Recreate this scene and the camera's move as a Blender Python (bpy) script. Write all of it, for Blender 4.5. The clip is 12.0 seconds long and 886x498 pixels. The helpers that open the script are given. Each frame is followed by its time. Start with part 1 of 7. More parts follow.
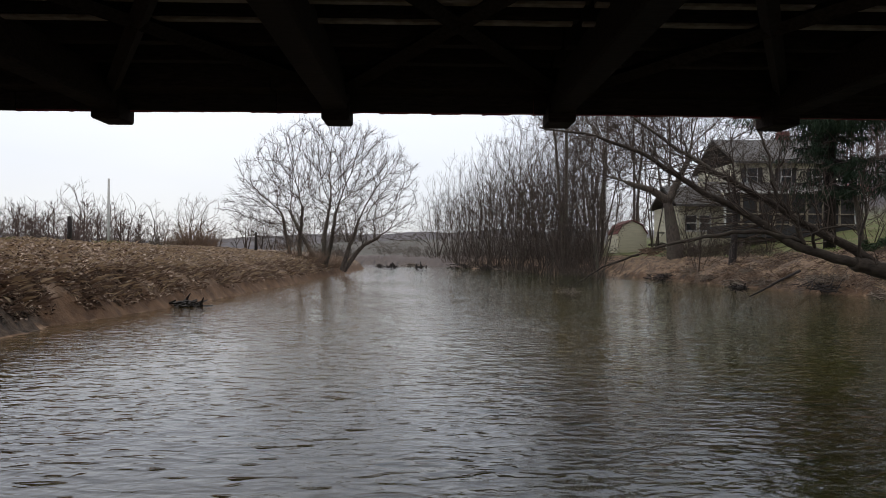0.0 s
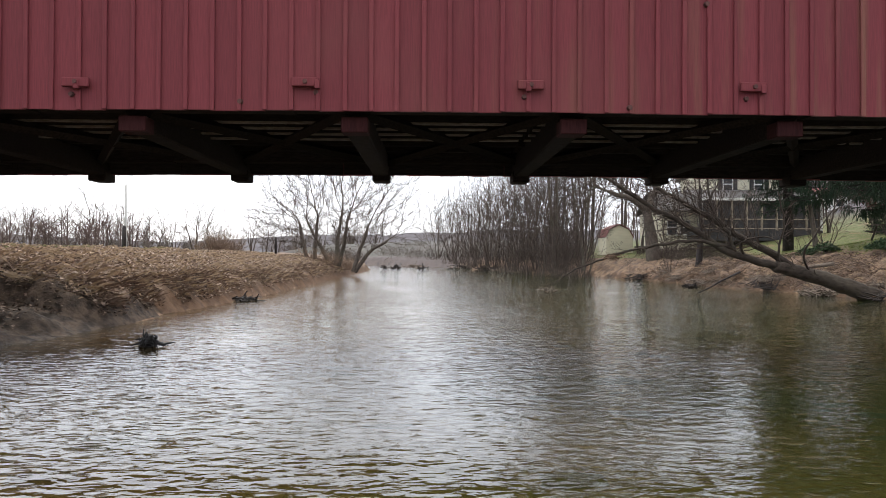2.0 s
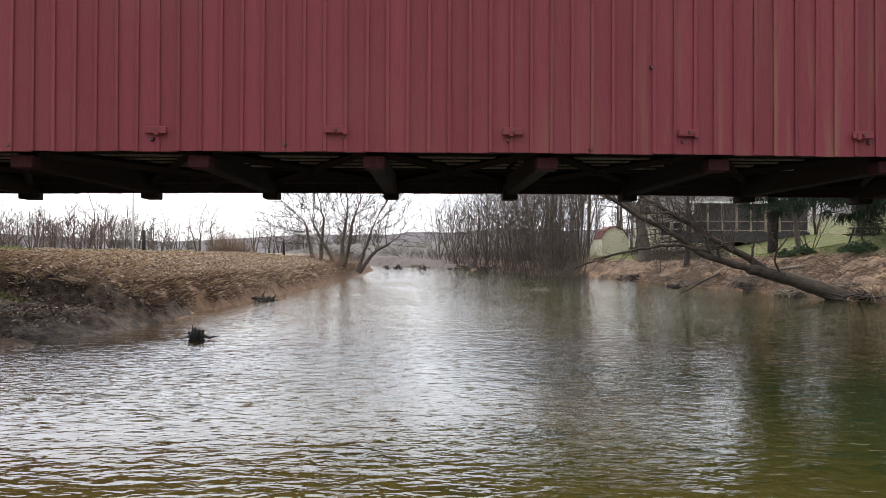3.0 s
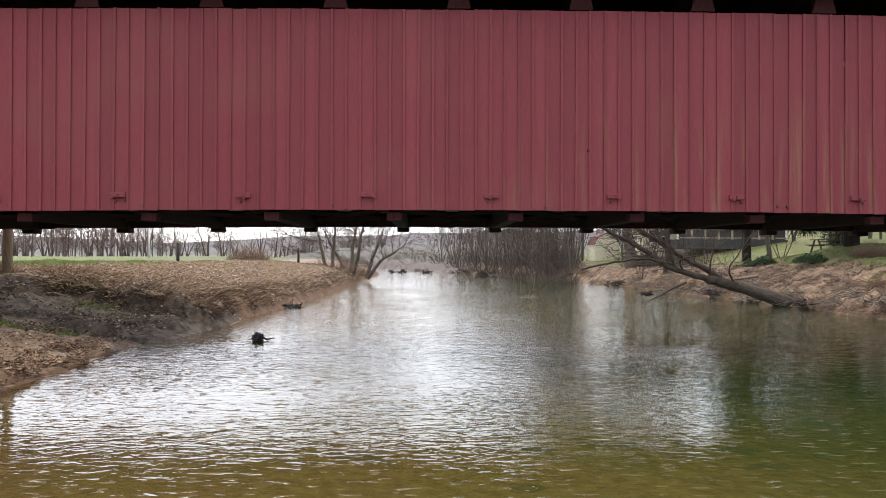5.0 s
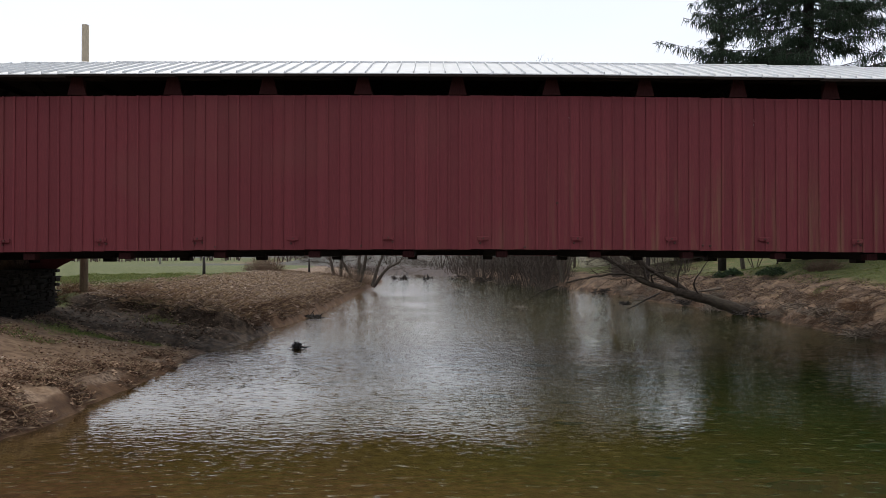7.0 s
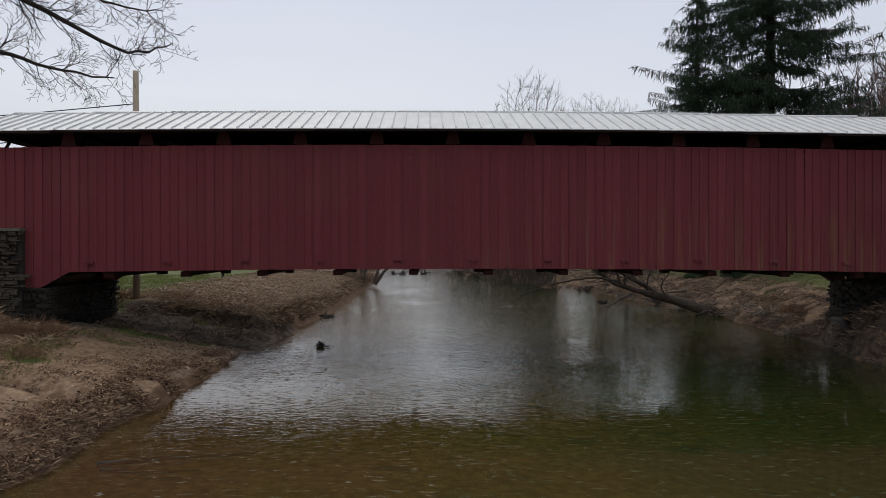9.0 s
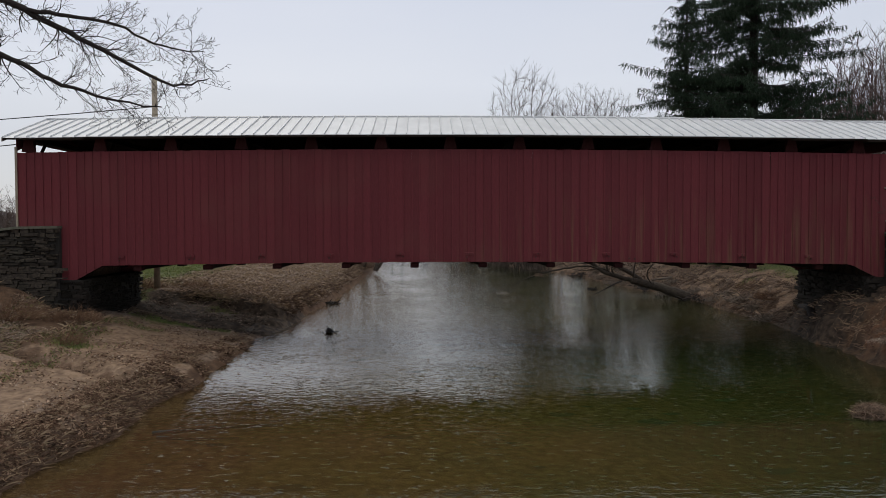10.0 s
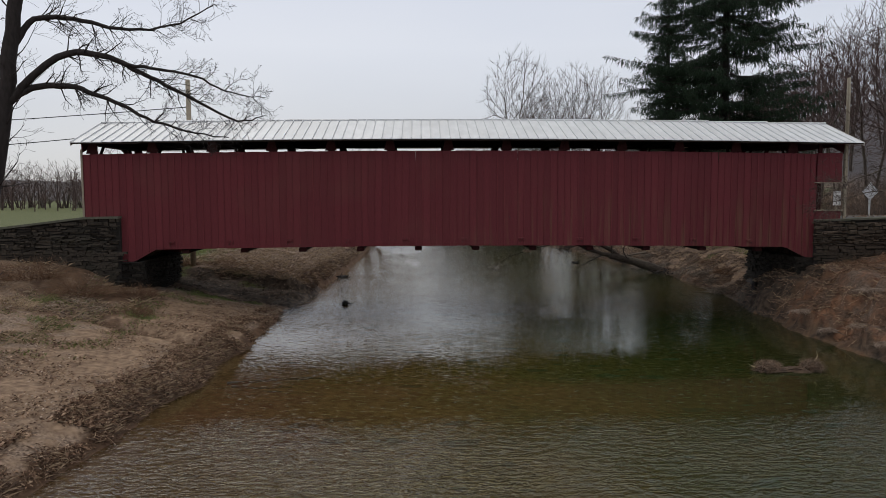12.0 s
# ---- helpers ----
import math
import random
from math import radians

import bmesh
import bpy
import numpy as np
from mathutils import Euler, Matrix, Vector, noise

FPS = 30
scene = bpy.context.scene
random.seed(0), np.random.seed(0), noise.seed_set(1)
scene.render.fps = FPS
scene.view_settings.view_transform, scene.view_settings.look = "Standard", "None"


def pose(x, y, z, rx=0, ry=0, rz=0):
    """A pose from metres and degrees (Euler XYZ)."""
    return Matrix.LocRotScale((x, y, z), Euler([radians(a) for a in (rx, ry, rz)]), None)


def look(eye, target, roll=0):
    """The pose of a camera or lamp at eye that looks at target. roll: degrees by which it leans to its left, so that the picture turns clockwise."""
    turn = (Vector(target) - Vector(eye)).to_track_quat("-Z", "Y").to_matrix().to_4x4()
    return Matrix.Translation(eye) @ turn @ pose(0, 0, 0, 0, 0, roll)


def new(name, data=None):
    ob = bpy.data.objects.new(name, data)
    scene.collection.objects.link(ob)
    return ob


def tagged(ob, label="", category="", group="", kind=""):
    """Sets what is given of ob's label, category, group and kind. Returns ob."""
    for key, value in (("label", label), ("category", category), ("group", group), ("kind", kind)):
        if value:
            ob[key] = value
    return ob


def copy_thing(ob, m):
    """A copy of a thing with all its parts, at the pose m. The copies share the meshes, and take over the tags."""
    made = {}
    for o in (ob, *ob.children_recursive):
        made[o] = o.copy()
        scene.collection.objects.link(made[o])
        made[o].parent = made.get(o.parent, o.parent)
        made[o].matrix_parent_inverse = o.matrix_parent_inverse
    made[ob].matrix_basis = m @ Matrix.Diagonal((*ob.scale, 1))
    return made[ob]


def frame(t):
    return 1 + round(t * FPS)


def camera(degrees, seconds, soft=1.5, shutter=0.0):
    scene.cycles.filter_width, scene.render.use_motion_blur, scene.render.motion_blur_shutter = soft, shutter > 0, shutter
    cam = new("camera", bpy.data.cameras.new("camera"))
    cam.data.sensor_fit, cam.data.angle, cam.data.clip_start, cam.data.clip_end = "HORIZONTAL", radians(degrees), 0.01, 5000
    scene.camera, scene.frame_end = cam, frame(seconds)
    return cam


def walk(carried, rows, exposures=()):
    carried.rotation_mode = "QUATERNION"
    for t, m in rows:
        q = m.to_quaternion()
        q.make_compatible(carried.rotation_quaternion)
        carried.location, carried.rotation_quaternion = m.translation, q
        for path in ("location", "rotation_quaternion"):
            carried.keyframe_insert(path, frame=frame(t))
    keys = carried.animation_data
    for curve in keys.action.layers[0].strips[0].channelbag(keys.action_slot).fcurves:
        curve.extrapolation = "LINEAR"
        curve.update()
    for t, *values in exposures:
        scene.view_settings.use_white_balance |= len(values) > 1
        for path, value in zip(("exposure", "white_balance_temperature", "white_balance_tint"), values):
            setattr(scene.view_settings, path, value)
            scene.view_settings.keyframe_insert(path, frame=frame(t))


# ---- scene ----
cam = camera(64.56, 12.0, soft=0.8)
PATH = [
    (0.0, -0.126, -0.126, 1.259, -1.24, 0.54, 0.36),
    (0.5, -0.170, -1.310, 1.292, -1.23, 0.57, 0.33),
    (1.0, -0.234, -2.512, 1.316, -1.26, 0.61, 0.36),
    (1.5, -0.274, -3.699, 1.360, -1.24, 0.59, 0.30),
    (2.0, -0.307, -4.806, 1.417, -1.24, 0.56, 0.26),
    (2.5, -0.325, -5.867, 1.477, -1.19, 0.54, 0.29),
    (3.0, -0.357, -6.879, 1.568, -1.19, 0.49, 0.24),
    (5.0, -0.387, -11.095, 2.094, -0.97, 0.51, 0.16),
    (5.5, -0.420, -12.157, 2.261, -0.97, 0.52, 0.14),
    (6.0, -0.479, -13.217, 2.434, -1.00, 0.53, 0.13),
    (6.5, -0.530, -14.276, 2.621, -1.02, 0.55, 0.08),
    (7.0, -0.566, -15.340, 2.810, -1.07, 0.60, 0.03),
    (9.0, -0.732, -19.800, 3.758, -1.41, -0.32, -0.02),
    (9.5, -0.764, -20.932, 3.971, -1.50, -1.00, -0.07),
    (10.0, -0.801, -22.078, 4.189, -1.57, -1.69, -0.12),
    (10.5, -0.843, -23.232, 4.412, -1.64, -2.36, -0.17),
    (11.0, -0.896, -24.401, 4.654, -1.72, -3.06, -0.18),
    (11.5, -0.972, -25.581, 4.890, -1.80, -3.77, -0.18),
    (12.0, -1.072, -26.769, 5.174, -1.90, -4.48, -0.20),
]
EXPOSURES = [(0.0, 0.40), (1.0, 1.00), (2.0, 1.38), (3.0, 1.47), (5.0, 1.80), (5.7, 1.70), (6.5, 1.08), (7.0, 0.50), (9.0, -0.04), (12.0, -0.05)]
walk(cam, [(t, pose(x, y, z, 90 + pitch, 0, yaw) @ pose(0, 0, 0, 0, 0, roll)) for t, x, y, z, yaw, pitch, roll in PATH], EXPOSURES)

# ---- world and sun: an overcast winter day ----
SUN_ELEV, SUN_ROT = radians(38), radians(-20)
world = bpy.data.worlds.new("overcast_sky")
scene.world = world
world.use_nodes = True
wn, wl = world.node_tree.nodes, world.node_tree.links
wn.clear()
w_out, w_bg, w_sky = wn.new("ShaderNodeOutputWorld"), wn.new("ShaderNodeBackground"), wn.new("ShaderNodeTexSky")
w_sky.sky_type, w_sky.sun_disc, w_sky.sun_elevation, w_sky.sun_rotation = "NISHITA", False, SUN_ELEV, SUN_ROT
w_gain = wn.new("ShaderNodeVectorMath")
w_gain.operation = "SCALE"
w_gain.inputs["Scale"].default_value = 0.10
w_co, w_sep, w_ramp = wn.new("ShaderNodeTexCoord"), wn.new("ShaderNodeSeparateXYZ"), wn.new("ShaderNodeValToRGB")
w_map, w_noise, w_cl = wn.new("ShaderNodeMapping"), wn.new("ShaderNodeTexNoise"), wn.new("ShaderNodeMixRGB")
w_mix = wn.new("ShaderNodeMixRGB")
wl.new(w_co.outputs["Generated"], w_sep.inputs[0])
wl.new(w_sep.outputs["Z"], w_ramp.inputs[0])
w_ramp.color_ramp.elements[0].position, w_ramp.color_ramp.elements[0].color = 0.0, (0.62, 0.642, 0.685, 1)
w_ramp.color_ramp.elements[1].position, w_ramp.color_ramp.elements[1].color = 0.45, (0.66, 0.715, 0.86, 1)
for height_, tone in ((0.10, (0.69, 0.712, 0.77, 1)), (0.20, (0.79, 0.82, 0.90, 1)), (0.9, (1.34, 1.29, 1.20, 1))):
    w_ramp.color_ramp.elements.new(height_).color = tone
w_map.inputs["Scale"].default_value = (1.0, 1.0, 3.0)
wl.new(w_co.outputs["Generated"], w_map.inputs[0])
wl.new(w_map.outputs[0], w_noise.inputs["Vector"])
w_noise.inputs["Scale"].default_value, w_noise.inputs["Detail"].default_value = 2.2, 4.0
w_cl.blend_type = "OVERLAY"
w_cl.inputs[0].default_value = 0.26
wl.new(w_ramp.outputs[0], w_cl.inputs[1])
wl.new(w_noise.outputs["Fac"], w_cl.inputs[2])
wl.new(w_sky.outputs[0], w_gain.inputs[0])
w_mix.inputs[0].default_value = 0.9
wl.new(w_gain.outputs[0], w_mix.inputs[1])
wl.new(w_cl.outputs[0], w_mix.inputs[2])
wl.new(w_mix.outputs[0], w_bg.inputs["Color"])
w_bg.inputs["Strength"].default_value = 0.94
wl.new(w_bg.outputs[0], w_out.inputs[0])
sun = new("sun", bpy.data.lights.new("sun", "SUN"))
sun.data.energy, sun.data.angle, sun.data.color = 0.5, radians(30), (1.0, 0.96, 0.9)
sun.matrix_world = look((0, 0, 60), (14, -26, 60 - 38))


# ---- materials ----
def material(name, base, second=None, scale=6.0, rough=0.8, metal=0.0, bump=0.3, dist=0.01, stretch=(1, 1, 1), third=None, scale2=0.7, vary=0.0, spec=0.3):
    """A surface with grain and larger stains, in object space metres; vary: by how much pieces differ in brightness."""
    m = bpy.data.materials.new(name)
    m.use_nodes = True
    n, k = m.node_tree.nodes, m.node_tree.links
    b = n["Principled BSDF"]
    b.inputs["Roughness"].default_value, b.inputs["Metallic"].default_value = rough, metal
    b.inputs["Specular IOR Level"].default_value = spec
    second = second or tuple(c * 0.7 for c in base)
    geo, mp = n.new("ShaderNodeNewGeometry"), n.new("ShaderNodeMapping")
    mp.inputs["Scale"].default_value = stretch
    k.new(geo.outputs["Position"], mp.inputs[0])
    fine, coarse = n.new("ShaderNodeTexNoise"), n.new("ShaderNodeTexNoise")
    fine.inputs["Scale"].default_value, fine.inputs["Detail"].default_value = scale, 5.0
    coarse.inputs["Scale"].default_value, coarse.inputs["Detail"].default_value = scale2, 3.0
    k.new(mp.outputs[0], fine.inputs["Vector"])
    k.new(geo.outputs["Position"], coarse.inputs["Vector"])
    ramp = n.new("ShaderNodeValToRGB")
    ramp.color_ramp.elements[0].position, ramp.color_ramp.elements[1].position = 0.35, 0.65
    ramp.color_ramp.elements[0].color, ramp.color_ramp.elements[1].color = (*second, 1), (*base, 1)
    k.new(fine.outputs["Fac"], ramp.inputs[0])
    col = ramp.outputs[0]
    r2 = n.new("ShaderNodeValToRGB")
    r2.color_ramp.elements[0].position, r2.color_ramp.elements[1].position = 0.5, 0.72
    k.new(coarse.outputs["Fac"], r2.inputs[0])
    mx = n.new("ShaderNodeMixRGB")
    half = n.new("ShaderNodeMath")
    half.operation = "MULTIPLY"
    half.inputs[1].default_value = 0.6
    k.new(r2.outputs[0], half.inputs[0])
    k.new(half.outputs[0], mx.inputs[0])
    k.new(col, mx.inputs[1])
    mx.inputs[2].default_value = (*(third or tuple(c * 0.75 for c in base)), 1)
    col = mx.outputs[0]
    if vary:
        info, rng_ = n.new("ShaderNodeObjectInfo"), n.new("ShaderNodeMapRange")
        rng_.inputs["To Min"].default_value, rng_.inputs["To Max"].default_value = 1 - vary, 1 + vary
        k.new(info.outputs["Random"], rng_.inputs["Value"])
        hsv = n.new("ShaderNodeHueSaturation")
        k.new(rng_.outputs[0], hsv.inputs["Value"])
        k.new(col, hsv.inputs["Color"])
        col = hsv.outputs[0]
    k.new(col, b.inputs["Base Color"])
    bp = n.new("ShaderNodeBump")
    bp.inputs["Strength"].default_value, bp.inputs["Distance"].default_value = bump, dist
    k.new(fine.outputs["Fac"], bp.inputs["Height"])
    k.new(bp.outputs[0], b.inputs["Normal"])
    return m


M_RED = material("red_barn_paint", (0.152, 0.0315, 0.038), (0.121, 0.0247, 0.030), 9.0, 0.68, bump=0.25, dist=0.006, stretch=(9, 9, 0.5), third=(0.142, 0.042, 0.041), scale2=0.5, vary=0.10, spec=0.18)


def add_streaks(m):
    """Pale green-yellow algae streaks low on the boards towards the east end."""
    n, k = m.node_tree.nodes, m.node_tree.links
    b = n["Principled BSDF"]
    was = b.inputs["Base Color"].links[0].from_socket
    geo, mp, t, r, mx = n.new("ShaderNodeNewGeometry"), n.new("ShaderNodeMapping"), n.new("ShaderNodeTexNoise"), n.new("ShaderNodeMapRange"), n.new("ShaderNodeMixRGB")
    mp.inputs["Scale"].default_value = (5.5, 1.0, 0.28)
    k.new(geo.outputs["Position"], mp.inputs[0])
    k.new(mp.outputs[0], t.inputs["Vector"])
    t.inputs["Scale"].default_value, t.inputs["Detail"].default_value = 1.0, 4.0
    r.inputs["From Min"].default_value, r.inputs["From Max"].default_value = 0.50, 0.78
    k.new(t.outputs["Fac"], r.inputs["Value"])
    cut = n.new("ShaderNodeSeparateXYZ")
    k.new(geo.outputs["Position"], cut.inputs[0])
    fac = r.outputs[0]
    for axis_, a, c in (("X", -1.0, 5.0), ("Z", 5.6, 3.6)):
        w, q = n.new("ShaderNodeMapRange"), n.new("ShaderNodeMath")
        w.inputs["From Min"].default_value, w.inputs["From Max"].default_value = a, c
        k.new(cut.outputs[axis_], w.inputs["Value"])
        q.operation = "MULTIPLY"
        k.new(fac, q.inputs[0])
        k.new(w.outputs[0], q.inputs[1])
        fac = q.outputs[0]
    soft_ = n.new("ShaderNodeMath")
    soft_.operation = "MULTIPLY"
    soft_.inputs[1].default_value = 0.65
    k.new(fac, soft_.inputs[0])
    k.new(soft_.outputs[0], mx.inputs[0])
    k.new(was, mx.inputs[1])
    mx.inputs[2].default_value = (0.18, 0.13, 0.07, 1)
    k.new(mx.outputs[0], b.inputs["Base Color"])


add_streaks(M_RED)
# shaded copy of the red paint, for posts, gussets and beam ends
M_RED_SHADED = material("shaded_red_wood", (0.042, 0.014, 0.014), (0.028, 0.010, 0.010), 9.0, 0.9, stretch=(6, 6, 1), vary=0.15, spec=0.08)
# old timber; part of the shade below deck and eaves is in this colour
M_OLD_SHADEWOOD = material("old_shaded_timber", (0.028, 0.021, 0.018), (0.016, 0.012, 0.010), 8.0, 0.95, stretch=(1, 4, 6), vary=0.2, spec=0.04)
M_DECK = material("weathered_deck_wood", (0.13, 0.11, 0.095), (0.07, 0.06, 0.05), 8.0, 0.85, stretch=(0.6, 5, 5), vary=0.3)
M_ROOF = material("galvanised_roof_metal", (0.61, 0.625, 0.64), (0.54, 0.555, 0.57), 3.0, 0.5, 0.25, bump=0.05, stretch=(1, 0.4, 0.4), third=(0.50, 0.51, 0.52), scale2=0.35, vary=0.035, spec=0.5)
M_IRON = material("rusty_iron", (0.11, 0.05, 0.04), (0.06, 0.03, 0.03), 30, 0.7, 0.4)
M_STONE = material("slate_wall_stone", (0.088, 0.064, 0.044), (0.042, 0.031, 0.023), 14, 0.85, bump=0.6, dist=0.02, third=(0.06, 0.052, 0.036), scale2=1.2, vary=0.45)
M_WESTSTONE = material("dark_mossy_slate", (0.056, 0.044, 0.032), (0.024, 0.019, 0.015), 14, 0.85, bump=0.7, dist=0.025, third=(0.034, 0.033, 0.024), scale2=1.0, vary=0.55)
# damp wall stone, with the bridge's shade darkened into its base colour
M_DAMP_SHADESTONE = material("damp_shaded_stone", (0.026, 0.021, 0.017), (0.013, 0.011, 0.009), 14, 0.8, bump=0.6, dist=0.02, vary=0.4, spec=0.15)
M_MORTAR = material("dark_wall_mortar", (0.035, 0.031, 0.027), (0.022, 0.02, 0.018), 20, 0.95)
M_CAP = material("mossy_coping", (0.13, 0.125, 0.10), (0.08, 0.085, 0.055), 8, 0.9, bump=0.5, dist=0.02)
M_BARK = material("grey_brown_bark", (0.115, 0.092, 0.075), (0.06, 0.048, 0.040), 14, 0.9, bump=0.8, dist=0.02, stretch=(1, 1, 0.35), third=(0.10, 0.10, 0.07))
M_TWIG = material("twig_bark", (0.088, 0.067, 0.055), (0.060, 0.046, 0.039), 5, 0.9)
M_FARTWIG = material("pale_twig_bark", (0.165, 0.135, 0.12), (0.12, 0.10, 0.09), 2, 0.95)
M_WOODTWIG = material("grey_wood_twigs", (0.105, 0.084, 0.071), (0.072, 0.058, 0.050), 2, 0.95)
M_LEANBARK = material("damp_brown_bark", (0.060, 0.047, 0.037), (0.028, 0.022, 0.018), 10, 0.9, bump=1.0, dist=0.03, stretch=(0.5, 1, 1), third=(0.078, 0.067, 0.05))
M_HILLWOOD = material("hillside_twigs", (0.105, 0.070, 0.062), (0.070, 0.049, 0.045), 0.5, 0.95)
M_DARKBARK = material("dark_wet_bark", (0.036, 0.029, 0.027), (0.02, 0.016, 0.015), 14, 0.85, bump=0.8, dist=0.02, stretch=(1, 1, 0.35))
M_BRUSH = material("dry_brush", (0.20, 0.135, 0.095), (0.13, 0.09, 0.065), 6, 0.95)
M_RUSTBRUSH = material("rusty_brush", (0.215, 0.132, 0.082), (0.115, 0.068, 0.044), 6, 0.95, spec=0.1)
M_STRAW = material("dead_stalks", (0.47, 0.36, 0.24), (0.29, 0.21, 0.135), 6, 0.9, spec=0.1)
M_DRIFT = material("driftwood", (0.19, 0.155, 0.125), (0.10, 0.078, 0.062), 9, 0.9, stretch=(1, 1, 3))
M_WETWOOD = material("wet_black_wood", (0.022, 0.018, 0.016), (0.012, 0.010, 0.009), 12, 0.5)
M_MUDBAR = material("brown_silt", (0.10, 0.062, 0.040), (0.055, 0.036, 0.025), 12, 0.8, bump=0.6, dist=0.02)
M_NEEDLE = material("spruce_needles", (0.026, 0.050, 0.024), (0.014, 0.028, 0.016), 3, 0.8, third=(0.035, 0.055, 0.03))
M_CREAM = material("cream_siding", (0.72, 0.68, 0.53), (0.64, 0.60, 0.46), 3, 0.7, stretch=(0.3, 0.3, 4), vary=0.05)
M_WHITE = material("white_paint", (0.75, 0.75, 0.73), (0.66, 0.66, 0.64), 4, 0.6)
M_SHINGLE = material("grey_shingles", (0.12, 0.115, 0.115), (0.07, 0.068, 0.068), 12, 0.9, bump=0.5, dist=0.02)
M_REDROOF = material("maroon_shingles", (0.16, 0.06, 0.055), (0.11, 0.045, 0.04), 12, 0.9)
M_REDTILE = material("faded_red_roof", (0.24, 0.095, 0.09), (0.18, 0.075, 0.07), 8, 0.8)
M_SCREEN = material("dark_porch_screen", (0.045, 0.045, 0.048), (0.03, 0.03, 0.032), 5, 0.6)
M_GLASS = material("dark_window_glass", (0.03, 0.035, 0.04), (0.02, 0.025, 0.03), 1, 0.08, spec=0.6, bump=0.0)
M_POLE = material("weathered_pole", (0.36, 0.31, 0.235), (0.22, 0.19, 0.145), 10, 0.85, stretch=(6, 6, 0.5))
M_PALEPOLE = material("pale_pole", (0.48, 0.47, 0.45), (0.40, 0.39, 0.37), 10, 0.7)
M_CABLE = material("black_cable", (0.03, 0.03, 0.03), None, 3, 0.6)
M_SIGN = material("sign_back_metal", (0.55, 0.56, 0.57), (0.48, 0.49, 0.5), 4, 0.5, 0.3)
M_SIGN_W = material("white_sign_face", (0.78, 0.78, 0.78), None, 4, 0.5)
M_ASPHALT = material("road_asphalt", (0.12, 0.118, 0.115), (0.085, 0.084, 0.082), 30, 0.9)
M_PICNIC = material("dark_picnic_wood", (0.06, 0.05, 0.042), (0.04, 0.033, 0.028), 10, 0.85)
M_IVY = material("dark_evergreen_leaf", (0.035, 0.07, 0.025), (0.02, 0.04, 0.016), 5, 0.6)
M_MAPLE = material("rusty_red_leaves", (0.095, 0.034, 0.030), (0.060, 0.024, 0.022), 5, 0.8)


def leaf_material(name, tones):
    """Dead leaves and stems: each one its own tone of brown."""
    m = bpy.data.materials.new(name)
    m.use_nodes = True
    n, k = m.node_tree.nodes, m.node_tree.links
    b, geo, ramp = n["Principled BSDF"], n.new("ShaderNodeNewGeometry"), n.new("ShaderNodeValToRGB")
    b.inputs["Roughness"].default_value, b.inputs["Specular IOR Level"].default_value = 0.85, 0.1
    for i, (p, c) in enumerate(zip((0.0, 0.35, 0.7, 1.0), tones)):
        e = ramp.color_ramp.elements[i] if i < 2 else ramp.color_ramp.elements.new(p)
        e.position, e.color = p, (*c, 1)
    k.new(geo.outputs["Random Per Island"], ramp.inputs[0])
    k.new(ramp.outputs[0], b.inputs["Base Color"])
    return m


M_LEAF = leaf_material("fallen_leaves", ((0.092, 0.064, 0.049), (0.195, 0.142, 0.110), (0.33, 0.255, 0.200), (0.49, 0.405, 0.335)))
M_EDGE = leaf_material("bank_edge_stems", ((0.048, 0.027, 0.018), (0.125, 0.074, 0.049), (0.25, 0.160, 0.106), (0.46, 0.335, 0.235)))
M_WRACK = leaf_material("flood_wrack", ((0.040, 0.028, 0.022), (0.090, 0.064, 0.050), (0.155, 0.112, 0.088), (0.30, 0.235, 0.19)))


def grass_material():
    m = bpy.data.materials.new("grass_blades")
    m.use_nodes = True
    n, k = m.node_tree.nodes, m.node_tree.links
    b, geo, ramp = n["Principled BSDF"], n.new("ShaderNodeNewGeometry"), n.new("ShaderNodeValToRGB")
    b.inputs["Roughness"].default_value = 0.7
    ramp.color_ramp.elements[0].color, ramp.color_ramp.elements[1].color = (0.08, 0.125, 0.022, 1), (0.23, 0.245, 0.075, 1)
    k.new(geo.outputs["Random Per Island"], ramp.inputs[0])
    k.new(ramp.outputs[0], b.inputs["Base Color"])
    return m


M_GRASS = grass_material()


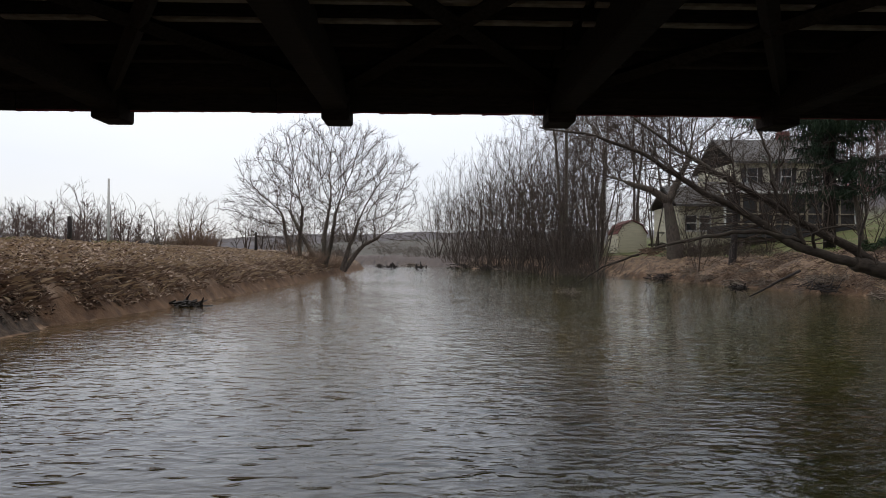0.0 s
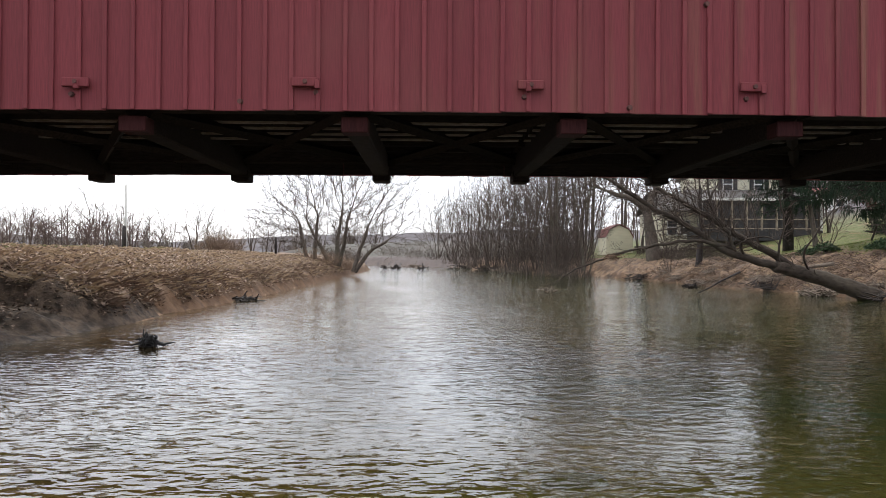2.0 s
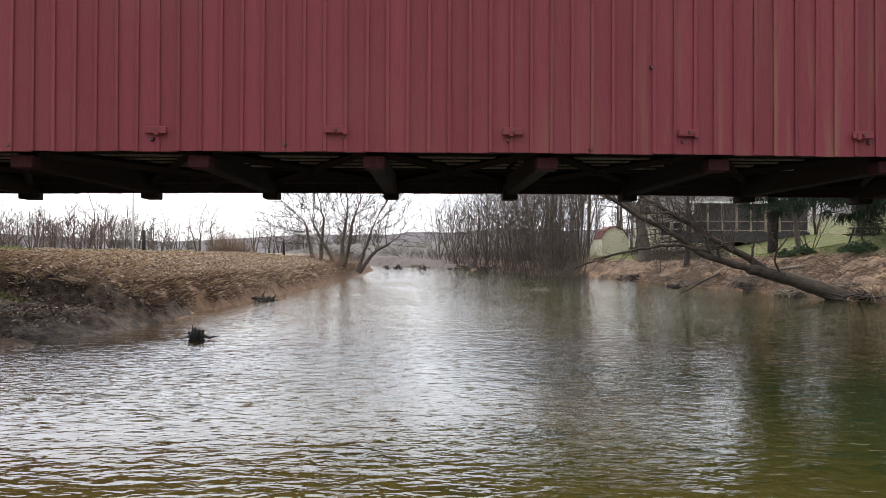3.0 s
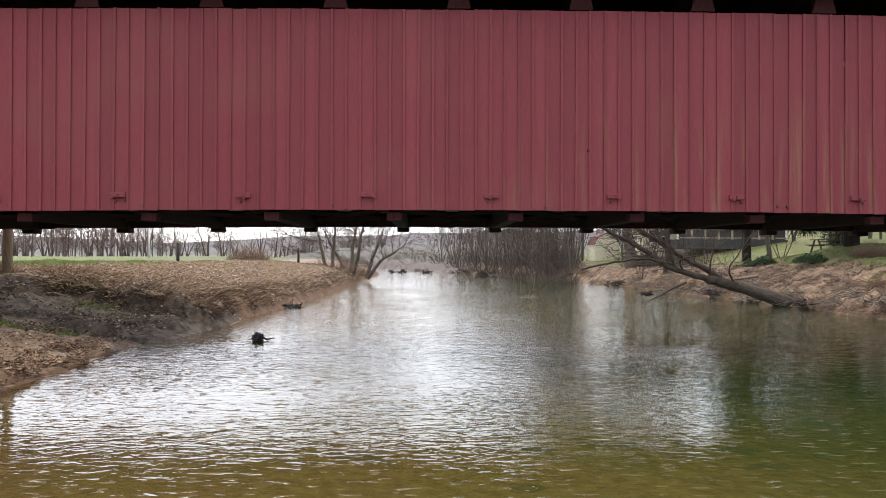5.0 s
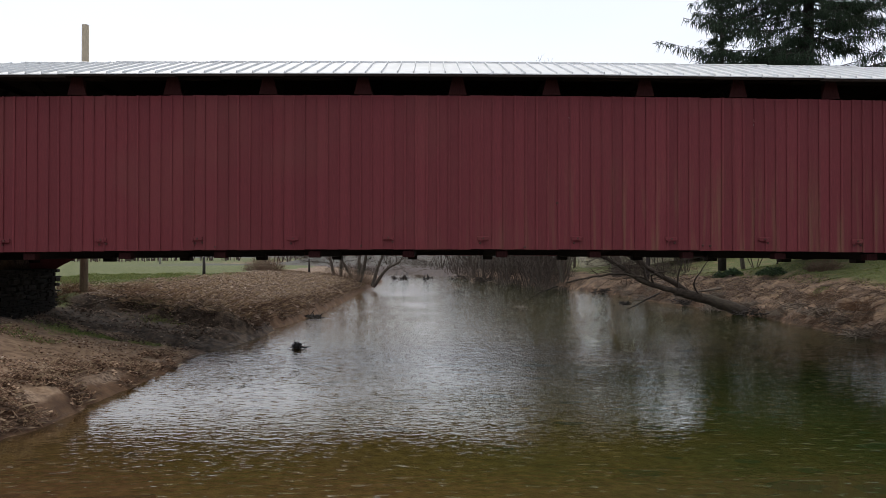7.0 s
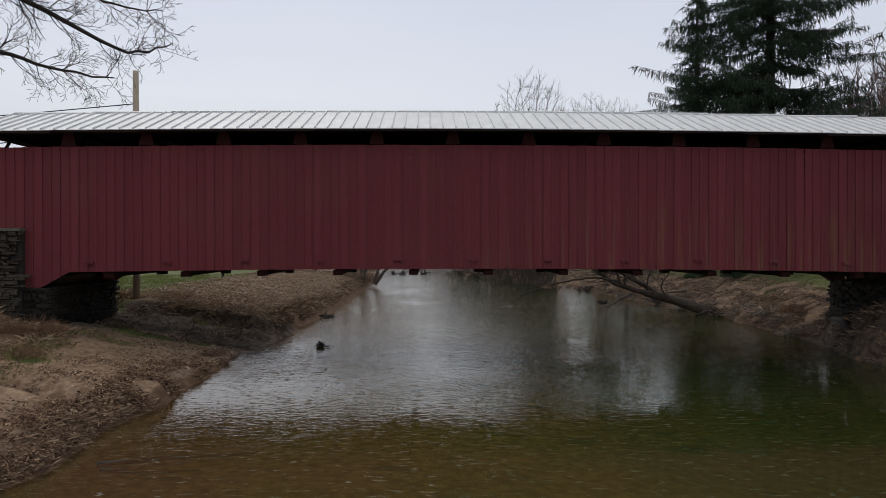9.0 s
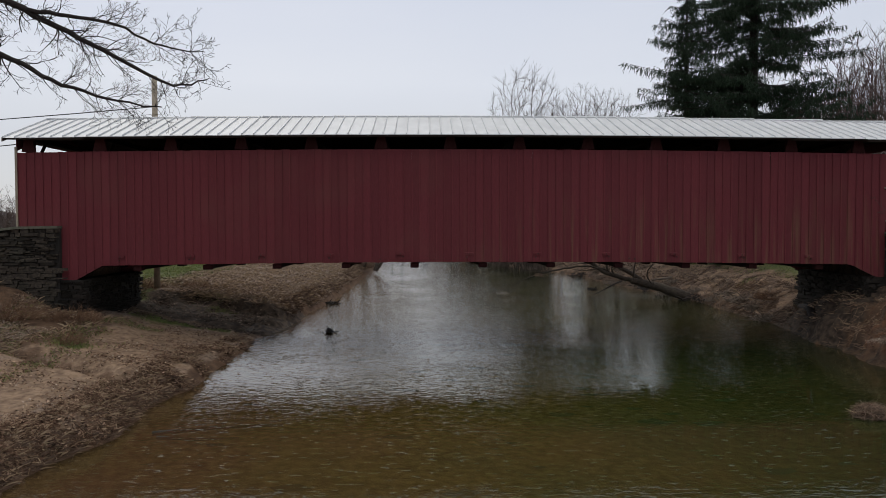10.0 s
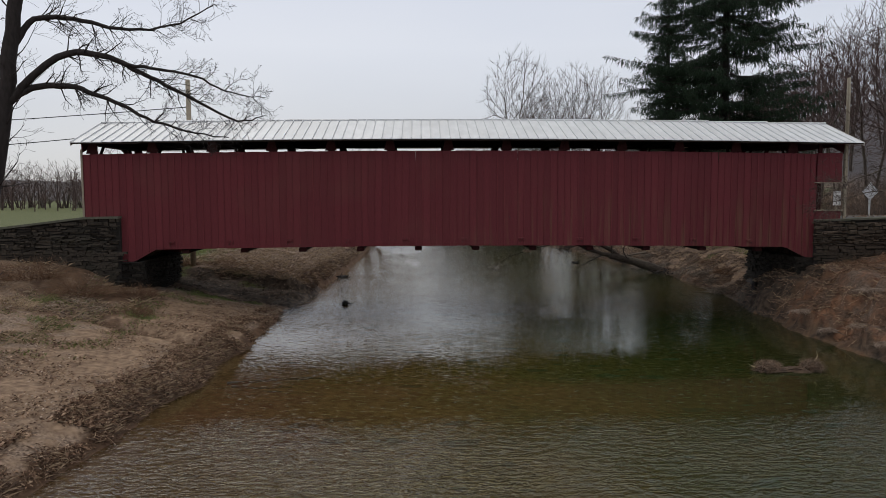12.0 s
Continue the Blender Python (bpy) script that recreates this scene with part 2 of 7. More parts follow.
def ground_material():
    """Soil, leaf litter, grass and wet mud, blended by the sheet's own weights and by noise."""
    m = bpy.data.materials.new("river_land")
    m.use_nodes = True
    n, k = m.node_tree.nodes, m.node_tree.links
    b = n["Principled BSDF"]
    b.inputs["Roughness"].default_value, b.inputs["Specular IOR Level"].default_value = 0.9, 0.2
    geo, att = n.new("ShaderNodeNewGeometry"), n.new("ShaderNodeAttribute")
    att.attribute_name = "cover"
    sep = n.new("ShaderNodeSeparateColor")
    k.new(att.outputs["Color"], sep.inputs[0])

    def noise_ramp(scale, a, c, detail=5.0, lo=0.35, hi=0.65):
        t, r = n.new("ShaderNodeTexNoise"), n.new("ShaderNodeValToRGB")
        t.inputs["Scale"].default_value, t.inputs["Detail"].default_value = scale, detail
        k.new(geo.outputs["Position"], t.inputs["Vector"])
        r.color_ramp.elements[0].position, r.color_ramp.elements[1].position = lo, hi
        r.color_ramp.elements[0].color, r.color_ramp.elements[1].color = (*a, 1), (*c, 1)
        k.new(t.outputs["Fac"], r.inputs[0])
        return r.outputs[0], t

    def blend(fac, a, c):
        x = n.new("ShaderNodeMixRGB")
        k.new(fac, x.inputs[0])
        k.new(a, x.inputs[1])
        k.new(c, x.inputs[2])
        return x.outputs[0]

    def patch(weight, scale):
        """Breaks a weight up into patches."""
        t, a, s = n.new("ShaderNodeTexNoise"), n.new("ShaderNodeMath"), n.new("ShaderNodeMapRange")
        t.inputs["Scale"].default_value, t.inputs["Detail"].default_value = scale, 6.0
        k.new(geo.outputs["Position"], t.inputs["Vector"])
        a.operation = "ADD"
        k.new(weight, a.inputs[0])
        k.new(t.outputs["Fac"], a.inputs[1])
        s.inputs["From Min"].default_value, s.inputs["From Max"].default_value = 0.88, 1.12
        k.new(a.outputs[0], s.inputs["Value"])
        return s.outputs[0]

    soil, t_soil = noise_ramp(5.0, (0.138, 0.089, 0.058), (0.28, 0.194, 0.129))
    red, _ = noise_ramp(4.0, (0.078, 0.036, 0.020), (0.195, 0.100, 0.056))
    cut, east = n.new("ShaderNodeSeparateXYZ"), n.new("ShaderNodeMapRange")
    k.new(geo.outputs["Position"], cut.inputs[0])
    k.new(cut.outputs["X"], east.inputs["Value"])
    east.inputs["From Min"].default_value, east.inputs["From Max"].default_value = 2.0, 8.0
    south, both = n.new("ShaderNodeMapRange"), n.new("ShaderNodeMath")
    k.new(cut.outputs["Y"], south.inputs["Value"])
    south.inputs["From Min"].default_value, south.inputs["From Max"].default_value = 10.0, 4.0
    both.operation = "MULTIPLY"
    k.new(east.outputs[0], both.inputs[0])
    k.new(south.outputs[0], both.inputs[1])
    soil = blend(both.outputs[0], soil, red)
    litter, t_lit = noise_ramp(16.0, (0.080, 0.054, 0.040), (0.30, 0.222, 0.165), 8.0)
    wrack, _ = noise_ramp(16.0, (0.045, 0.030, 0.022), (0.165, 0.118, 0.090), 8.0)
    litter = blend(east.outputs[0], litter, wrack)
    grass, _ = noise_ramp(9.0, (0.048, 0.064, 0.020), (0.140, 0.146, 0.060), 7.0)
    mud, _ = noise_ramp(3.0, (0.070, 0.042, 0.027), (0.135, 0.082, 0.050))
    # wooded ground, tinted blue-grey so the colour carries some distance haze
    wood, _ = noise_ramp(0.06, (0.060, 0.056, 0.062), (0.10, 0.090, 0.095), 9.0)
    c = blend(patch(sep.outputs[1], 1.6), soil, litter)
    c = blend(patch(sep.outputs[0], 0.9), c, grass)
    c = blend(patch(sep.outputs[2], 2.0), c, mud)
    att2 = n.new("ShaderNodeAttribute")
    att2.attribute_name = "silt"
    # black silt colour, also used to paint shade under the bridge and lip
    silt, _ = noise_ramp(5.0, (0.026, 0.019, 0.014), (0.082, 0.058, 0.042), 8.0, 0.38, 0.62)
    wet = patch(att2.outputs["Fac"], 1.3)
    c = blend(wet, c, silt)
    damp = n.new("ShaderNodeMapRange")
    damp.inputs["From Min"].default_value, damp.inputs["From Max"].default_value = 1.1, 1.7
    damp.inputs["To Min"].default_value, damp.inputs["To Max"].default_value = 0.88, 0.78
    k.new(att2.outputs["Fac"], damp.inputs["Value"])
    k.new(damp.outputs[0], b.inputs["Roughness"])
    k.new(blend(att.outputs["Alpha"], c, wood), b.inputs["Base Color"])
    add = n.new("ShaderNodeMath")
    k.new(t_soil.outputs["Fac"], add.inputs[0])
    k.new(t_lit.outputs["Fac"], add.inputs[1])
    bp = n.new("ShaderNodeBump")
    bp.inputs["Strength"].default_value, bp.inputs["Distance"].default_value = 0.7, 0.05
    k.new(add.outputs[0], bp.inputs["Height"])
    k.new(bp.outputs[0], b.inputs["Normal"])
    return m


M_GROUND = ground_material()


def water_material():
    """Clear brown-green river water: see-through from above, mirror-like at a low angle, with small wind ripples."""
    m = bpy.data.materials.new("river_water")
    m.use_nodes = True
    n, k = m.node_tree.nodes, m.node_tree.links
    n.clear()
    out, mix, fres = n.new("ShaderNodeOutputMaterial"), n.new("ShaderNodeMixShader"), n.new("ShaderNodeFresnel")
    gloss, clear, silt, body = n.new("ShaderNodeBsdfGlossy"), n.new("ShaderNodeBsdfTransparent"), n.new("ShaderNodeBsdfDiffuse"), n.new("ShaderNodeMixShader")
    gloss.inputs["Roughness"].default_value, gloss.inputs["Color"].default_value = 0.02, (1, 1, 1, 1)
    clear.inputs["Color"].default_value = (0.66, 0.64, 0.36, 1)
    body.inputs[0].default_value = 0.5
    fres.inputs["IOR"].default_value = 1.40
    geo = n.new("ShaderNodeNewGeometry")
    # silt: brown over the shallows, green where the river is deep
    cut, wob, add, ramp = n.new("ShaderNodeSeparateXYZ"), n.new("ShaderNodeTexNoise"), n.new("ShaderNodeMath"), n.new("ShaderNodeValToRGB")
    wob.inputs["Scale"].default_value, wob.inputs["Detail"].default_value = 0.35, 4.0
    span = n.new("ShaderNodeMapRange")
    span.inputs["From Min"].default_value, span.inputs["From Max"].default_value = -8.0, 15.0
    k.new(geo.outputs["Position"], cut.inputs[0])
    k.new(geo.outputs["Position"], wob.inputs["Vector"])
    k.new(cut.outputs["X"], span.inputs["Value"])
    add.operation = "MULTIPLY_ADD"
    k.new(wob.outputs["Fac"], add.inputs[0])
    add.inputs[1].default_value = 0.5
    k.new(span.outputs[0], add.inputs[2])
    for i, (p_, c) in enumerate(((0.28, (0.090, 0.055, 0.026)), (0.55, (0.078, 0.064, 0.018)), (0.85, (0.034, 0.052, 0.014)), (1.15, (0.018, 0.031, 0.010)))):
        e = ramp.color_ramp.elements[i] if i < 2 else ramp.color_ramp.elements.new(min(1.0, p_ / 1.3))
        e.position, e.color = p_ / 1.3, (*c, 1)
    sc = n.new("ShaderNodeMath")
    sc.operation = "MULTIPLY"
    sc.inputs[1].default_value = 1 / 1.3
    k.new(add.outputs[0], sc.inputs[0])
    k.new(sc.outputs[0], ramp.inputs[0])
    k.new(ramp.outputs[0], silt.inputs["Color"])
    # ruffled and calm patches, then ripples of two sizes with sharpened crests
    calm, calm_r = n.new("ShaderNodeTexNoise"), n.new("ShaderNodeMapRange")
    calm.inputs["Scale"].default_value, calm.inputs["Detail"].default_value = 0.22, 3.0
    k.new(geo.outputs["Position"], calm.inputs["Vector"])
    calm_r.inputs["From Min"].default_value, calm_r.inputs["From Max"].default_value = 0.35, 0.62
    calm_r.inputs["To Min"].default_value, calm_r.inputs["To Max"].default_value = 0.35, 1.0
    k.new(calm.outputs["Fac"], calm_r.inputs["Value"])
    gust, lee, near_, ruff = n.new("ShaderNodeMapRange"), n.new("ShaderNodeMapRange"), n.new("ShaderNodeMapRange"), n.new("ShaderNodeMath")
    k.new(cut.outputs["Y"], gust.inputs["Value"])
    gust.inputs["From Min"].default_value, gust.inputs["From Max"].default_value = -10.5, -14.0
    gust.inputs["To Min"].default_value, gust.inputs["To Max"].default_value = 0.0, 5.2
    k.new(cut.outputs["X"], lee.inputs["Value"])
    lee.inputs["From Min"].default_value, lee.inputs["From Max"].default_value = 0.8, 4.5
    lee.inputs["To Min"].default_value, lee.inputs["To Max"].default_value = 1.0, 0.30
    k.new(cut.outputs["Y"], near_.inputs["Value"])
    near_.inputs["From Min"].default_value, near_.inputs["From Max"].default_value = 0.0, 4.0
    near_.inputs["To Min"].default_value, near_.inputs["To Max"].default_value = 0.0, 1.0
    shelter = n.new("ShaderNodeMath")
    shelter.operation = "MAXIMUM"
    k.new(lee.outputs[0], shelter.inputs[0])
    k.new(near_.outputs[0], shelter.inputs[1])
    still, eased = n.new("ShaderNodeMapRange"), n.new("ShaderNodeMath")
    k.new(cut.outputs["Y"], still.inputs["Value"])
    still.inputs["From Min"].default_value, still.inputs["From Max"].default_value = -4.5, 1.5
    still.inputs["To Min"].default_value, still.inputs["To Max"].default_value = 0.38, 1.0
    eased.operation = "MULTIPLY"
    k.new(still.outputs[0], eased.inputs[0])
    k.new(shelter.outputs[0], eased.inputs[1])
    ruff.operation = "ADD"
    k.new(gust.outputs[0], ruff.inputs[0])
    k.new(eased.outputs[0], ruff.inputs[1])
    sway_ = n.new("ShaderNodeMath")
    sway_.operation = "MULTIPLY"
    k.new(calm_r.outputs[0], sway_.inputs[0])
    k.new(ruff.outputs[0], sway_.inputs[1])
    last = None
    for detail, stretch, dist, turn in ((1.0, (1.3, 2.6, 1), 0.014, 6), (1.0, (3.2, 7.0, 1), 0.018, -7), (1.0, (7.0, 12.0, 1), 0.012, 11)):
        mp, t, bp, pw = n.new("ShaderNodeMapping"), n.new("ShaderNodeTexNoise"), n.new("ShaderNodeBump"), n.new("ShaderNodeMath")
        mp.inputs["Scale"].default_value = stretch
        mp.inputs["Rotation"].default_value = (0, 0, radians(turn))
        k.new(geo.outputs["Position"], mp.inputs[0])
        k.new(mp.outputs[0], t.inputs["Vector"])
        t.inputs["Scale"].default_value, t.inputs["Detail"].default_value = 1.0, detail
        t.inputs["Distortion"].default_value = 0.6
        pw.operation = "POWER"
        pw.inputs[1].default_value = 2.0
        k.new(t.outputs["Fac"], pw.inputs[0])
        bp.inputs["Distance"].default_value = dist
        tall_w = n.new("ShaderNodeMath")
        tall_w.operation = "MULTIPLY"
        k.new(pw.outputs[0], tall_w.inputs[0])
        k.new(sway_.outputs[0], tall_w.inputs[1])
        k.new(tall_w.outputs[0], bp.inputs["Height"])
        if last:
            k.new(last.outputs[0], bp.inputs["Normal"])
        last = bp
    # scattered sharp crests
    mp, t, bp, cr = n.new("ShaderNodeMapping"), n.new("ShaderNodeTexNoise"), n.new("ShaderNodeBump"), n.new("ShaderNodeMapRange")
    mp.inputs["Scale"].default_value = (3.8, 11.0, 1)
    k.new(geo.outputs["Position"], mp.inputs[0])
    k.new(mp.outputs[0], t.inputs["Vector"])
    t.inputs["Scale"].default_value, t.inputs["Detail"].default_value = 1.0, 0.0
    cr.inputs["From Min"].default_value, cr.inputs["From Max"].default_value = 0.71, 0.90
    k.new(t.outputs["Fac"], cr.inputs["Value"])
    k.new(cr.outputs[0], bp.inputs["Height"])
    bp.inputs["Distance"].default_value = 0.03
    k.new(last.outputs[0], bp.inputs["Normal"])
    last = bp
    for node in (gloss, fres):
        k.new(last.outputs[0], node.inputs["Normal"])
    k.new(clear.outputs[0], body.inputs[1])
    k.new(silt.outputs[0], body.inputs[2])
    k.new(fres.outputs[0], mix.inputs[0])
    k.new(body.outputs[0], mix.inputs[1])
    k.new(gloss.outputs[0], mix.inputs[2])
    k.new(mix.outputs[0], out.inputs[0])
    return m


M_WATER = water_material()


# ---- mesh helpers ----
class Shape:
    """Collects vertices and faces for one mesh."""

    def __init__(self):
        self.v, self.f = [], []

    def box(self, x0, x1, y0, y1, z0, z1, m=None):
        b = len(self.v)
        pts = [(x, y, z) for x in (x0, x1) for y in (y0, y1) for z in (z0, z1)]
        self.v += [tuple(m @ Vector(p)) for p in pts] if m else pts
        self.f += [tuple(b + i for i in q) for q in ((0, 1, 3, 2), (4, 6, 7, 5), (0, 4, 5, 1), (2, 3, 7, 6), (0, 2, 6, 4), (1, 5, 7, 3))]
        return self

    def worn(self, x0, x1, y0, y1, z0, z1, c=0.01, m=None):
        """A box with chamfered edges."""
        b = len(self.v)
        lo, hi = (x0, y0, z0), (x1, y1, z1)
        idx = {}
        for cx in (0, 1):
            for cy in (0, 1):
                for cz in (0, 1):
                    s = (cx, cy, cz)
                    for a in range(3):
                        p = [hi[i] if s[i] else lo[i] for i in range(3)]
                        for i in range(3):
                            if i != a:
                                p[i] += -c if s[i] else c
                        idx[s, a] = len(self.v)
                        self.v.append(tuple(m @ Vector(p)) if m else tuple(p))
        for a in range(3):
            o = [i for i in range(3) if i != a]
            for side in (0, 1):
                q = []
                for u, w in ((0, 0), (1, 0), (1, 1), (0, 1)):
                    s = [0, 0, 0]
                    s[a], s[o[0]], s[o[1]] = side, u, w
                    q.append(idx[tuple(s), a])
                self.f.append(tuple(q))
            for u in (0, 1):
                for w in (0, 1):
                    s0, s1 = [0, 0, 0], [0, 0, 0]
                    s0[o[0]], s0[o[1]], s1[o[0]], s1[o[1]] = u, w, u, w
                    s1[a] = 1
                    s0, s1 = tuple(s0), tuple(s1)
                    self.f.append((idx[s0, o[0]], idx[s1, o[0]], idx[s1, o[1]], idx[s0, o[1]]))
        for s in {k[0] for k in idx}:
            self.f.append((idx[s, 0], idx[s, 1], idx[s, 2]))
        return self

    def tube(self, pts, radii, sides=5, cap=True):
        pts = [Vector(p) for p in pts]
        b = len(self.v)
        d = (pts[-1] - pts[0]).normalized()
        ref = Vector((1, 0, 0)) if abs(d.x) < 0.7 else Vector((0, 1, 0))
        for i, p in enumerate(pts):
            t = (pts[min(i + 1, len(pts) - 1)] - pts[max(i - 1, 0)]).normalized()
            u = t.cross(ref).normalized()
            w = t.cross(u)
            for s in range(sides):
                a = 2 * math.pi * s / sides
                q = p + (u * math.cos(a) + w * math.sin(a)) * radii[i]
                self.v.append((q.x, q.y, q.z))
        for i in range(len(pts) - 1):
            for s in range(sides):
                t2 = (s + 1) % sides
                self.f.append((b + i * sides + s, b + i * sides + t2, b + (i + 1) * sides + t2, b + (i + 1) * sides + s))
        if cap:
            self.f.append(tuple(b + s for s in range(sides))[::-1])
            self.f.append(tuple(b + (len(pts) - 1) * sides + s for s in range(sides)))
        return self

    def poly(self, outline, depth, m=None):
        """A flat outline of (x, z) given thickness along y, from 0 to depth."""
        b, c = len(self.v), len(outline)
        pts = [(x, y, z) for y in (0, depth) for x, z in outline]
        self.v += [tuple(m @ Vector(p)) for p in pts] if m else pts
        self.f.append(tuple(b + i for i in range(c)))
        self.f.append(tuple(b + c + i for i in range(c))[::-1])
        self.f += [(b + i, b + c + i, b + c + (i + 1) % c, b + (i + 1) % c) for i in range(c)]
        return self

    def mesh(self, name, mat, smooth=False):
        me = bpy.data.meshes.new(name)
        me.from_pydata(self.v, [], self.f)
        me.materials.append(mat)
        if smooth:
            me.shade_smooth()
        me.update()
        if len(self.f) < 5000:
            bm = bmesh.new()
            bm.from_mesh(me)
            bmesh.ops.recalc_face_normals(bm, faces=bm.faces)
            bm.to_mesh(me)
            bm.free()
        return me


def part(name, shape, mat, parent=None, label="", smooth=False, m=None):
    """Links a Shape, or a mesh already made, as one object under its thing."""
    me = shape.mesh(name, mat, smooth) if isinstance(shape, Shape) else shape
    ob = new(name, me)
    if parent:
        ob.parent = parent
    if m is not None:
        ob.matrix_basis = m
    if label:
        ob["label"] = label
    return ob


def thing(name, label, category, at=(0, 0, 0), group="", kind=""):
    ob = new(name)
    ob.location = at
    ob.empty_display_size = 0.3
    return tagged(ob, label, category, group, kind)


def lerp(x, xs, ys):
    return float(np.interp(x, xs, ys))


def step(a, b, x):
    t = min(1.0, max(0.0, (x - a) / (b - a)))
    return t * t * (3 - 2 * t)


# ---- the land: one sheet from bank to bank and out to the hills ----
LEFT_Y, LEFT_X = (-70, -40, -20, -14, -8, -3, 2, 5, 8, 12, 20, 30, 44, 58, 70, 85, 110), (-16, -10, -8.2, -7.8, -7.1, -7.0, -6.75, -6.7, -6.5, -6.45, -6.0, -5.9, -5.9, -5.6, -6.5, -12, -40)
RIGHT_Y, RIGHT_X = (-70, -40, -20, -6, -2, 3, 7, 10, 18, 22, 26, 36, 44, 55, 70, 81, 95, 125), (8, 12, 14, 13.0, 12.9, 13.3, 14.2, 14.4, 14.6, 14.5, 13.6, 12.9, 11.6, 8.4, 4.5, 2.0, -6, -40)
DECK_Z = 3.75


def left_x(y):
    return lerp(y, LEFT_Y, LEFT_X) + 0.28 * noise.noise((y * 0.45, 3.1, 0)) + 0.12 * noise.noise((y * 1.7, 8.1, 0))


def right_x(y):
    return lerp(y, RIGHT_Y, RIGHT_X) + 0.35 * noise.noise((y * 0.4, 13.1, 0)) + 0.15 * noise.noise((y * 1.6, 18.1, 0))


def land(x, y):
    """Height of the land at a place."""
    xl, xr = left_x(y), right_x(y)
    rough = 0.07 * noise.noise((x * 0.8, y * 0.8, 0)) + 0.035 * noise.noise((x * 2.6, y * 2.6, 4))
    if x < xl:
        s = xl - x
        clod = (0.13 * noise.noise((x * 1.9, y * 1.9, 11)) + 0.09 * noise.noise((x * 4.1, y * 4.1, 12))) * step(0.0, 0.3, s) * (1 - step(1.2, 2.6, s))
        clod += 0.13 * abs(noise.noise((x * 2.3, y * 2.3, 15))) * step(0.2, 0.6, s) * (1 - step(2.5, 5.0, s)) * step(6, 9, y)
        near = lerp(s, (0, 0.25, 0.6, 1.2, 4, 8, 12, 18), (-0.05, 0.22, 0.46, 0.56, 0.80, 1.30, 1.75, 2.0))
        under = lerp(s, (0, 0.6, 1.5, 3, 5, 8, 12), (-0.05, 0.06, 0.25, 0.60, 0.95, 1.45, 1.8))
        far = lerp(s, (0, 0.25, 0.55, 1.1, 2.2, 4.0, 7, 12, 30), (-0.05, 0.28, 0.62, 0.86, 1.12, 1.36, 1.60, 1.68, 1.55))
        lip = 0.55 * noise.noise((x * 0.9, y * 0.25, 31)) + 0.25 * noise.noise((x * 2.6, y * 0.7, 32))
        a, b = step(-1.5, 1.8, y), 0.35 * step(5.5, 8.3, y + lip) + 0.65 * step(8.45, 8.95, y + lip)
        z = near * (1 - a) + (under * (1 - b) + far * b) * a
        z += clod + rough * min(1, s / 0.5) + 0.10 * noise.noise((x * 0.35, y * 0.35, 2)) * min(1, s / 2)
        z -= 0.40 * math.exp(-((y + 4.9 + 0.537 * (x + 7.7) + 0.4 * noise.noise((x * 0.7, 1, 41))) / 0.45) ** 2) * step(0, 0.8, s) * (1 - step(4.0, 7, s))
        z += (0.13 * noise.noise((x * 1.4, y * 1.4, 51)) + 0.10 * noise.noise((x * 3.4, y * 3.4, 52)) - 0.16 * step(0.6, 1.6, s)) * step(4, 5.5, y) * (1 - step(8.6, 9.4, y)) * min(1, s)
        z += 0.75 * math.exp(-((y - 2.4) / 1.7) ** 2) * step(6.5, 8.5, s) * (1 if y < 2.7 else 0)
        road = DECK_Z - 0.03 + min(0.0, (x + 16) * 0.085)
        if x < -13.35:
            edge = max(3.25 - y, y - 7.4, 0)
            z = max(z, road - edge * (0.62 if y > 5 else 99 if edge > 0.0 else 0) - (max(0.0, x + 17.0) * 1.2 if y > 7.4 else 0.0))
        return max(z, -0.05)
    if x > xr:
        s = x - xr
        steep = lerp(s, (0, 0.3, 0.8, 1.6, 3.0, 6, 12, 20, 35), (-0.05, 0.18, 0.50, 0.95, 1.40, 2.10, 3.02, 3.6, 4.2))
        s2 = max(0.0, s + (0.45 * noise.noise((x * 0.7, y * 0.7, 61)) + 0.2 * noise.noise((x * 2.1, y * 2.1, 62))) * step(0.1, 0.6, s))
        front = lerp(s2, (0, 0.3, 0.42, 1.0, 1.15, 2.0, 2.15, 5.5, 9, 16), (-0.05, 0.22, 0.72, 0.95, 1.45, 1.62, 1.98, 2.5, 3.2, 3.8))
        low = lerp(s, (0, 0.5, 1.2, 3, 8, 11, 16, 20, 40), (-0.05, 0.4, 0.8, 1.15, 1.45, 1.7, 2.6, 3.3, 4.2))
        b, c = step(3, 9, y), step(24, 40, y)
        z = front * (1 - b) + (steep * (1 - c) + low * c) * b
        z += (0.16 * noise.noise((x * 1.7, y * 1.7, 21)) + 0.10 * noise.noise((x * 3.7, y * 3.7, 22))) * step(0, 0.4, s) * (1 - step(2.5, 5, s))
        z += 0.30 * abs(noise.noise((x * 1.1, y * 1.1, 27))) * step(0.3, 1.0, s) * (1 - step(2.5, 4.5, s)) * (1 - step(0, 3, y))
        z += (0.34 * abs(noise.noise((x * 1.3, y * 1.3, 25))) - 0.22 * abs(noise.noise((x * 2.9, y * 2.9, 26)))) * step(0.15, 0.7, s) * (1 - step(2.2, 4.0, s)) * step(5, 9, y)
        z += 0.35 * math.exp(-((x - 21.4) ** 2 + (y - 24.9) ** 2) / 3.0)
        z += 1.6 * rough * min(1, s / 0.5) * (1 - step(5, 9, s)) + 0.3 * rough + 0.18 * noise.noise((x * 0.5, y * 0.5, 7)) * min(1, s / 2) * (1 - step(4, 9, s))
        if x > 15.75:
            edge = max(3.25 - y, y - 7.4, 0)
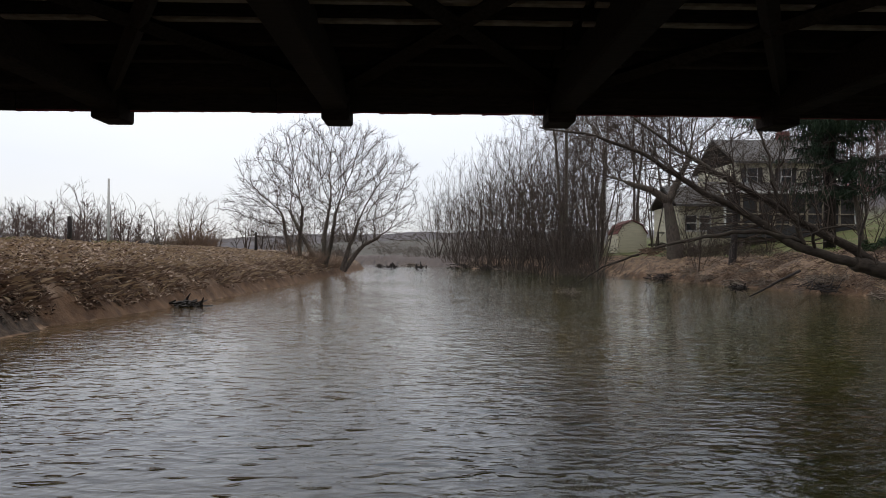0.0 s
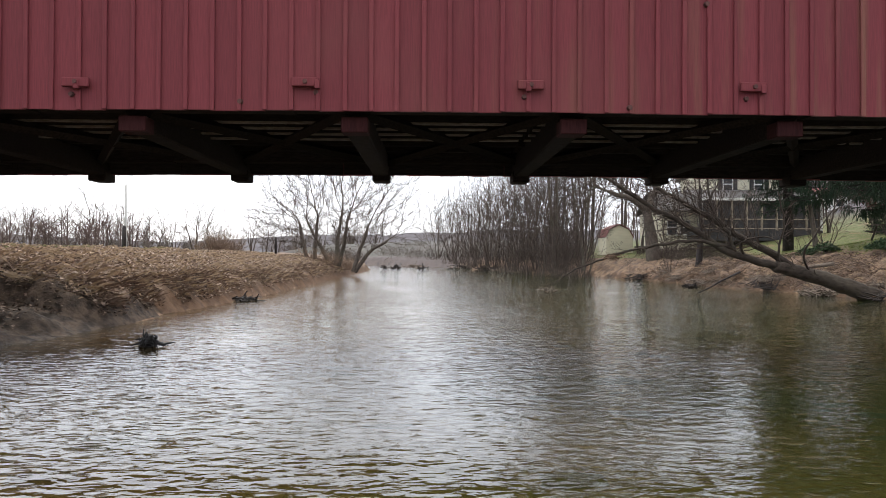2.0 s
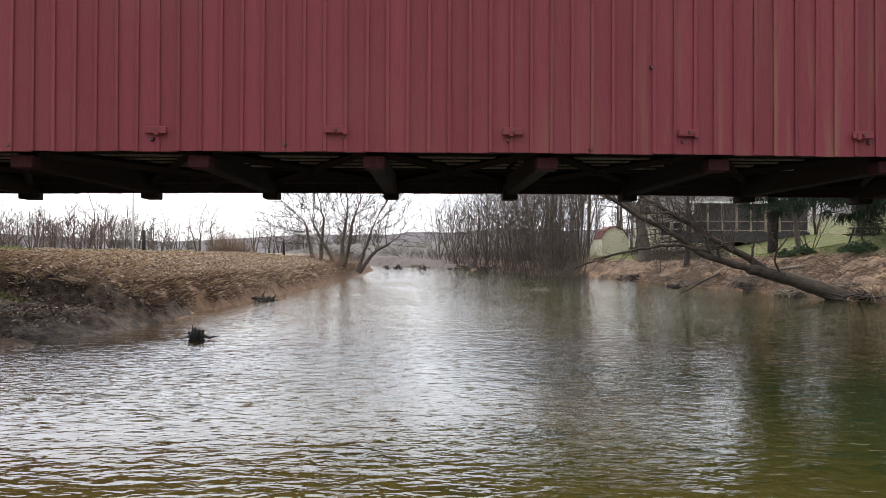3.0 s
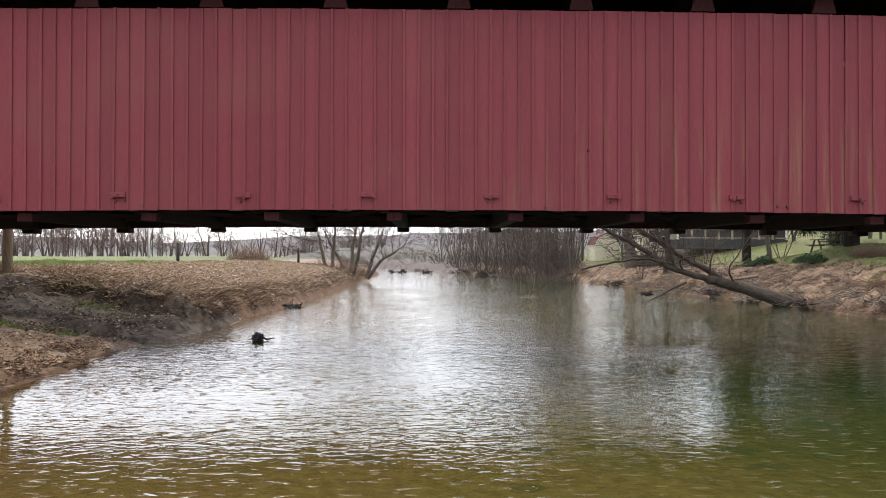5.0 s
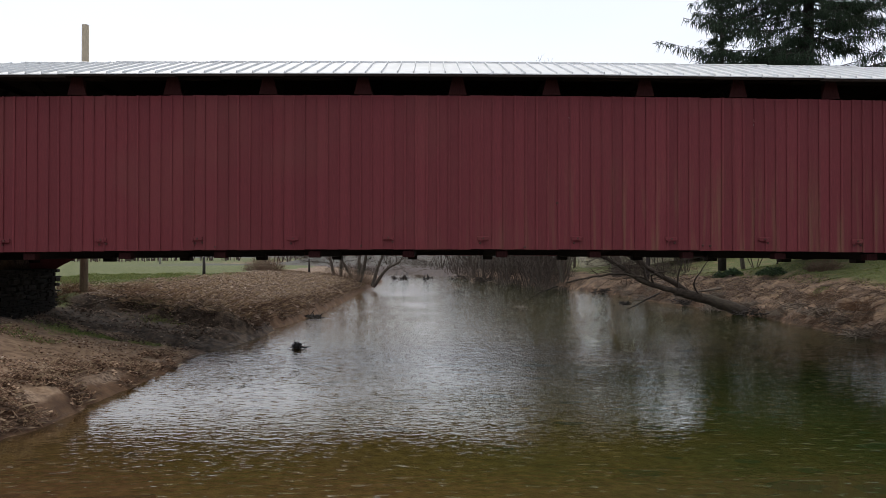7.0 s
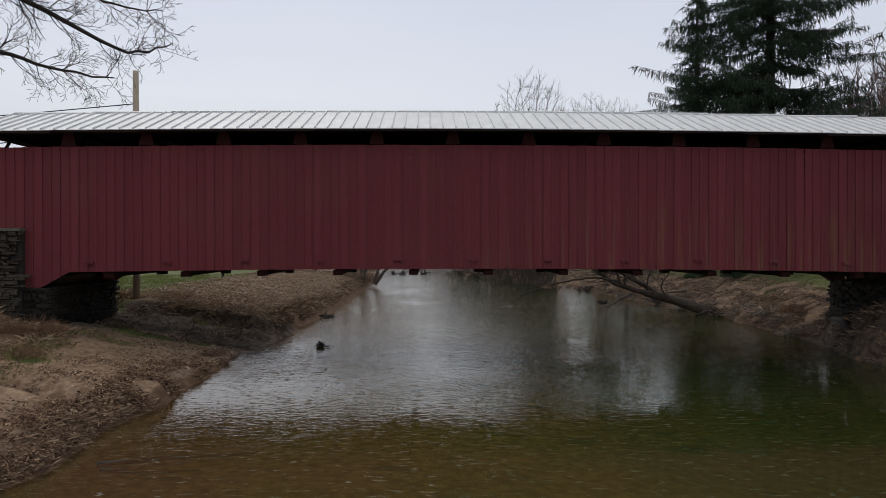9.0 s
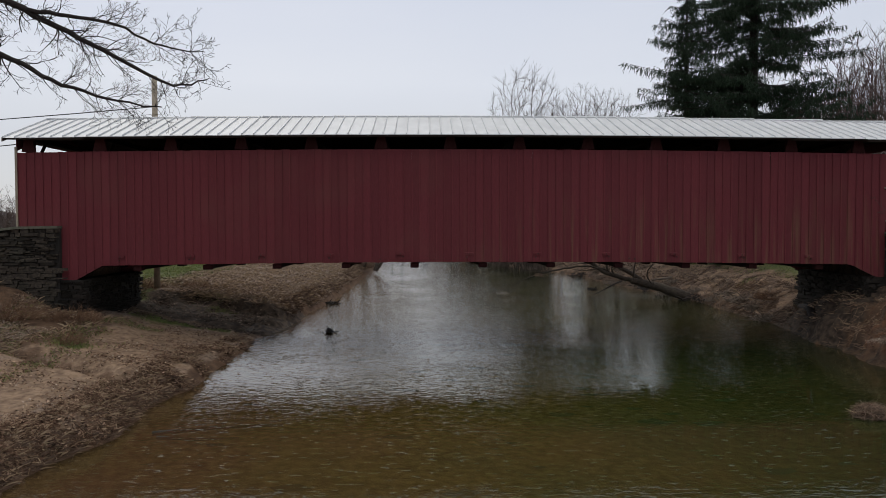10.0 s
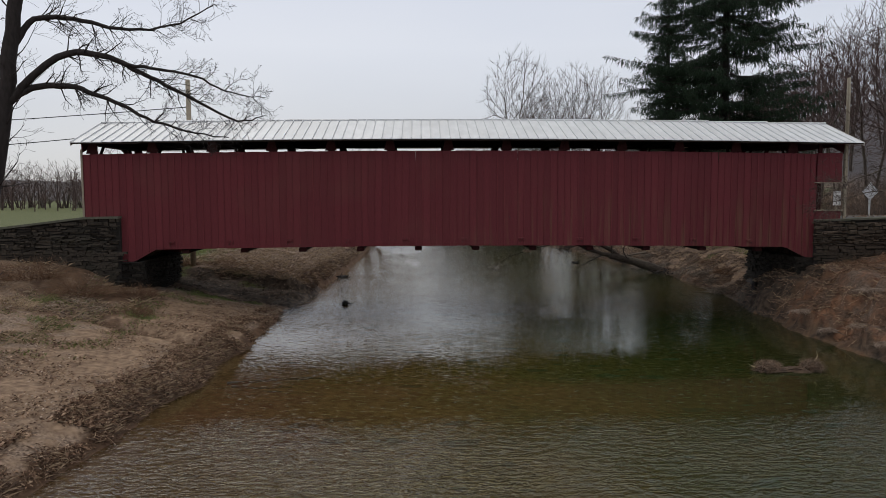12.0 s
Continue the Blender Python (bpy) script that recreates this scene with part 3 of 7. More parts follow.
            z = max(z, DECK_Z + 0.25 * step(16, 20, x) - edge * (0.45 if y > 5 else 99 if edge > 0.0 else 0) - (max(0.0, 18.0 - x) * 1.3 if y > 7.4 else 0.0))
        return max(z, -0.05)
    w = (x - xl) / (xr - xl)
    depth = lerp(w, (0, 0.05, 0.25, 0.5, 0.75, 0.93, 1), (0.05, 0.14, 0.34, 0.55, 0.95, 0.55, 0.05))
    depth *= 1 - 0.35 * step(50, 75, y)
    return -depth + 0.06 * noise.noise((x * 0.7, y * 0.5, 9))


def far_land(x, y):
    """Hills and fields beyond the river's neighbourhood."""
    h = 0.0
    out = 0.2 * max(0.0, y - 80)
    h += 24 * step(36 + out, 105 + out, x) * step(5, 60, y) * (1 - step(380, 620, y))
    h += (20 + 5 * noise.noise((x * 0.006, 1, 1)) + 3 * noise.noise((x * 0.02, 4, 1))) * step(420, 700, y) * (1 - 0.5 * step(60, 330, -x))
    h += 12 * step(300, 520, -x) * step(-200, 100, y)
    h += 3 * step(130, 300, y) * step(-20, 60, x)
    h += 30 * step(250, 500, -y)
    return h


def axis(stops):
    """Coordinates from (start, end, step) stretches."""
    out = []
    for a, b, d in stops:
        c = max(1, round((b - a) / d))
        out += [a + (b - a) * i / c for i in range(c)]
    return out + [stops[-1][1]]


def build_ground():
    xs = axis([(-2600, -600, 250), (-600, -120, 40), (-120, -40, 8), (-40, -19, 1.0), (-19, -12.5, 0.25), (-12.5, -5.5, 0.17), (-5.5, 12, 0.7), (12, 18, 0.18), (18, 22, 0.3), (22, 40, 0.8), (40, 120, 6), (120, 400, 28), (400, 2600, 250)])
    ys = axis([(-2600, -600, 250), (-600, -100, 50), (-100, -24, 3), (-24, -14, 0.35), (-14, 26, 0.21), (26, 60, 0.6), (60, 130, 1.6), (130, 300, 12), (300, 900, 30), (900, 3000, 300)])
    xs, ys = sorted(set(xs)), sorted(set(ys))
    verts, cover, silts = [], [], []
    greens = [(-10.2, 9.3, 0.7), (-9.5, 8.1, 0.6), (-10.6, 4.5, 0.8), (-8.6, 4.8, 0.45), (-9.7, 4.6, 0.45), (-14.6, -0.7, 1.0), (-11.2, -1.3, 0.7), (-13.4, -3.6, 0.6), (-12.6, -4.3, 0.5), (16.6, 15.2, 0.5)]
    for y in ys:
        xl, xr = left_x(y), right_x(y)
        for x in xs:
            z = land(x, y) + far_land(x, y)
            verts.append((x, y, z))
            s = max(xl - x, x - xr)
            inside = s <= 0
            grass = litter = mud = forest = 0.0
            if inside:
                mud = 0.35
            elif x < xl:
                mud = 1 - step(0.1, 0.65 if y > 7 else 0.6, s)
                litter = 0.62 if y > 7 else 0.56
                litter *= 1 - 0.8 * step(7.5, 15, s) if y > 7 else 1
                if y < 8:
                    litter *= 1 - 0.65 * math.exp(-((s - 3.0) / 1.5) ** 2)
                    mud = max(mud, 0.42 * step(2.5, 5, y) * (1 - step(6.5, 9, y)) * (1 - step(5.5, 8, s)))
                    mud = max(mud, 0.60 * step(3.6, 5.0, s) * (1 - step(9, 11, s)) * step(-4.8, -3.0, y + 0.3 * (x + 12)) * (1 - step(2.4, 3.0, y)))
                    mud = max(mud, 0.75 * math.exp(-((y + 4.9 + 0.537 * (x + 7.7)) / 0.5) ** 2) * (1 - step(5, 8, s)))
                else:
                    # dark mud-coloured patches paint the shadows of undercuts in the bank face
                    mud = max(mud, 0.46 * (1 - step(1.6, 3.0, s)))
                grass = step(6.4, 8.6, s) * (0.8 if y > 8 else 0.25)
                if 8 < y < 16:
                    grass = max(grass, 0.8 * step(5.2, 7.0, s) * (1 - step(12, 16, y)))
            else:
                # waterline mud, then a dark band painting the bridge's shade on the bank
                mud = max(1 - step(0.05, 0.6, s), 0.62 * step(-1, 1.5, y) * (1 - step(7, 9, y)) * (1 - step(2.0, 3.5, s)))
                litter = 0.50 * (1 - step(4.0, 8, s))
                grass = step(3.4, 5.0, s) * (0.64 if y > 12 else 0.25)
                slope_ = step(0.0, 3.0, x - 13 - 0.62 * y)
                if x > 20:
                    grass, litter = grass * (1 - slope_), max(litter, 0.7 * slope_)
            z_far = far_land(x, y)
            forest = max(step(0.6, 3, z_far) * (x > 0 or y > 300), step(410, 450, y), 0.8 * step(66, 84, y) * (1 - step(30, 45, abs(x))) * (1 - step(125, 150, y)))
            for gx, gy, gr in greens:
                if abs(x - gx) < 3 and abs(y - gy) < 3:
                    grass = max(grass, 0.66 * math.exp(-((x - gx) ** 2 + (y - gy) ** 2) / gr ** 2))
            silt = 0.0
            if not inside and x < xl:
                # silt flat and wet strip; by y 9 it also paints the lip's shade
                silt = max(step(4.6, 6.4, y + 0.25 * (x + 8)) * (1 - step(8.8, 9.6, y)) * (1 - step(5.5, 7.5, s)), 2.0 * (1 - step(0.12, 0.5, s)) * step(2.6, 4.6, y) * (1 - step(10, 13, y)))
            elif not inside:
                # first term paints shade below the bridge, second is wet soil
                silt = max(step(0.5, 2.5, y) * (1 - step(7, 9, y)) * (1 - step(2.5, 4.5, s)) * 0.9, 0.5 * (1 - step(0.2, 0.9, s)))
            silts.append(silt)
            cover.append((grass, litter, mud, forest))
    nx = len(xs)
    faces = [(j * nx + i, j * nx + i + 1, (j + 1) * nx + i + 1, (j + 1) * nx + i) for j in range(len(ys) - 1) for i in range(nx - 1)]
    me = bpy.data.meshes.new("ground")
    me.from_pydata(verts, [], faces)
    col = me.attributes.new("cover", "FLOAT_COLOR", "POINT")
    col.data.foreach_set("color", np.array(cover, dtype=np.float32).ravel())
    me.attributes.new("silt", "FLOAT", "POINT").data.foreach_set("value", np.array(silts, dtype=np.float32))
    me.materials.append(M_GROUND)
    me.shade_smooth()
    me.update()
    return tagged(new("ground", me), "muddy river banks with leaf litter, grassy fields beyond", "ground", kind="structure")


build_ground()


def build_water():
    s = Shape()
    xs, ys = axis([(-60, 40, 10)]), axis([(-90, 140, 10)])
    s.v = [(x, y, 0.0) for y in ys for x in xs]
    nx = len(xs)
    s.f = [(j * nx + i, j * nx + i + 1, (j + 1) * nx + i + 1, (j + 1) * nx + i) for j in range(len(ys) - 1) for i in range(nx - 1)]
    tagged(part("water", s, M_WATER), "rippled green-brown river water reflecting the sky", "river", kind="structure")


build_water()

# ---- the covered bridge ----
FACE, BACK, MID = 2.85, 7.70, 5.275
BAY, BOARD = 2.45, 0.286
X0, X1 = -14.95, 15.87


def camber(x):
    return 0.15 * (1 - (x / 15.4) ** 2)


def roof_rise(x):
    """The roof follows the camber and sinks a little over the porch."""
    return camber(x) if x < 15.4 else -0.02 * (x - 15.4)


def build_bridge():
    br = thing("covered_bridge", "red covered wooden bridge with vertical board siding and grey metal roof", "covered bridge", (0, MID, 2.8))
    inv = Matrix.Translation((0, -MID, -2.8))

    def add(name, shape, mat, label="", smooth=False, at=None):
        return part(name, shape, mat, br, label, smooth, inv @ at if at is not None else inv)

    rng = random.Random(4)
    T = Matrix.Translation
    # siding boards and battens, both sides; the ends reach lower with a slanting cut
    full = [Shape().worn(-BOARD / 2 + 0.002, BOARD / 2 - 0.002, -0.012, 0.012, 0, 4.0, 0.003).mesh("board", M_RED) for _ in range(1)][0]
    strip = Shape().worn(-0.026, 0.026, -0.014, 0.012, 0, 4.0, 0.005).mesh("batten", M_RED)
    count = round((X1 - X0) / BOARD)
    for y, out in ((FACE, -1), (BACK, 1)):
        for i in range(count):
            x = X0 + (i + 0.5) * BOARD
            drop = 0.0
            if x < -12.1:
                drop = min(0.50, (-12.1 - x) * 0.55)
            elif x > 14.65:
                drop = min(0.46, (x - 14.65) * 0.5)
            z = (2.84 if out < 0 else 2.69) + camber(x) + rng.uniform(-0.006, 0.006)
            turn = Matrix.Rotation(rng.uniform(-0.004, 0.004), 4, "Y")
            for name, data, w, dx, dy in (("board", full, BOARD, 0, 0), ("batten", strip, 0.052, -BOARD / 2 + rng.uniform(-0.008, 0.008), out * 0.026)):
                if drop:
                    def cut(q):
                        return min(0.50, max(0.0, (-12.1 - q) * 0.55)) if q < 0 else min(0.46, max(0.0, (q - 14.65) * 0.5))
                    q0, q1 = x + dx - w / 2 + 0.002, x + dx + w / 2 - 0.002
                    sh = Shape().poly([(q0, -cut(q0)), (q1, -cut(q1)), (q1, 4.0), (q0, 4.0)], 0.024)
                    add(name, sh, M_RED, at=T((0, y + dy - 0.012, z)))
                else:
                    add(name, data, None, at=T((x + dx, y + dy + rng.uniform(-0.002, 0.002), z)) @ turn)
    # corner boards at the ends
    for x in (X0 - 0.03, ):
        for y in (FACE - 0.03, BACK + 0.03):
            add("corner_board", Shape().worn(x - 0.04, x + 0.04, y - 0.03, y + 0.03, 3.9, 7.05, 0.006), M_POLE, "pale weathered corner board")
    # cleats with bolts near the foot of the siding
    for i in range(-6, 7):
        x = 0.83 + BAY * i
        if not X0 + 1 < x < X1 - 1:
            continue
        z = 3.13 + camber(x) + rng.uniform(-0.02, 0.02)
        sh = Shape().worn(x - 0.17, x + 0.12, FACE - 0.088, FACE - 0.042, z - 0.05, z + 0.05, 0.008)
        near_b = X0 + round((x - 0.02 - X0) / BOARD) * BOARD
        sh.worn(near_b - 0.028, near_b + 0.028, FACE - 0.102, FACE - 0.05, z - 0.075, z + 0.02, 0.006)
        cl = add("cleat", sh, M_RED, "small red wooden cleat with bolt heads")
        for bx, bz in ((-0.02, 0.0), (-0.09, -0.12), (0.09, -0.10)):
            if bz and rng.random() < 0.35:
                continue
            b = Shape().tube([(x + bx, FACE - 0.012, z + bz), (x + bx, FACE - (0.045 if bz else 0.11), z + bz)], [0.03, 0.024], 8)
            part("bolt", b, M_IRON, cl, "dark round bolt head")
    # stray bolts
    for x, z in ((-2.35, 3.08), (1.9, 3.05), (6.55, 3.1), (6.75, 3.09), (2.75, 4.2), (-6.1, 3.05)):
        add("bolt", Shape().tube([(x, FACE - 0.012, z), (x, FACE - 0.05, z)], [0.035, 0.026], 8), M_IRON, "dark round bolt head")
    # floor beams, chords, stringers, planks, braces
    for i in range(-5, 7):
        x = -1.13 + BAY * i
        if not -13.5 < x < 15.3:
            continue
        c = camber(x) - 0.14
        add("floor_beam", Shape().worn(x - 0.13, x + 0.13, FACE + 0.41, BACK + 0.10, 2.80 + c, 3.16 + c, 0.02), M_OLD_SHADEWOOD)
        add("beam_end", Shape().worn(x - 0.15, x + 0.15, BACK - 0.30, BACK + 0.12, 2.70 + c, 2.90 + c, 0.02), M_OLD_SHADEWOOD)
        add("beam_end", Shape().worn(x - 0.15, x + 0.15, FACE + 0.14, FACE + 0.40, 2.775 + c, 2.95 + c, 0.012), M_RED_SHADED, "red painted beam end")
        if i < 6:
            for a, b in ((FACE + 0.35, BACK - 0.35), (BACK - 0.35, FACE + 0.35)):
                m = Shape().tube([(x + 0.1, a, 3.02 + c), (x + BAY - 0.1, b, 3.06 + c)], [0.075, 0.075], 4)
                add("brace", m, M_OLD_SHADEWOOD)
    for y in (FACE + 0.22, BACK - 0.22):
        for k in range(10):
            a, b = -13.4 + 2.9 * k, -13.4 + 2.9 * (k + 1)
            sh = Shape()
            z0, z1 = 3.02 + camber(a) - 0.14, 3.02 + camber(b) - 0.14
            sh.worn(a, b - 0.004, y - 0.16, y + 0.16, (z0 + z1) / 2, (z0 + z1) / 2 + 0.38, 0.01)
            add("chord", sh, M_OLD_SHADEWOOD)
    # added dark boards in place of shade on the far siding's inner face
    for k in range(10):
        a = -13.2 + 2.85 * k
        add("ledger", Shape().worn(a, a + 2.84, BACK - 0.06, BACK - 0.025, 2.72 + camber(a + 1.4) - 0.02, 3.3, 0.004), M_OLD_SHADEWOOD)
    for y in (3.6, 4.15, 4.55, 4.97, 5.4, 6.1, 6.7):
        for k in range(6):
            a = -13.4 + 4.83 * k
            add("stringer", Shape().worn(a, a + 4.8, y - 0.06, y + 0.06, 3.12, 3.42, 0.008), M_OLD_SHADEWOOD)
            # pale added strips: their colour stands for daylight through gaps in the deck
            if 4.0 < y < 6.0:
                add("light_gap_strip", Shape().worn(a, a + 4.75, y - 0.035, y + 0.035, 3.09, 3.117, 0.004), M_DRIFT, "pale strip standing for daylight through a deck gap")
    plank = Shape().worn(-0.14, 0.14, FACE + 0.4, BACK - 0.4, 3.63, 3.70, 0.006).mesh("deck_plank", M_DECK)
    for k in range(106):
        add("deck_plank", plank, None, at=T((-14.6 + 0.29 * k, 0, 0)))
    add("cross_boards", Shape().worn(-14.8, 15.8, FACE + 0.38, BACK - 0.38, 3.45, 3.62, 0.01), M_OLD_SHADEWOOD)
    # truss posts, top plates, open strip under the eaves
    for y, s in ((FACE + 0.12, 1), (BACK - 0.12, -1)):
        for i in range(-6, 7):
            x = 0.15 + BAY * i
            if not X0 < x < X1:
                continue
            c = camber(x)
            add("post", Shape().worn(x - 0.13, x + 0.13, y - 0.10, y + 0.10, 3.3 + c, 7.32 + c, 0.012), M_RED_SHADED)
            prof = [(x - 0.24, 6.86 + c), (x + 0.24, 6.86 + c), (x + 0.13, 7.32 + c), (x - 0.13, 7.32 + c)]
            add("gusset", Shape().poly(prof, 0.05, T((0, y - 0.15 if s > 0 else y + 0.10, 0))), M_RED_SHADED)
        for k in range(11):
            a = X0 + 2.98 * k
            c = camber(a + 1.5)
            add("top_plate", Shape().worn(a, min(a + 2.97, 17.4), y - 0.08, y + 0.08, 7.29 + c - 0.02, 7.38 + c - 0.02, 0.01), M_OLD_SHADEWOOD)
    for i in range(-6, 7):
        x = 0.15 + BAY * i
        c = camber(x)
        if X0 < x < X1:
            add("tie_beam", Shape().worn(x - 0.1, x + 0.1, FACE + 0.1, BACK - 0.1, 7.24 + c, 7.42 + c, 0.01), M_OLD_SHADEWOOD)
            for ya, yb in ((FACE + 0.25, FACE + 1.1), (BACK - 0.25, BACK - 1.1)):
                add("knee_brace", Shape().tube([(x, ya, 6.3 + c), (x, yb, 7.25 + c)], [0.07, 0.07], 4), M_OLD_SHADEWOOD)
    # roof: standing seam panels, each with its raised seam, on rafters and boards
    RX0, RX1, PAN = -15.2, 17.65, 0.405
    n_pan = round((RX1 - RX0) / PAN)
    w = (RX1 - RX0) / n_pan
    eave_y, eave_z, top_z = 2.40, 7.31, 8.36
    run = MID - eave_y
    pm = Shape()
    for sgn in (1,):
        sl = (top_z - eave_z) / run
        pm.v += [(0, 0, 0), (w, 0, 0), (w, run, run * sl), (0, run, run * sl), (0, 0, -0.022), (w, 0, -0.022), (w, run, run * sl - 0.022), (0, run, run * sl - 0.022)]
        pm.f += [(0, 1, 2, 3), (7, 6, 5, 4), (0, 4, 5, 1), (1, 5, 6, 2), (2, 6, 7, 3), (3, 7, 4, 0)]
        b = len(pm.v)
        for yy in (0, run):
            zz = yy * sl
            pm.v += [(0.0, yy, zz + 0.002), (0.034, yy, zz + 0.002), (0.027, yy, zz + 0.055), (0.007, yy, zz + 0.055)]
        pm.f += [(b + i, b + (i + 1) % 4, b + 4 + (i + 1) % 4, b + 4 + i) for i in range(4)] + [(b, b + 3, b + 2, b + 1), (b + 4, b + 5, b + 6, b + 7)]
    panel = pm.mesh("roof_panel", M_ROOF)
    for i in range(n_pan):
        x = RX0 + i * w
        c = roof_rise(x + w / 2)
        add("roof_panel", panel, None, at=T((x, eave_y, eave_z + c)))
        add("roof_panel", panel, None, at=T((x + w, 2 * MID - eave_y, eave_z + c)) @ Matrix.Rotation(math.pi, 4, "Z"))
    segs = 12
    for k in range(segs):
        a, b = RX0 + (RX1 - RX0) * k / segs, RX0 + (RX1 - RX0) * (k + 1) / segs
        c = (roof_rise(a) + roof_rise(b)) / 2
        for s in (-1, 1):
            sh = Shape()
            y0, y1 = (eave_y, eave_y + 0.03) if s < 0 else (2 * MID - eave_y - 0.03, 2 * MID - eave_y)
            add("eave_board", sh.worn(a, b - 0.003, y0, y1, eave_z + c - (0.085 if s < 0 else 0.04), eave_z + c - 0.024, 0.004), M_OLD_SHADEWOOD, "dark eave board")
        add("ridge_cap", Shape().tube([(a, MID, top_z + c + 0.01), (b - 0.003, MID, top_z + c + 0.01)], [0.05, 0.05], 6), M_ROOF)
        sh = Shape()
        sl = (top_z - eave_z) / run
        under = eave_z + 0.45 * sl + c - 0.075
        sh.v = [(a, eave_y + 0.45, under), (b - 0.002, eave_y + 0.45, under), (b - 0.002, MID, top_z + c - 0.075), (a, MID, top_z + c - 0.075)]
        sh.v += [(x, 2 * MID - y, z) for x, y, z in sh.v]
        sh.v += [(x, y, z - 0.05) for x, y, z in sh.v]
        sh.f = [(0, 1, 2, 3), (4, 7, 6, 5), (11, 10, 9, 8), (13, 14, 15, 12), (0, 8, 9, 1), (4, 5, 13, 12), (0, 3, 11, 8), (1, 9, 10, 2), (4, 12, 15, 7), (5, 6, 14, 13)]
        add("roof_deck", sh, M_OLD_SHADEWOOD)
    # barge boards at both gable ends
    for x in (RX0 - 0.015, RX1 + 0.015):
        for s in (-1, 1):
            c = roof_rise(x)
            y0 = eave_y if s < 0 else 2 * MID - eave_y
            sh = Shape()
            sh.v = [(x - 0.015, y0, eave_z + c - 0.13), (x + 0.015, y0, eave_z + c - 0.13), (x + 0.015, y0, eave_z + c + 0.02), (x - 0.015, y0, eave_z + c + 0.02),
                    (x - 0.015, MID, top_z + c - 0.13), (x + 0.015, MID, top_z + c - 0.13), (x + 0.015, MID, top_z + c + 0.02), (x - 0.015, MID, top_z + c + 0.02)]
            sh.f = [(0, 1, 2, 3), (4, 7, 6, 5), (0, 4, 5, 1), (1, 5, 6, 2), (2, 6, 7, 3), (3, 7, 4, 0)]
            add("barge_board", sh, M_PALEPOLE, "pale roof edge board")
    # gable boards high in both portals
    for x in (X0 - 0.01, 17.2):
        c = camber(min(x, 15.4)) - (0.14 if x > 0 else 0.04)
        sh = Shape()
        o = [(FACE, 6.95 + c), (MID - 1.4, 7.3 + c), (MID + 1.4, 7.3 + c), (BACK, 6.95 + c), (BACK, 7.4 + c), (MID, 8.32 + c), (FACE, 7.4 + c)]
        sh.poly(o, 0.03, T((x, 0, 0)) @ Matrix.Rotation(math.pi / 2, 4, "Z"))
        add("gable_panel", sh, M_RED, "red gable boards over the portal")
    # the open-sided porch at the road end
    for y in (FACE, BACK):
        for i in range(4):
            x = X1 + 0.15 + 0.286 * i
            add("board", Shape().worn(x - 0.14, x + 0.14, y - 0.012, y + 0.012, 5.62, 6.86, 0.003), M_RED)
            add("board", Shape().worn(x - 0.14, x + 0.14, y - 0.012, y + 0.012, 3.95, 4.40, 0.003), M_RED)
        add("sill", Shape().worn(X1, X1 + 1.2, y - 0.10, y + 0.06, 4.40, 4.45, 0.006), M_POLE)
        add("lintel", Shape().worn(X1 - 0.05, X1 + 1.25, y - 0.16, y + 0.06, 5.58, 5.63, 0.006), M_POLE)
        add("end_post", Shape().worn(17.12, 17.24, y - 0.06, y + 0.06, 3.7, 7.30, 0.01), M_POLE, "pale wooden end post")
        add("end_post", Shape().worn(16.0, 16.16, y + 0.02 if y < 5 else y - 0.14, y + 0.14 if y < 5 else y - 0.02, 3.7, 7.30, 0.01), M_RED_SHADED)
    return br


build_bridge()


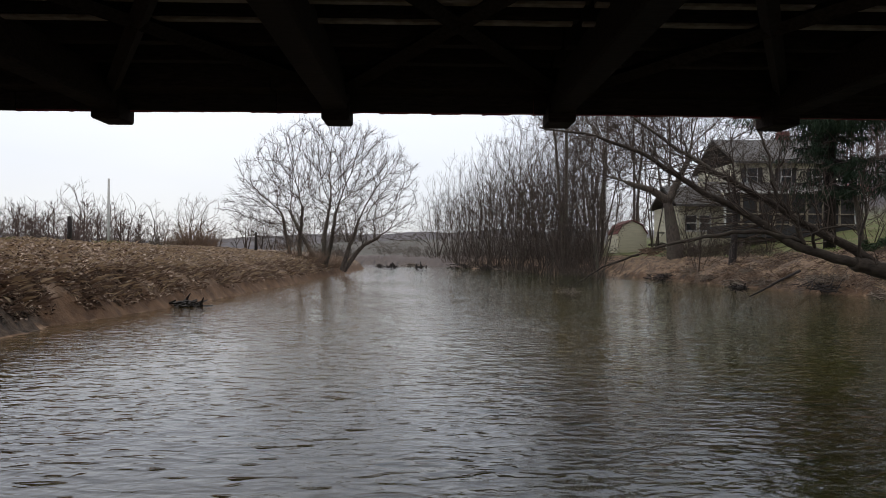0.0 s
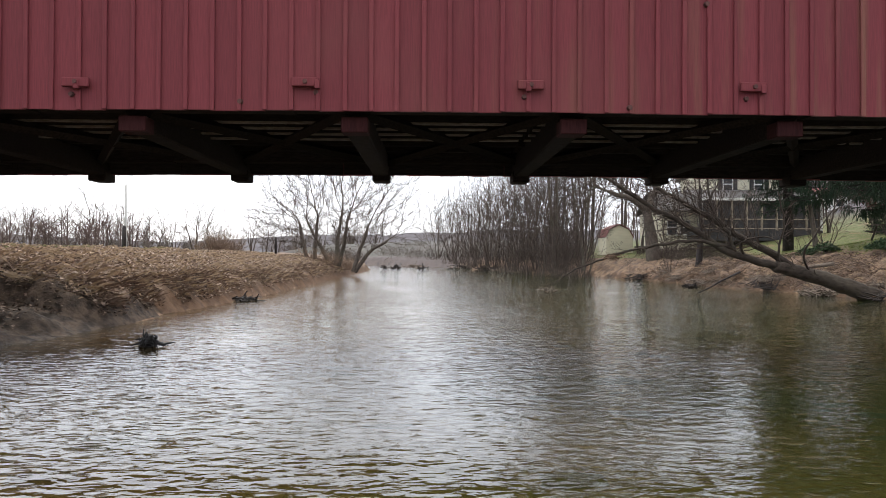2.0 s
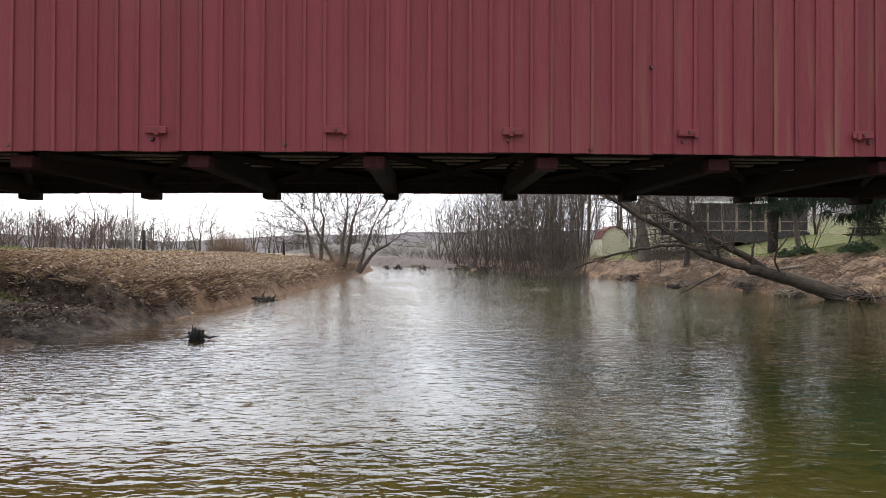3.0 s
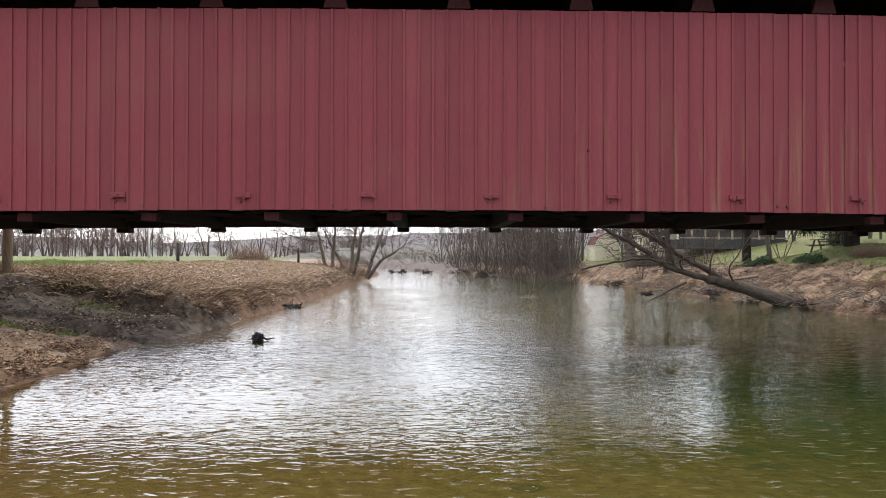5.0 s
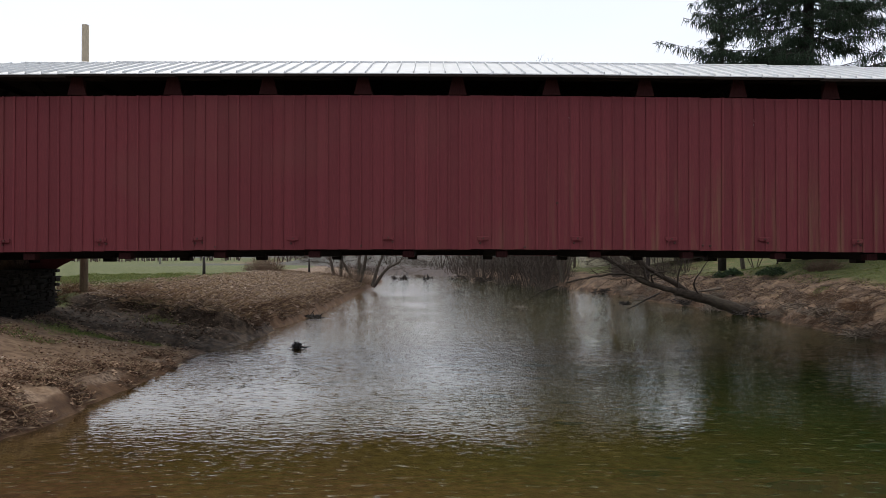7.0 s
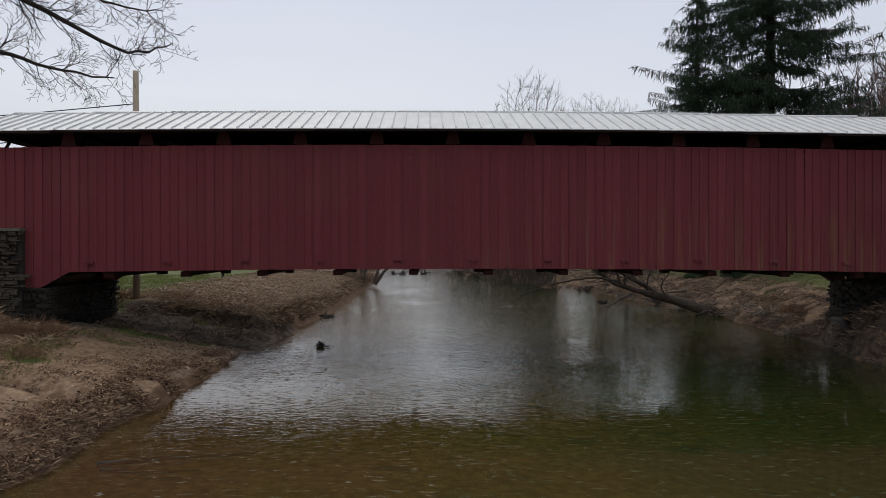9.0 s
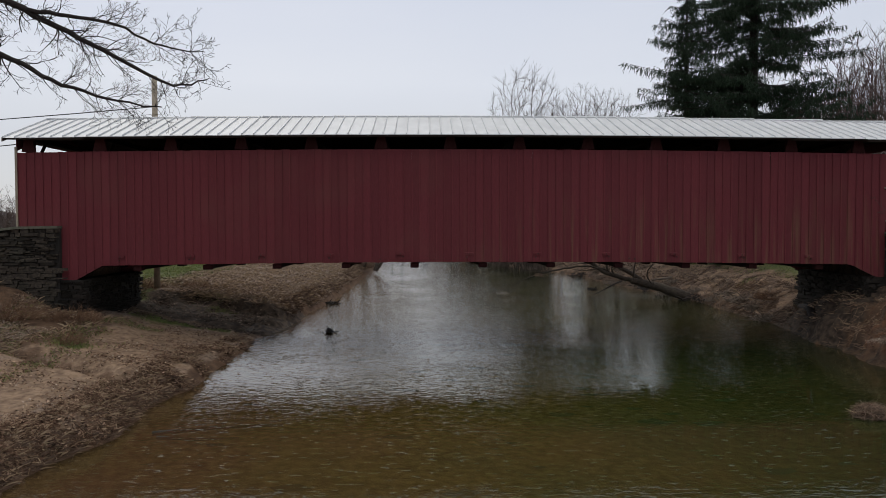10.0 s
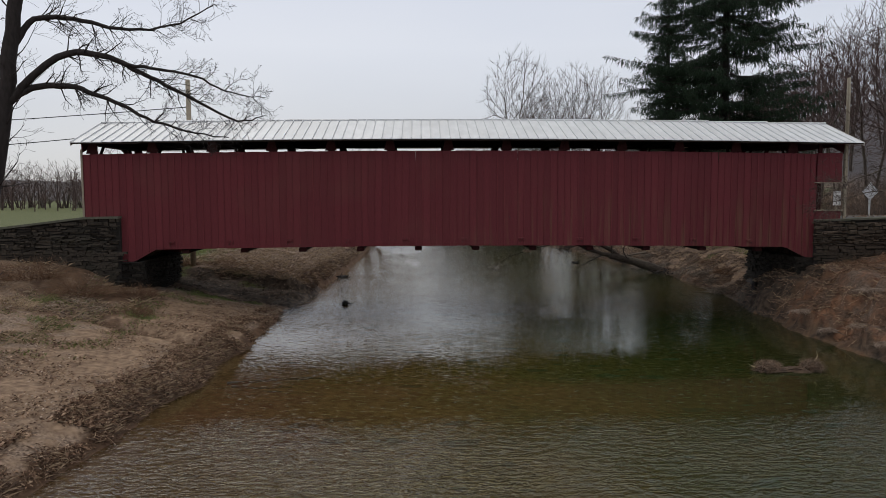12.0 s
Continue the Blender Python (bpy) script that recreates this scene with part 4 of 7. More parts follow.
# ---- stone abutments and wing walls ----
def build_wall(name, label, x0, x1, y, depth, bottom, top, seed, parts=280, facing="y", stone=None):
    """A dry-laid slate wall: a dark core with stones in uneven courses set into its face. top and bottom are functions along the wall."""
    rng = random.Random(seed)
    wall = thing(name, label, "stone wall", kind="structure")
    core = Shape()
    cells = 8
    for i in range(cells):
        a, b = x0 + (x1 - x0) * i / cells, x0 + (x1 - x0) * (i + 1) / cells
        zt0, zt1 = top(a) - 0.02, top(b) - 0.02
        lo = min(bottom(a), bottom(b)) - 0.3
        pts = [(a, lo), (b, lo), (b, zt1), (a, zt0)]
        if facing == "y":
            core.poly(pts, depth, Matrix.Translation((0, y + 0.05, 0)))
        else:
            core.poly(pts, depth, Matrix.Translation((y, 0, 0)) @ Matrix.Rotation(math.pi / 2, 4, "Z") @ Matrix.Translation((0, 0.05 if depth > 0 else -0.05, 0)))
    part("wall_core", core, M_MORTAR, wall)
    kinds = []
    for k in range(6):
        sh = Shape()
        sh.worn(-0.5, 0.5, -0.06, 0.08, -0.5, 0.5, 0.06)
        sh.v = [(vx + rng.uniform(-0.05, 0.05), vy + rng.uniform(-0.02, 0.02), vz + rng.uniform(-0.09, 0.09)) for vx, vy, vz in sh.v]
        kinds.append(sh.mesh("stone", stone or M_STONE))
    rest = Shape()
    z, placed = min(bottom(x0), bottom(x1)) - 0.1, []
    zmax = max(top(x0), top(x1))
    while z < zmax:
        h = rng.choice((0.04, 0.06, 0.08, 0.11, 0.16))
        x = x0 + rng.uniform(-0.2, 0)
        while x < x1:
            w = rng.choice((0.14, 0.22, 0.3, 0.42, 0.65)) * rng.uniform(0.8, 1.2)
            xc, zc = x + w / 2, z + h / 2
            if x0 < xc < x1 and zc > bottom(xc) - 0.25 and z + h < top(xc) + 0.01:
                placed.append((xc, zc + rng.uniform(-0.022, 0.022), w * rng.uniform(0.86, 0.99), h * rng.uniform(0.62, 1.02)))
            x += w
        z += h
    placed.sort(key=lambda p: -p[1])
    for i, (xc, zc, w, h) in enumerate(placed):
        sx = 1.0
        if facing == "y":
            m = Matrix.Translation((xc, y + rng.uniform(-0.05, 0.035), zc)) @ Matrix.Rotation(rng.uniform(-0.09, 0.09), 4, "Y") @ Matrix.Diagonal((w, 1, h, 1))
        else:
            m = Matrix.Translation((y + rng.uniform(-0.02, 0.02), xc, zc)) @ Matrix.Rotation(math.pi / 2, 4, "Z") @ Matrix.Diagonal((w, 1 if depth > 0 else -1, h, 1))
        if i < parts:
            part("stone", kinds[i % 6], None, wall, m=m)
        else:
            rest.box(-0.5, 0.5, -0.05, 0.05, -0.5, 0.5, m)
    if rest.v:
        tagged(part("lower_stones", rest, stone or M_STONE, wall), kind="stuff")
    return wall


def build_masonry():
    top_l = lambda x: lerp(x, (-30, -18.4, -14.9, -13.5), (2.6, 3.80, 4.22, 4.24))
    bot_l = lambda x: lerp(x, (-30, -18.4, -15, -13.5), (1.9, 2.1, 1.9, 1.5))
    wl = build_wall("wing_wall_west", "dark stacked slate wing wall with a flat coping", -24, -13.48, 2.62, 0.6, bot_l, top_l, 11, stone=M_WESTSTONE)
    cap = Shape()
    cap.poly([(-24, top_l(-24) - 0.03), (-18.4, top_l(-18.4) - 0.03), (-14.9, top_l(-14.9) - 0.03), (-13.45, top_l(-13.5) - 0.03), (-13.45, top_l(-13.5) + 0.06), (-14.9, top_l(-14.9) + 0.06), (-18.4, top_l(-18.4) + 0.06), (-24, top_l(-24) + 0.06)], 0.75, Matrix.Translation((0, 2.50, 0)))
    part("coping", cap, M_CAP, wl, "mossy flat coping stones")
    top_r = lambda x: lerp(x, (15.9, 19, 30), (3.98, 4.08, 4.4))
    bot_r = lambda x: lerp(x, (15.3, 16, 19, 30), (1.0, 1.7, 2.6, 3.6))
    wr = build_wall("wing_wall_east", "dark stacked slate wing wall beside the road", 15.87, 24, 2.62, 0.6, bot_r, top_r, 12)
    cap = Shape()
    cap.poly([(15.85, top_r(15.85) - 0.03), (24, top_r(24) - 0.03), (24, top_r(24) + 0.05), (15.85, top_r(15.85) + 0.05)], 0.73, Matrix.Translation((0, 2.52, 0)))
    part("coping", cap, M_CAP, wr, "mossy flat coping stones")
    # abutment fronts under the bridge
    # the near-black stone colour here includes the shade below the bridge
    build_wall("abutment_west", "dark stone abutment under the bridge end", 2.75, 7.8, -12.75, 1.2, lambda x: 0.9, lambda x: 2.42, 13, 120, "x", M_DAMP_SHADESTONE)
    build_wall("abutment_east", "dark stone abutment under the bridge end", 2.75, 7.8, 15.35, -1.2, lambda x: 0.9, lambda x: 2.42, 14, 120, "x", M_DAMP_SHADESTONE)
    build_wall("abutment_west_side", "dark stone abutment side", -13.5, -12.7, 2.75, 0.5, lambda x: 0.9, lambda x: 2.42, 15, 60, "y", M_DAMP_SHADESTONE)
    build_wall("abutment_east_side", "dark stone abutment side", 15.3, 15.9, 2.75, 0.5, lambda x: 0.6, lambda x: 2.42, 16, 60, "y", M_DAMP_SHADESTONE)


# ---- trees ----
def sway(rng, a):
    return Vector((rng.uniform(-a, a), rng.uniform(-a, a), rng.uniform(-a, a)))


def grow(thick, thin, rng, p, d, length, r, level, up=0.15, spread=0.75, kids=(7, 6, 5, 4), wob=0.16, limit=4, start=0.3, sides=(7, 5, 4, 3, 3), droop=0.0, shrink=0.58, rmin=0.004, segs=(7, 6, 4, 3, 2)):
    """A limb with its branches: thick limbs into one Shape, twigs into the other."""
    n = segs[min(level, 4)]
    pts, dirs = [p.copy()], [d.copy()]
    for i in range(n):
        d = (d + sway(rng, wob) + Vector((0, 0, up - droop * level))).normalized()
        p = p + d * (length / n)
        pts.append(p.copy())
        dirs.append(d.copy())
    end = 0.30 if level < limit else 0.5
    radii = [max(rmin, r * (1 - (1 - end) * i / n)) for i in range(n + 1)]
    (thick if level < 1 else thin).tube(pts, radii, sides[min(level, 4)], cap=False)
    if level >= limit:
        return
    c = kids[min(level, len(kids) - 1)]
    for j in range(c):
        t = start + (1 - start) * (j + rng.random()) / c
        i = min(n - 1, int(t * n))
        base = pts[i].lerp(pts[i + 1], t * n - i)
        side = sway(rng, 1.0)
        side = (side - dirs[i] * side.dot(dirs[i])).normalized()
        nd = (dirs[i] * (1 - 0.35 * spread) + side * spread).normalized()
        nl = length * shrink * rng.uniform(0.65, 1.15) * (1.15 - 0.55 * t)
        grow(thick, thin, rng, base, nd, nl, radii[i] * rng.uniform(0.42, 0.62), level + 1, up, spread, kids, wob, limit, 0.18, sides, droop, shrink, rmin, segs)


def bare_tree(name, label, at, height, r, seed, stems=1, lean=(0, 0), fan=0.5, group="", bark=None, twig=None, **kw):
    rng = random.Random(seed)
    t = thing(name, label, "tree", at, group)
    thick, thin = Shape(), Shape()
    for i in range(stems):
        a = 2 * math.pi * (i + rng.random() * 0.5) / stems
        f = fan if stems > 1 else 0.0
        f *= rng.uniform(0.4, 1.1)
        d = Vector((math.cos(a) * f + lean[0], math.sin(a) * f + lean[1], 1)).normalized()
        grow(thick, thin, rng, Vector((math.cos(a) * r * 0.8 * (stems > 1), math.sin(a) * r * 0.8 * (stems > 1), -0.25)), d, height * rng.uniform(0.78, 0.95), r * (1 if stems == 1 else rng.uniform(0.6, 1)), 0, **kw)
    part("trunk", thick, bark or M_BARK, t, smooth=True)
    part("crown", thin, twig or M_TWIG, t, "bare thin branches and twigs")
    return t


def ground_at(x, y):
    return land(x, y) + far_land(x, y)


def crown_nodes(rng, stems, blobs, count, pace, reach, kill, rise, jitter, limit=6000):
    """Branches that grow towards free room in the crown: returns places and parents. stems are polylines, blobs (centre, radii) of the crown."""
    seed = np.random.RandomState(rng.randint(0, 10 ** 6))
    share = [b[1][0] * b[1][1] * b[1][2] for b in blobs]
    cloud = []
    for (c, r), w in zip(blobs, share):
        k = int(count * w / sum(share))
        v = seed.normal(size=(k, 3))
        v /= np.linalg.norm(v, axis=1)[:, None]
        cloud.append(np.array(c) + v * np.array(r) * (seed.uniform(0.02, 1.0, size=(k, 1)) ** 0.42))
    room = np.concatenate(cloud)
    places, parents = [], []
    for line in stems:
        line = [np.array(p, dtype=float) for p in line]
        last = -1
        for a, b in zip(line[:-1], line[1:]):
            c = max(1, int(np.linalg.norm(b - a) / pace))
            for i in range(c):
                places.append(a + (b - a) * i / c + (seed.uniform(-0.12, 0.12, 3) * pace if last >= 0 else 0))
                parents.append(last)
                last = len(places) - 1
        places.append(line[-1])
        parents.append(last)
    near = np.full(len(room), 1e9)
    who = np.zeros(len(room), dtype=int)
    done, grown = 0, {}
    for turn in range(160):
        fresh = np.array(places[done:])
        if len(fresh) == 0 or len(room) == 0 or len(places) > limit:
            break
        d = np.linalg.norm(room[:, None, :] - fresh[None, :, :], axis=2)
        best = d.argmin(axis=1)
        dist = d[np.arange(len(room)), best]
        closer = dist < near
        near[closer], who[closer] = dist[closer], best[closer] + done
        done = len(places)
        keep = near > kill
        room, near, who = room[keep], near[keep], who[keep]
        live = near < reach
        if not live.any():
            live = near < near.min() * 1.3 if len(near) else live
        pull = {}
        for i in np.nonzero(live)[0]:
            v = room[i] - places[who[i]]
            pull.setdefault(int(who[i]), np.zeros(3))
            pull[int(who[i])] += v / (np.linalg.norm(v) + 1e-9)
        for i, v in pull.items():
            grown[i] = grown.get(i, 0) + 1
            if grown[i] > 3 or len(live) == 0:
                near[who == i] = 0.0
                continue
            aim = v / (np.linalg.norm(v) + 1e-9)
            v = aim + seed.uniform(-jitter, jitter, 3) + np.array((0, 0, rise))
            if parents[i] >= 0:
                w = places[i] - places[parents[i]]
                w = w / (np.linalg.norm(w) + 1e-9)
                if np.dot(w, aim) < -0.2:
                    near[who == i] = 0.0
                    continue
                v = v + 0.9 * w
            places.append(places[i] + v / (np.linalg.norm(v) + 1e-9) * pace)
            parents.append(i)
    # limbs straighten as they thicken
    kid = {}
    for i, p in enumerate(parents):
        kid.setdefault(p, []).append(i)
    for turn in range(3):
        moved = list(places)
        for i, p in enumerate(parents):
            if p >= 0 and i in kid:
                ahead = sum(places[k] for k in kid[i]) / len(kid[i])
                moved[i] = 0.4 * places[i] + 0.35 * places[p] + 0.25 * ahead
        places = moved
    return places, parents


def crown_tree(name, label, at, seed, stems, blobs, count=1500, pace=0.3, reach=2.4, kill=0.55, rise=0.05, jitter=0.14, tip=0.007, power=2.35, most=0.5, twigs=2, twig_len=0.55, droop=0.0, group="", bark=None, twig=None, limbs=0.05):
    """A bare tree whose limbs fill a rounded crown, down to fine twigs."""
    rng = random.Random(seed)
    places, parents = crown_nodes(rng, stems, blobs, count, pace, reach, kill, rise, jitter)
    n = len(places)
    girth, i = [0.0] * n, 0
    for line in stems:
        c = sum(max(1, int(math.dist(a, b) / pace)) for a, b in zip(line[:-1], line[1:])) + 1
        for k in range(c):
            girth[i + k] = most * (1 - 0.55 * k / c) * (1 if line[0][2] < 0.5 else 0.5)
        i += c
    kids = [[] for _ in range(n)]
    for i, p in enumerate(parents):
        if p >= 0:
            kids[p].append(i)
    load = [0.0] * n
    for i in range(n - 1, -1, -1):
        load[i] = max(load[i], tip ** power)
        if parents[i] >= 0:
            load[parents[i]] += load[i]
    rad = [max(g, min(most, v ** (1 / power))) for g, v in zip(girth, load)]
    for i in range(n):
        if parents[i] >= 0:
            rad[i] = min(rad[i], rad[parents[i]])
    t = thing(name, label, "tree", at, group)
    thick, thin = Shape(), Shape()
    starts = [i for i, p in enumerate(parents) if p < 0]
    while starts:
        i = starts.pop()
        chain = [i] if parents[i] < 0 else [parents[i], i]
        while kids[i]:
            order = sorted(kids[i], key=lambda q: -rad[q])
            starts += order[1:]
            i = order[0]
            chain.append(i)
        pts = [Vector(places[q]) for q in chain]
        rs = [rad[q] for q in chain]
        if parents[chain[0]] >= 0 and len(rs) > 1:
            rs[0] = rs[1]
        k = 0
        while k < len(rs) and rs[k] > limbs:
            k += 1
        if k > 1:
            thick.tube(pts[:k + 1], rs[:k + 1], 7 if rs[0] > 0.12 else 5, cap=False)
        if len(pts) - k > 1 or k <= 1:
            a = max(0, k - 1) if k > 1 else 0
            if len(pts) - a > 1:
                thin.tube(pts[a:], rs[a:], 3, cap=False)
    for i in range(n):
        if rad[i] > tip * 4 or parents[i] < 0:
            continue
        d = Vector(places[i] - places[parents[i]]).normalized()
        for k in range(twigs if not kids[i] else max(1, twigs - 1)):
            v = (d * 1.1 + sway(rng, 0.7) + Vector((0, 0, rise * 1.5 - droop))).normalized()
            L = twig_len * rng.uniform(0.45, 1.2)
            p = Vector(places[i])
            m = p + v * L * 0.5
            e = m + (v + sway(rng, 0.2) - Vector((0, 0, droop))).normalized() * L * 0.5
            thin.tube([p, m, e], [tip, tip * 0.8, tip * 0.45], 3, False)
    part("trunk", thick, bark or M_BARK, t, smooth=True)
    part("crown", thin, twig or M_TWIG, t, "bare thin branches and twigs")
    return t


def limb_tree(name, label, limbs, seed, bark, twig, twigs_per=1.0, tw_len=1.1, up=0.05):
    """A tree along a few bending limbs, with random branches on each."""
    rng = random.Random(seed)
    base = limbs[0][0][0]
    t = thing(name, label, "tree", base)
    thick, thin = Shape(), Shape()
    for pts, r0, r1, many, long in limbs:
        pts = [Vector(p) - Vector(base) for p in pts]
        fine = []
        for i in range(len(pts) - 1):
            a, b = pts[max(i - 1, 0)], pts[min(i + 2, len(pts) - 1)]
            for s in range(5):
                u = s / 5
                q = 0.5 * (2 * pts[i] + (pts[i + 1] - a) * u + (2 * a - 5 * pts[i] + 4 * pts[i + 1] - b) * u * u + (3 * pts[i] - a - 3 * pts[i + 1] + b) * u ** 3)
                fine.append(q + sway(rng, 0.03))
        fine.append(pts[-1])
        n = len(fine)
        rad = [r0 + (r1 - r0) * i / (n - 1) for i in range(n)]
        thick.tube(fine, rad, 8)
        for j in range(int(many * twigs_per)):
            u = rng.uniform(0.22, 1.0)
            i = min(n - 2, int(u * (n - 1)))
            along = (fine[i + 1] - fine[i]).normalized()
            side = sway(rng, 1)
            side = (side - along * side.dot(along)).normalized()
            grow(thin, thin, rng, fine[i], (along * 0.6 + side * 0.8).normalized(), long * rng.uniform(0.45, 1.2) * tw_len, max(0.006, min(0.022, rad[i] * 0.3)), 2, up, 0.75, (4, 5, 4, 3), 0.3, 4, sides=(7, 5, 4, 3, 3), rmin=0.0035, segs=(7, 6, 5, 4, 3))
    part("trunk", thick, bark, t, smooth=True)
    part("crown", thin, twig, t, "bare thin branches and twigs")
    return t


def leaning_tree():
    limbs = [
        ([(14.9, 18.5, 0.0), (14.0, 18.5, 0.38), (13.2, 18.5, 0.64), (12.2, 18.5, 0.92), (11.35, 18.5, 1.14)], 0.31, 0.20, 5, 0.8),
        ([(11.35, 18.5, 1.14), (9.89, 18.6, 1.55), (8.75, 18.8, 2.34), (7.21, 19.0, 3.19), (5.93, 19.2, 4.05), (4.63, 19.4, 4.6), (3.0, 19.6, 4.9)], 0.14, 0.022, 84, 1.7),
        ([(12.1, 18.5, 0.95), (11.21, 18.6, 1.6), (10.4, 18.9, 2.07), (9.0, 19.2, 3.02), (7.79, 19.6, 3.82), (6.93, 20.0, 4.5), (5.6, 20.4, 5.6)], 0.15, 0.03, 84, 1.8),
        ([(9.99, 18.6, 1.6), (9.8, 18.6, 2.25), (9.28, 18.7, 3.09), (9.17, 18.8, 4.03), (8.8, 19.0, 5.2)], 0.08, 0.025, 46, 1.3),
        ([(9.9, 18.6, 1.75), (8.67, 18.6, 1.96), (7.46, 18.9, 1.82), (6.34, 19.3, 1.53), (5.5, 19.8, 1.19), (4.63, 20.3, 0.74), (3.95, 20.7, 0.12)], 0.065, 0.014, 22, 0.8),
        ([(11.5, 18.5, 1.2), (11.45, 18.4, 1.8), (11.6, 18.4, 2.6), (11.4, 18.4, 3.6)], 0.05, 0.02, 18, 0.9),
        ([(12.5, 18.4, 0.9), (12.1, 18.1, 1.5), (12.5, 17.9, 2.3), (13.2, 17.8, 3.4)], 0.045, 0.015, 20, 0.9),
        ([(10.3, 18.6, 1.45), (10.1, 18.2, 1.9), (10.6, 18.0, 2.1), (11.1, 17.9, 2.0)], 0.05, 0.015, 6, 0.6),
    ]
    return limb_tree("leaning_tree", "bare tree fallen half over, leaning out over the river", limbs, 5, M_LEANBARK, M_TWIG, 1.0, 1.0, 0.06)


leaning_tree()


def overhanging_tree():
    limbs = [
        ([(-13.0, -8.0, ground_at(-13.0, -8.0) - 0.15), (-12.78, -8.0, 2.2), (-12.36, -8.0, 4.8), (-11.85, -8.0, 7.3), (-11.5, -8.0, 9.4), (-11.1, -8.1, 11.6), (-10.9, -8.2, 14.0)], 0.30, 0.12, 14, 1.8),
        ([(-11.8, -8.0, 7.6), (-10.99, -7.8, 8.02), (-10.21, -7.6, 8.02), (-9.43, -7.4, 7.76), (-8.44, -7.3, 7.26), (-7.42, -7.2, 6.9), (-6.3, -7.1, 6.75)], 0.10, 0.012, 60, 0.75),
        ([(-11.8, -8.0, 7.5), (-10.52, -7.8, 8.75), (-9.44, -7.6, 8.88), (-8.5, -7.4, 8.45), (-7.36, -7.3, 7.85), (-6.04, -7.2, 7.2), (-5.3, -7.1, 7.35)], 0.11, 0.010, 66, 0.75),
        ([(-11.5, -8.0, 9.0), (-11.05, -7.8, 9.75), (-10.14, -7.6, 9.8), (-9.06, -7.4, 9.6), (-7.75, -7.3, 9.7), (-6.56, -7.2, 10.3)], 0.09, 0.012, 50, 0.9),
        ([(-8.9, -7.5, 8.65), (-8.0, -7.5, 8.5), (-7.0, -7.6, 8.3), (-6.1, -7.6, 7.9), (-5.2, -7.7, 7.75)], 0.05, 0.008, 36, 0.7),
        ([(-11.3, -8.0, 10.6), (-10.0, -8.2, 11.2), (-8.6, -8.3, 11.3), (-7.2, -8.4, 10.8)], 0.09, 0.012, 22, 1.1),
        ([(-11.7, -8.0, 8.4), (-12.6, -8.2, 9.6), (-14.0, -8.5, 10.6), (-15.6, -8.8, 11.2)], 0.12, 0.02, 20, 1.3),
    ]
    return limb_tree("overhanging_tree", "bare dark tree on the bank with long overhanging limbs", limbs, 8, M_DARKBARK, M_DARKBARK, 1.0, 1.0, 0.02)


overhanging_tree()


def roadside_branches():
    x, y = 19.4, -2.6
    z = ground_at(x, y) - 0.2
    limbs = [
        ([(x, y, z), (x - 0.1, y, z + 2.5), (x - 0.3, y - 0.1, z + 5.5), (x - 0.2, y, z + 9.0), (x, y, z + 13.0)], 0.2, 0.06, 16, 2.2),
        ([(x - 0.1, y, z + 2.6), (x - 1.0, y + 0.3, z + 3.0), (x - 2.2, y + 0.6, z + 3.2), (x - 3.4, y + 0.9, z + 3.0)], 0.05, 0.008, 22, 0.9),
        ([(x - 0.1, y, z + 3.4), (x - 1.1, y - 0.3, z + 4.0), (x - 2.4, y - 0.4, z + 4.2), (x - 3.5, y - 0.4, z + 3.9)], 0.05, 0.008, 22, 0.9),
        ([(x - 0.2, y, z + 7.0), (x - 1.2, y, z + 7.8), (x - 2.2, y, z + 8.1), (x - 3.6, y, z + 8.3)], 0.06, 0.008, 22, 1.0),
        ([(x - 0.1, y, z + 3.2), (x - 2.0, y - 0.3, z + 3.9), (x - 4.0, y - 0.5, z + 3.7), (x - 5.6, y - 0.6, z + 3.2), (x - 6.6, y - 0.6, z + 2.7)], 0.05, 0.006, 44, 1.0),
        ([(x - 0.1, y, z + 2.4), (x - 2.0, y + 0.4, z + 2.9), (x - 4.0, y + 0.7, z + 2.8), (x - 5.8, y + 0.8, z + 2.3)], 0.045, 0.006, 40, 1.0),
        ([(x - 0.2, y, z + 7.2), (x - 2.0, y - 0.3, z + 8.3), (x - 4.0, y - 0.4, z + 8.5), (x - 5.6, y - 0.4, z + 8.0)], 0.05, 0.006, 36, 1.1),
        ([(x - 0.2, y, z + 5.8), (x - 1.0, y + 0.4, z + 6.2), (x - 1.9, y + 0.5, z + 6.3)], 0.05, 0.008, 14, 0.9),
    ]
    return limb_tree("roadside_tree", "bare grey tree beside the road with wispy low branches", limbs, 9, M_BARK, M_TWIG, 1.6, 1.15, 0.02)


roadside_branches()

# the wide many-stemmed tree on the far left bank
RIVER_STEMS = [
    [(-1.7, 0.2, -0.3), (-2.0, 0.2, 1.2), (-2.4, 0.5, 3.0)],
    [(-1.3, -0.2, -0.3), (-1.2, -0.4, 1.4), (-1.0, -0.7, 3.4)],
    [(0.1, 0.0, -0.3), (-0.9, 0.2, 1.2), (-2.0, 0.6, 3.0)],
    [(0.1, 0.0, -0.3), (0.2, 0.1, 1.6), (0.5, 0.4, 3.8)],
    [(0.2, 0.1, -0.3), (0.7, -0.4, 1.4), (1.1, -0.9, 3.4)],
    [(1.3, -0.1, -0.4), (1.7, 0.0, 1.0), (2.3, 0.2, 2.8)],
    [(1.4, -0.1, -0.4), (2.3, -0.3, 0.9), (3.6, -0.6, 1.7)],
]
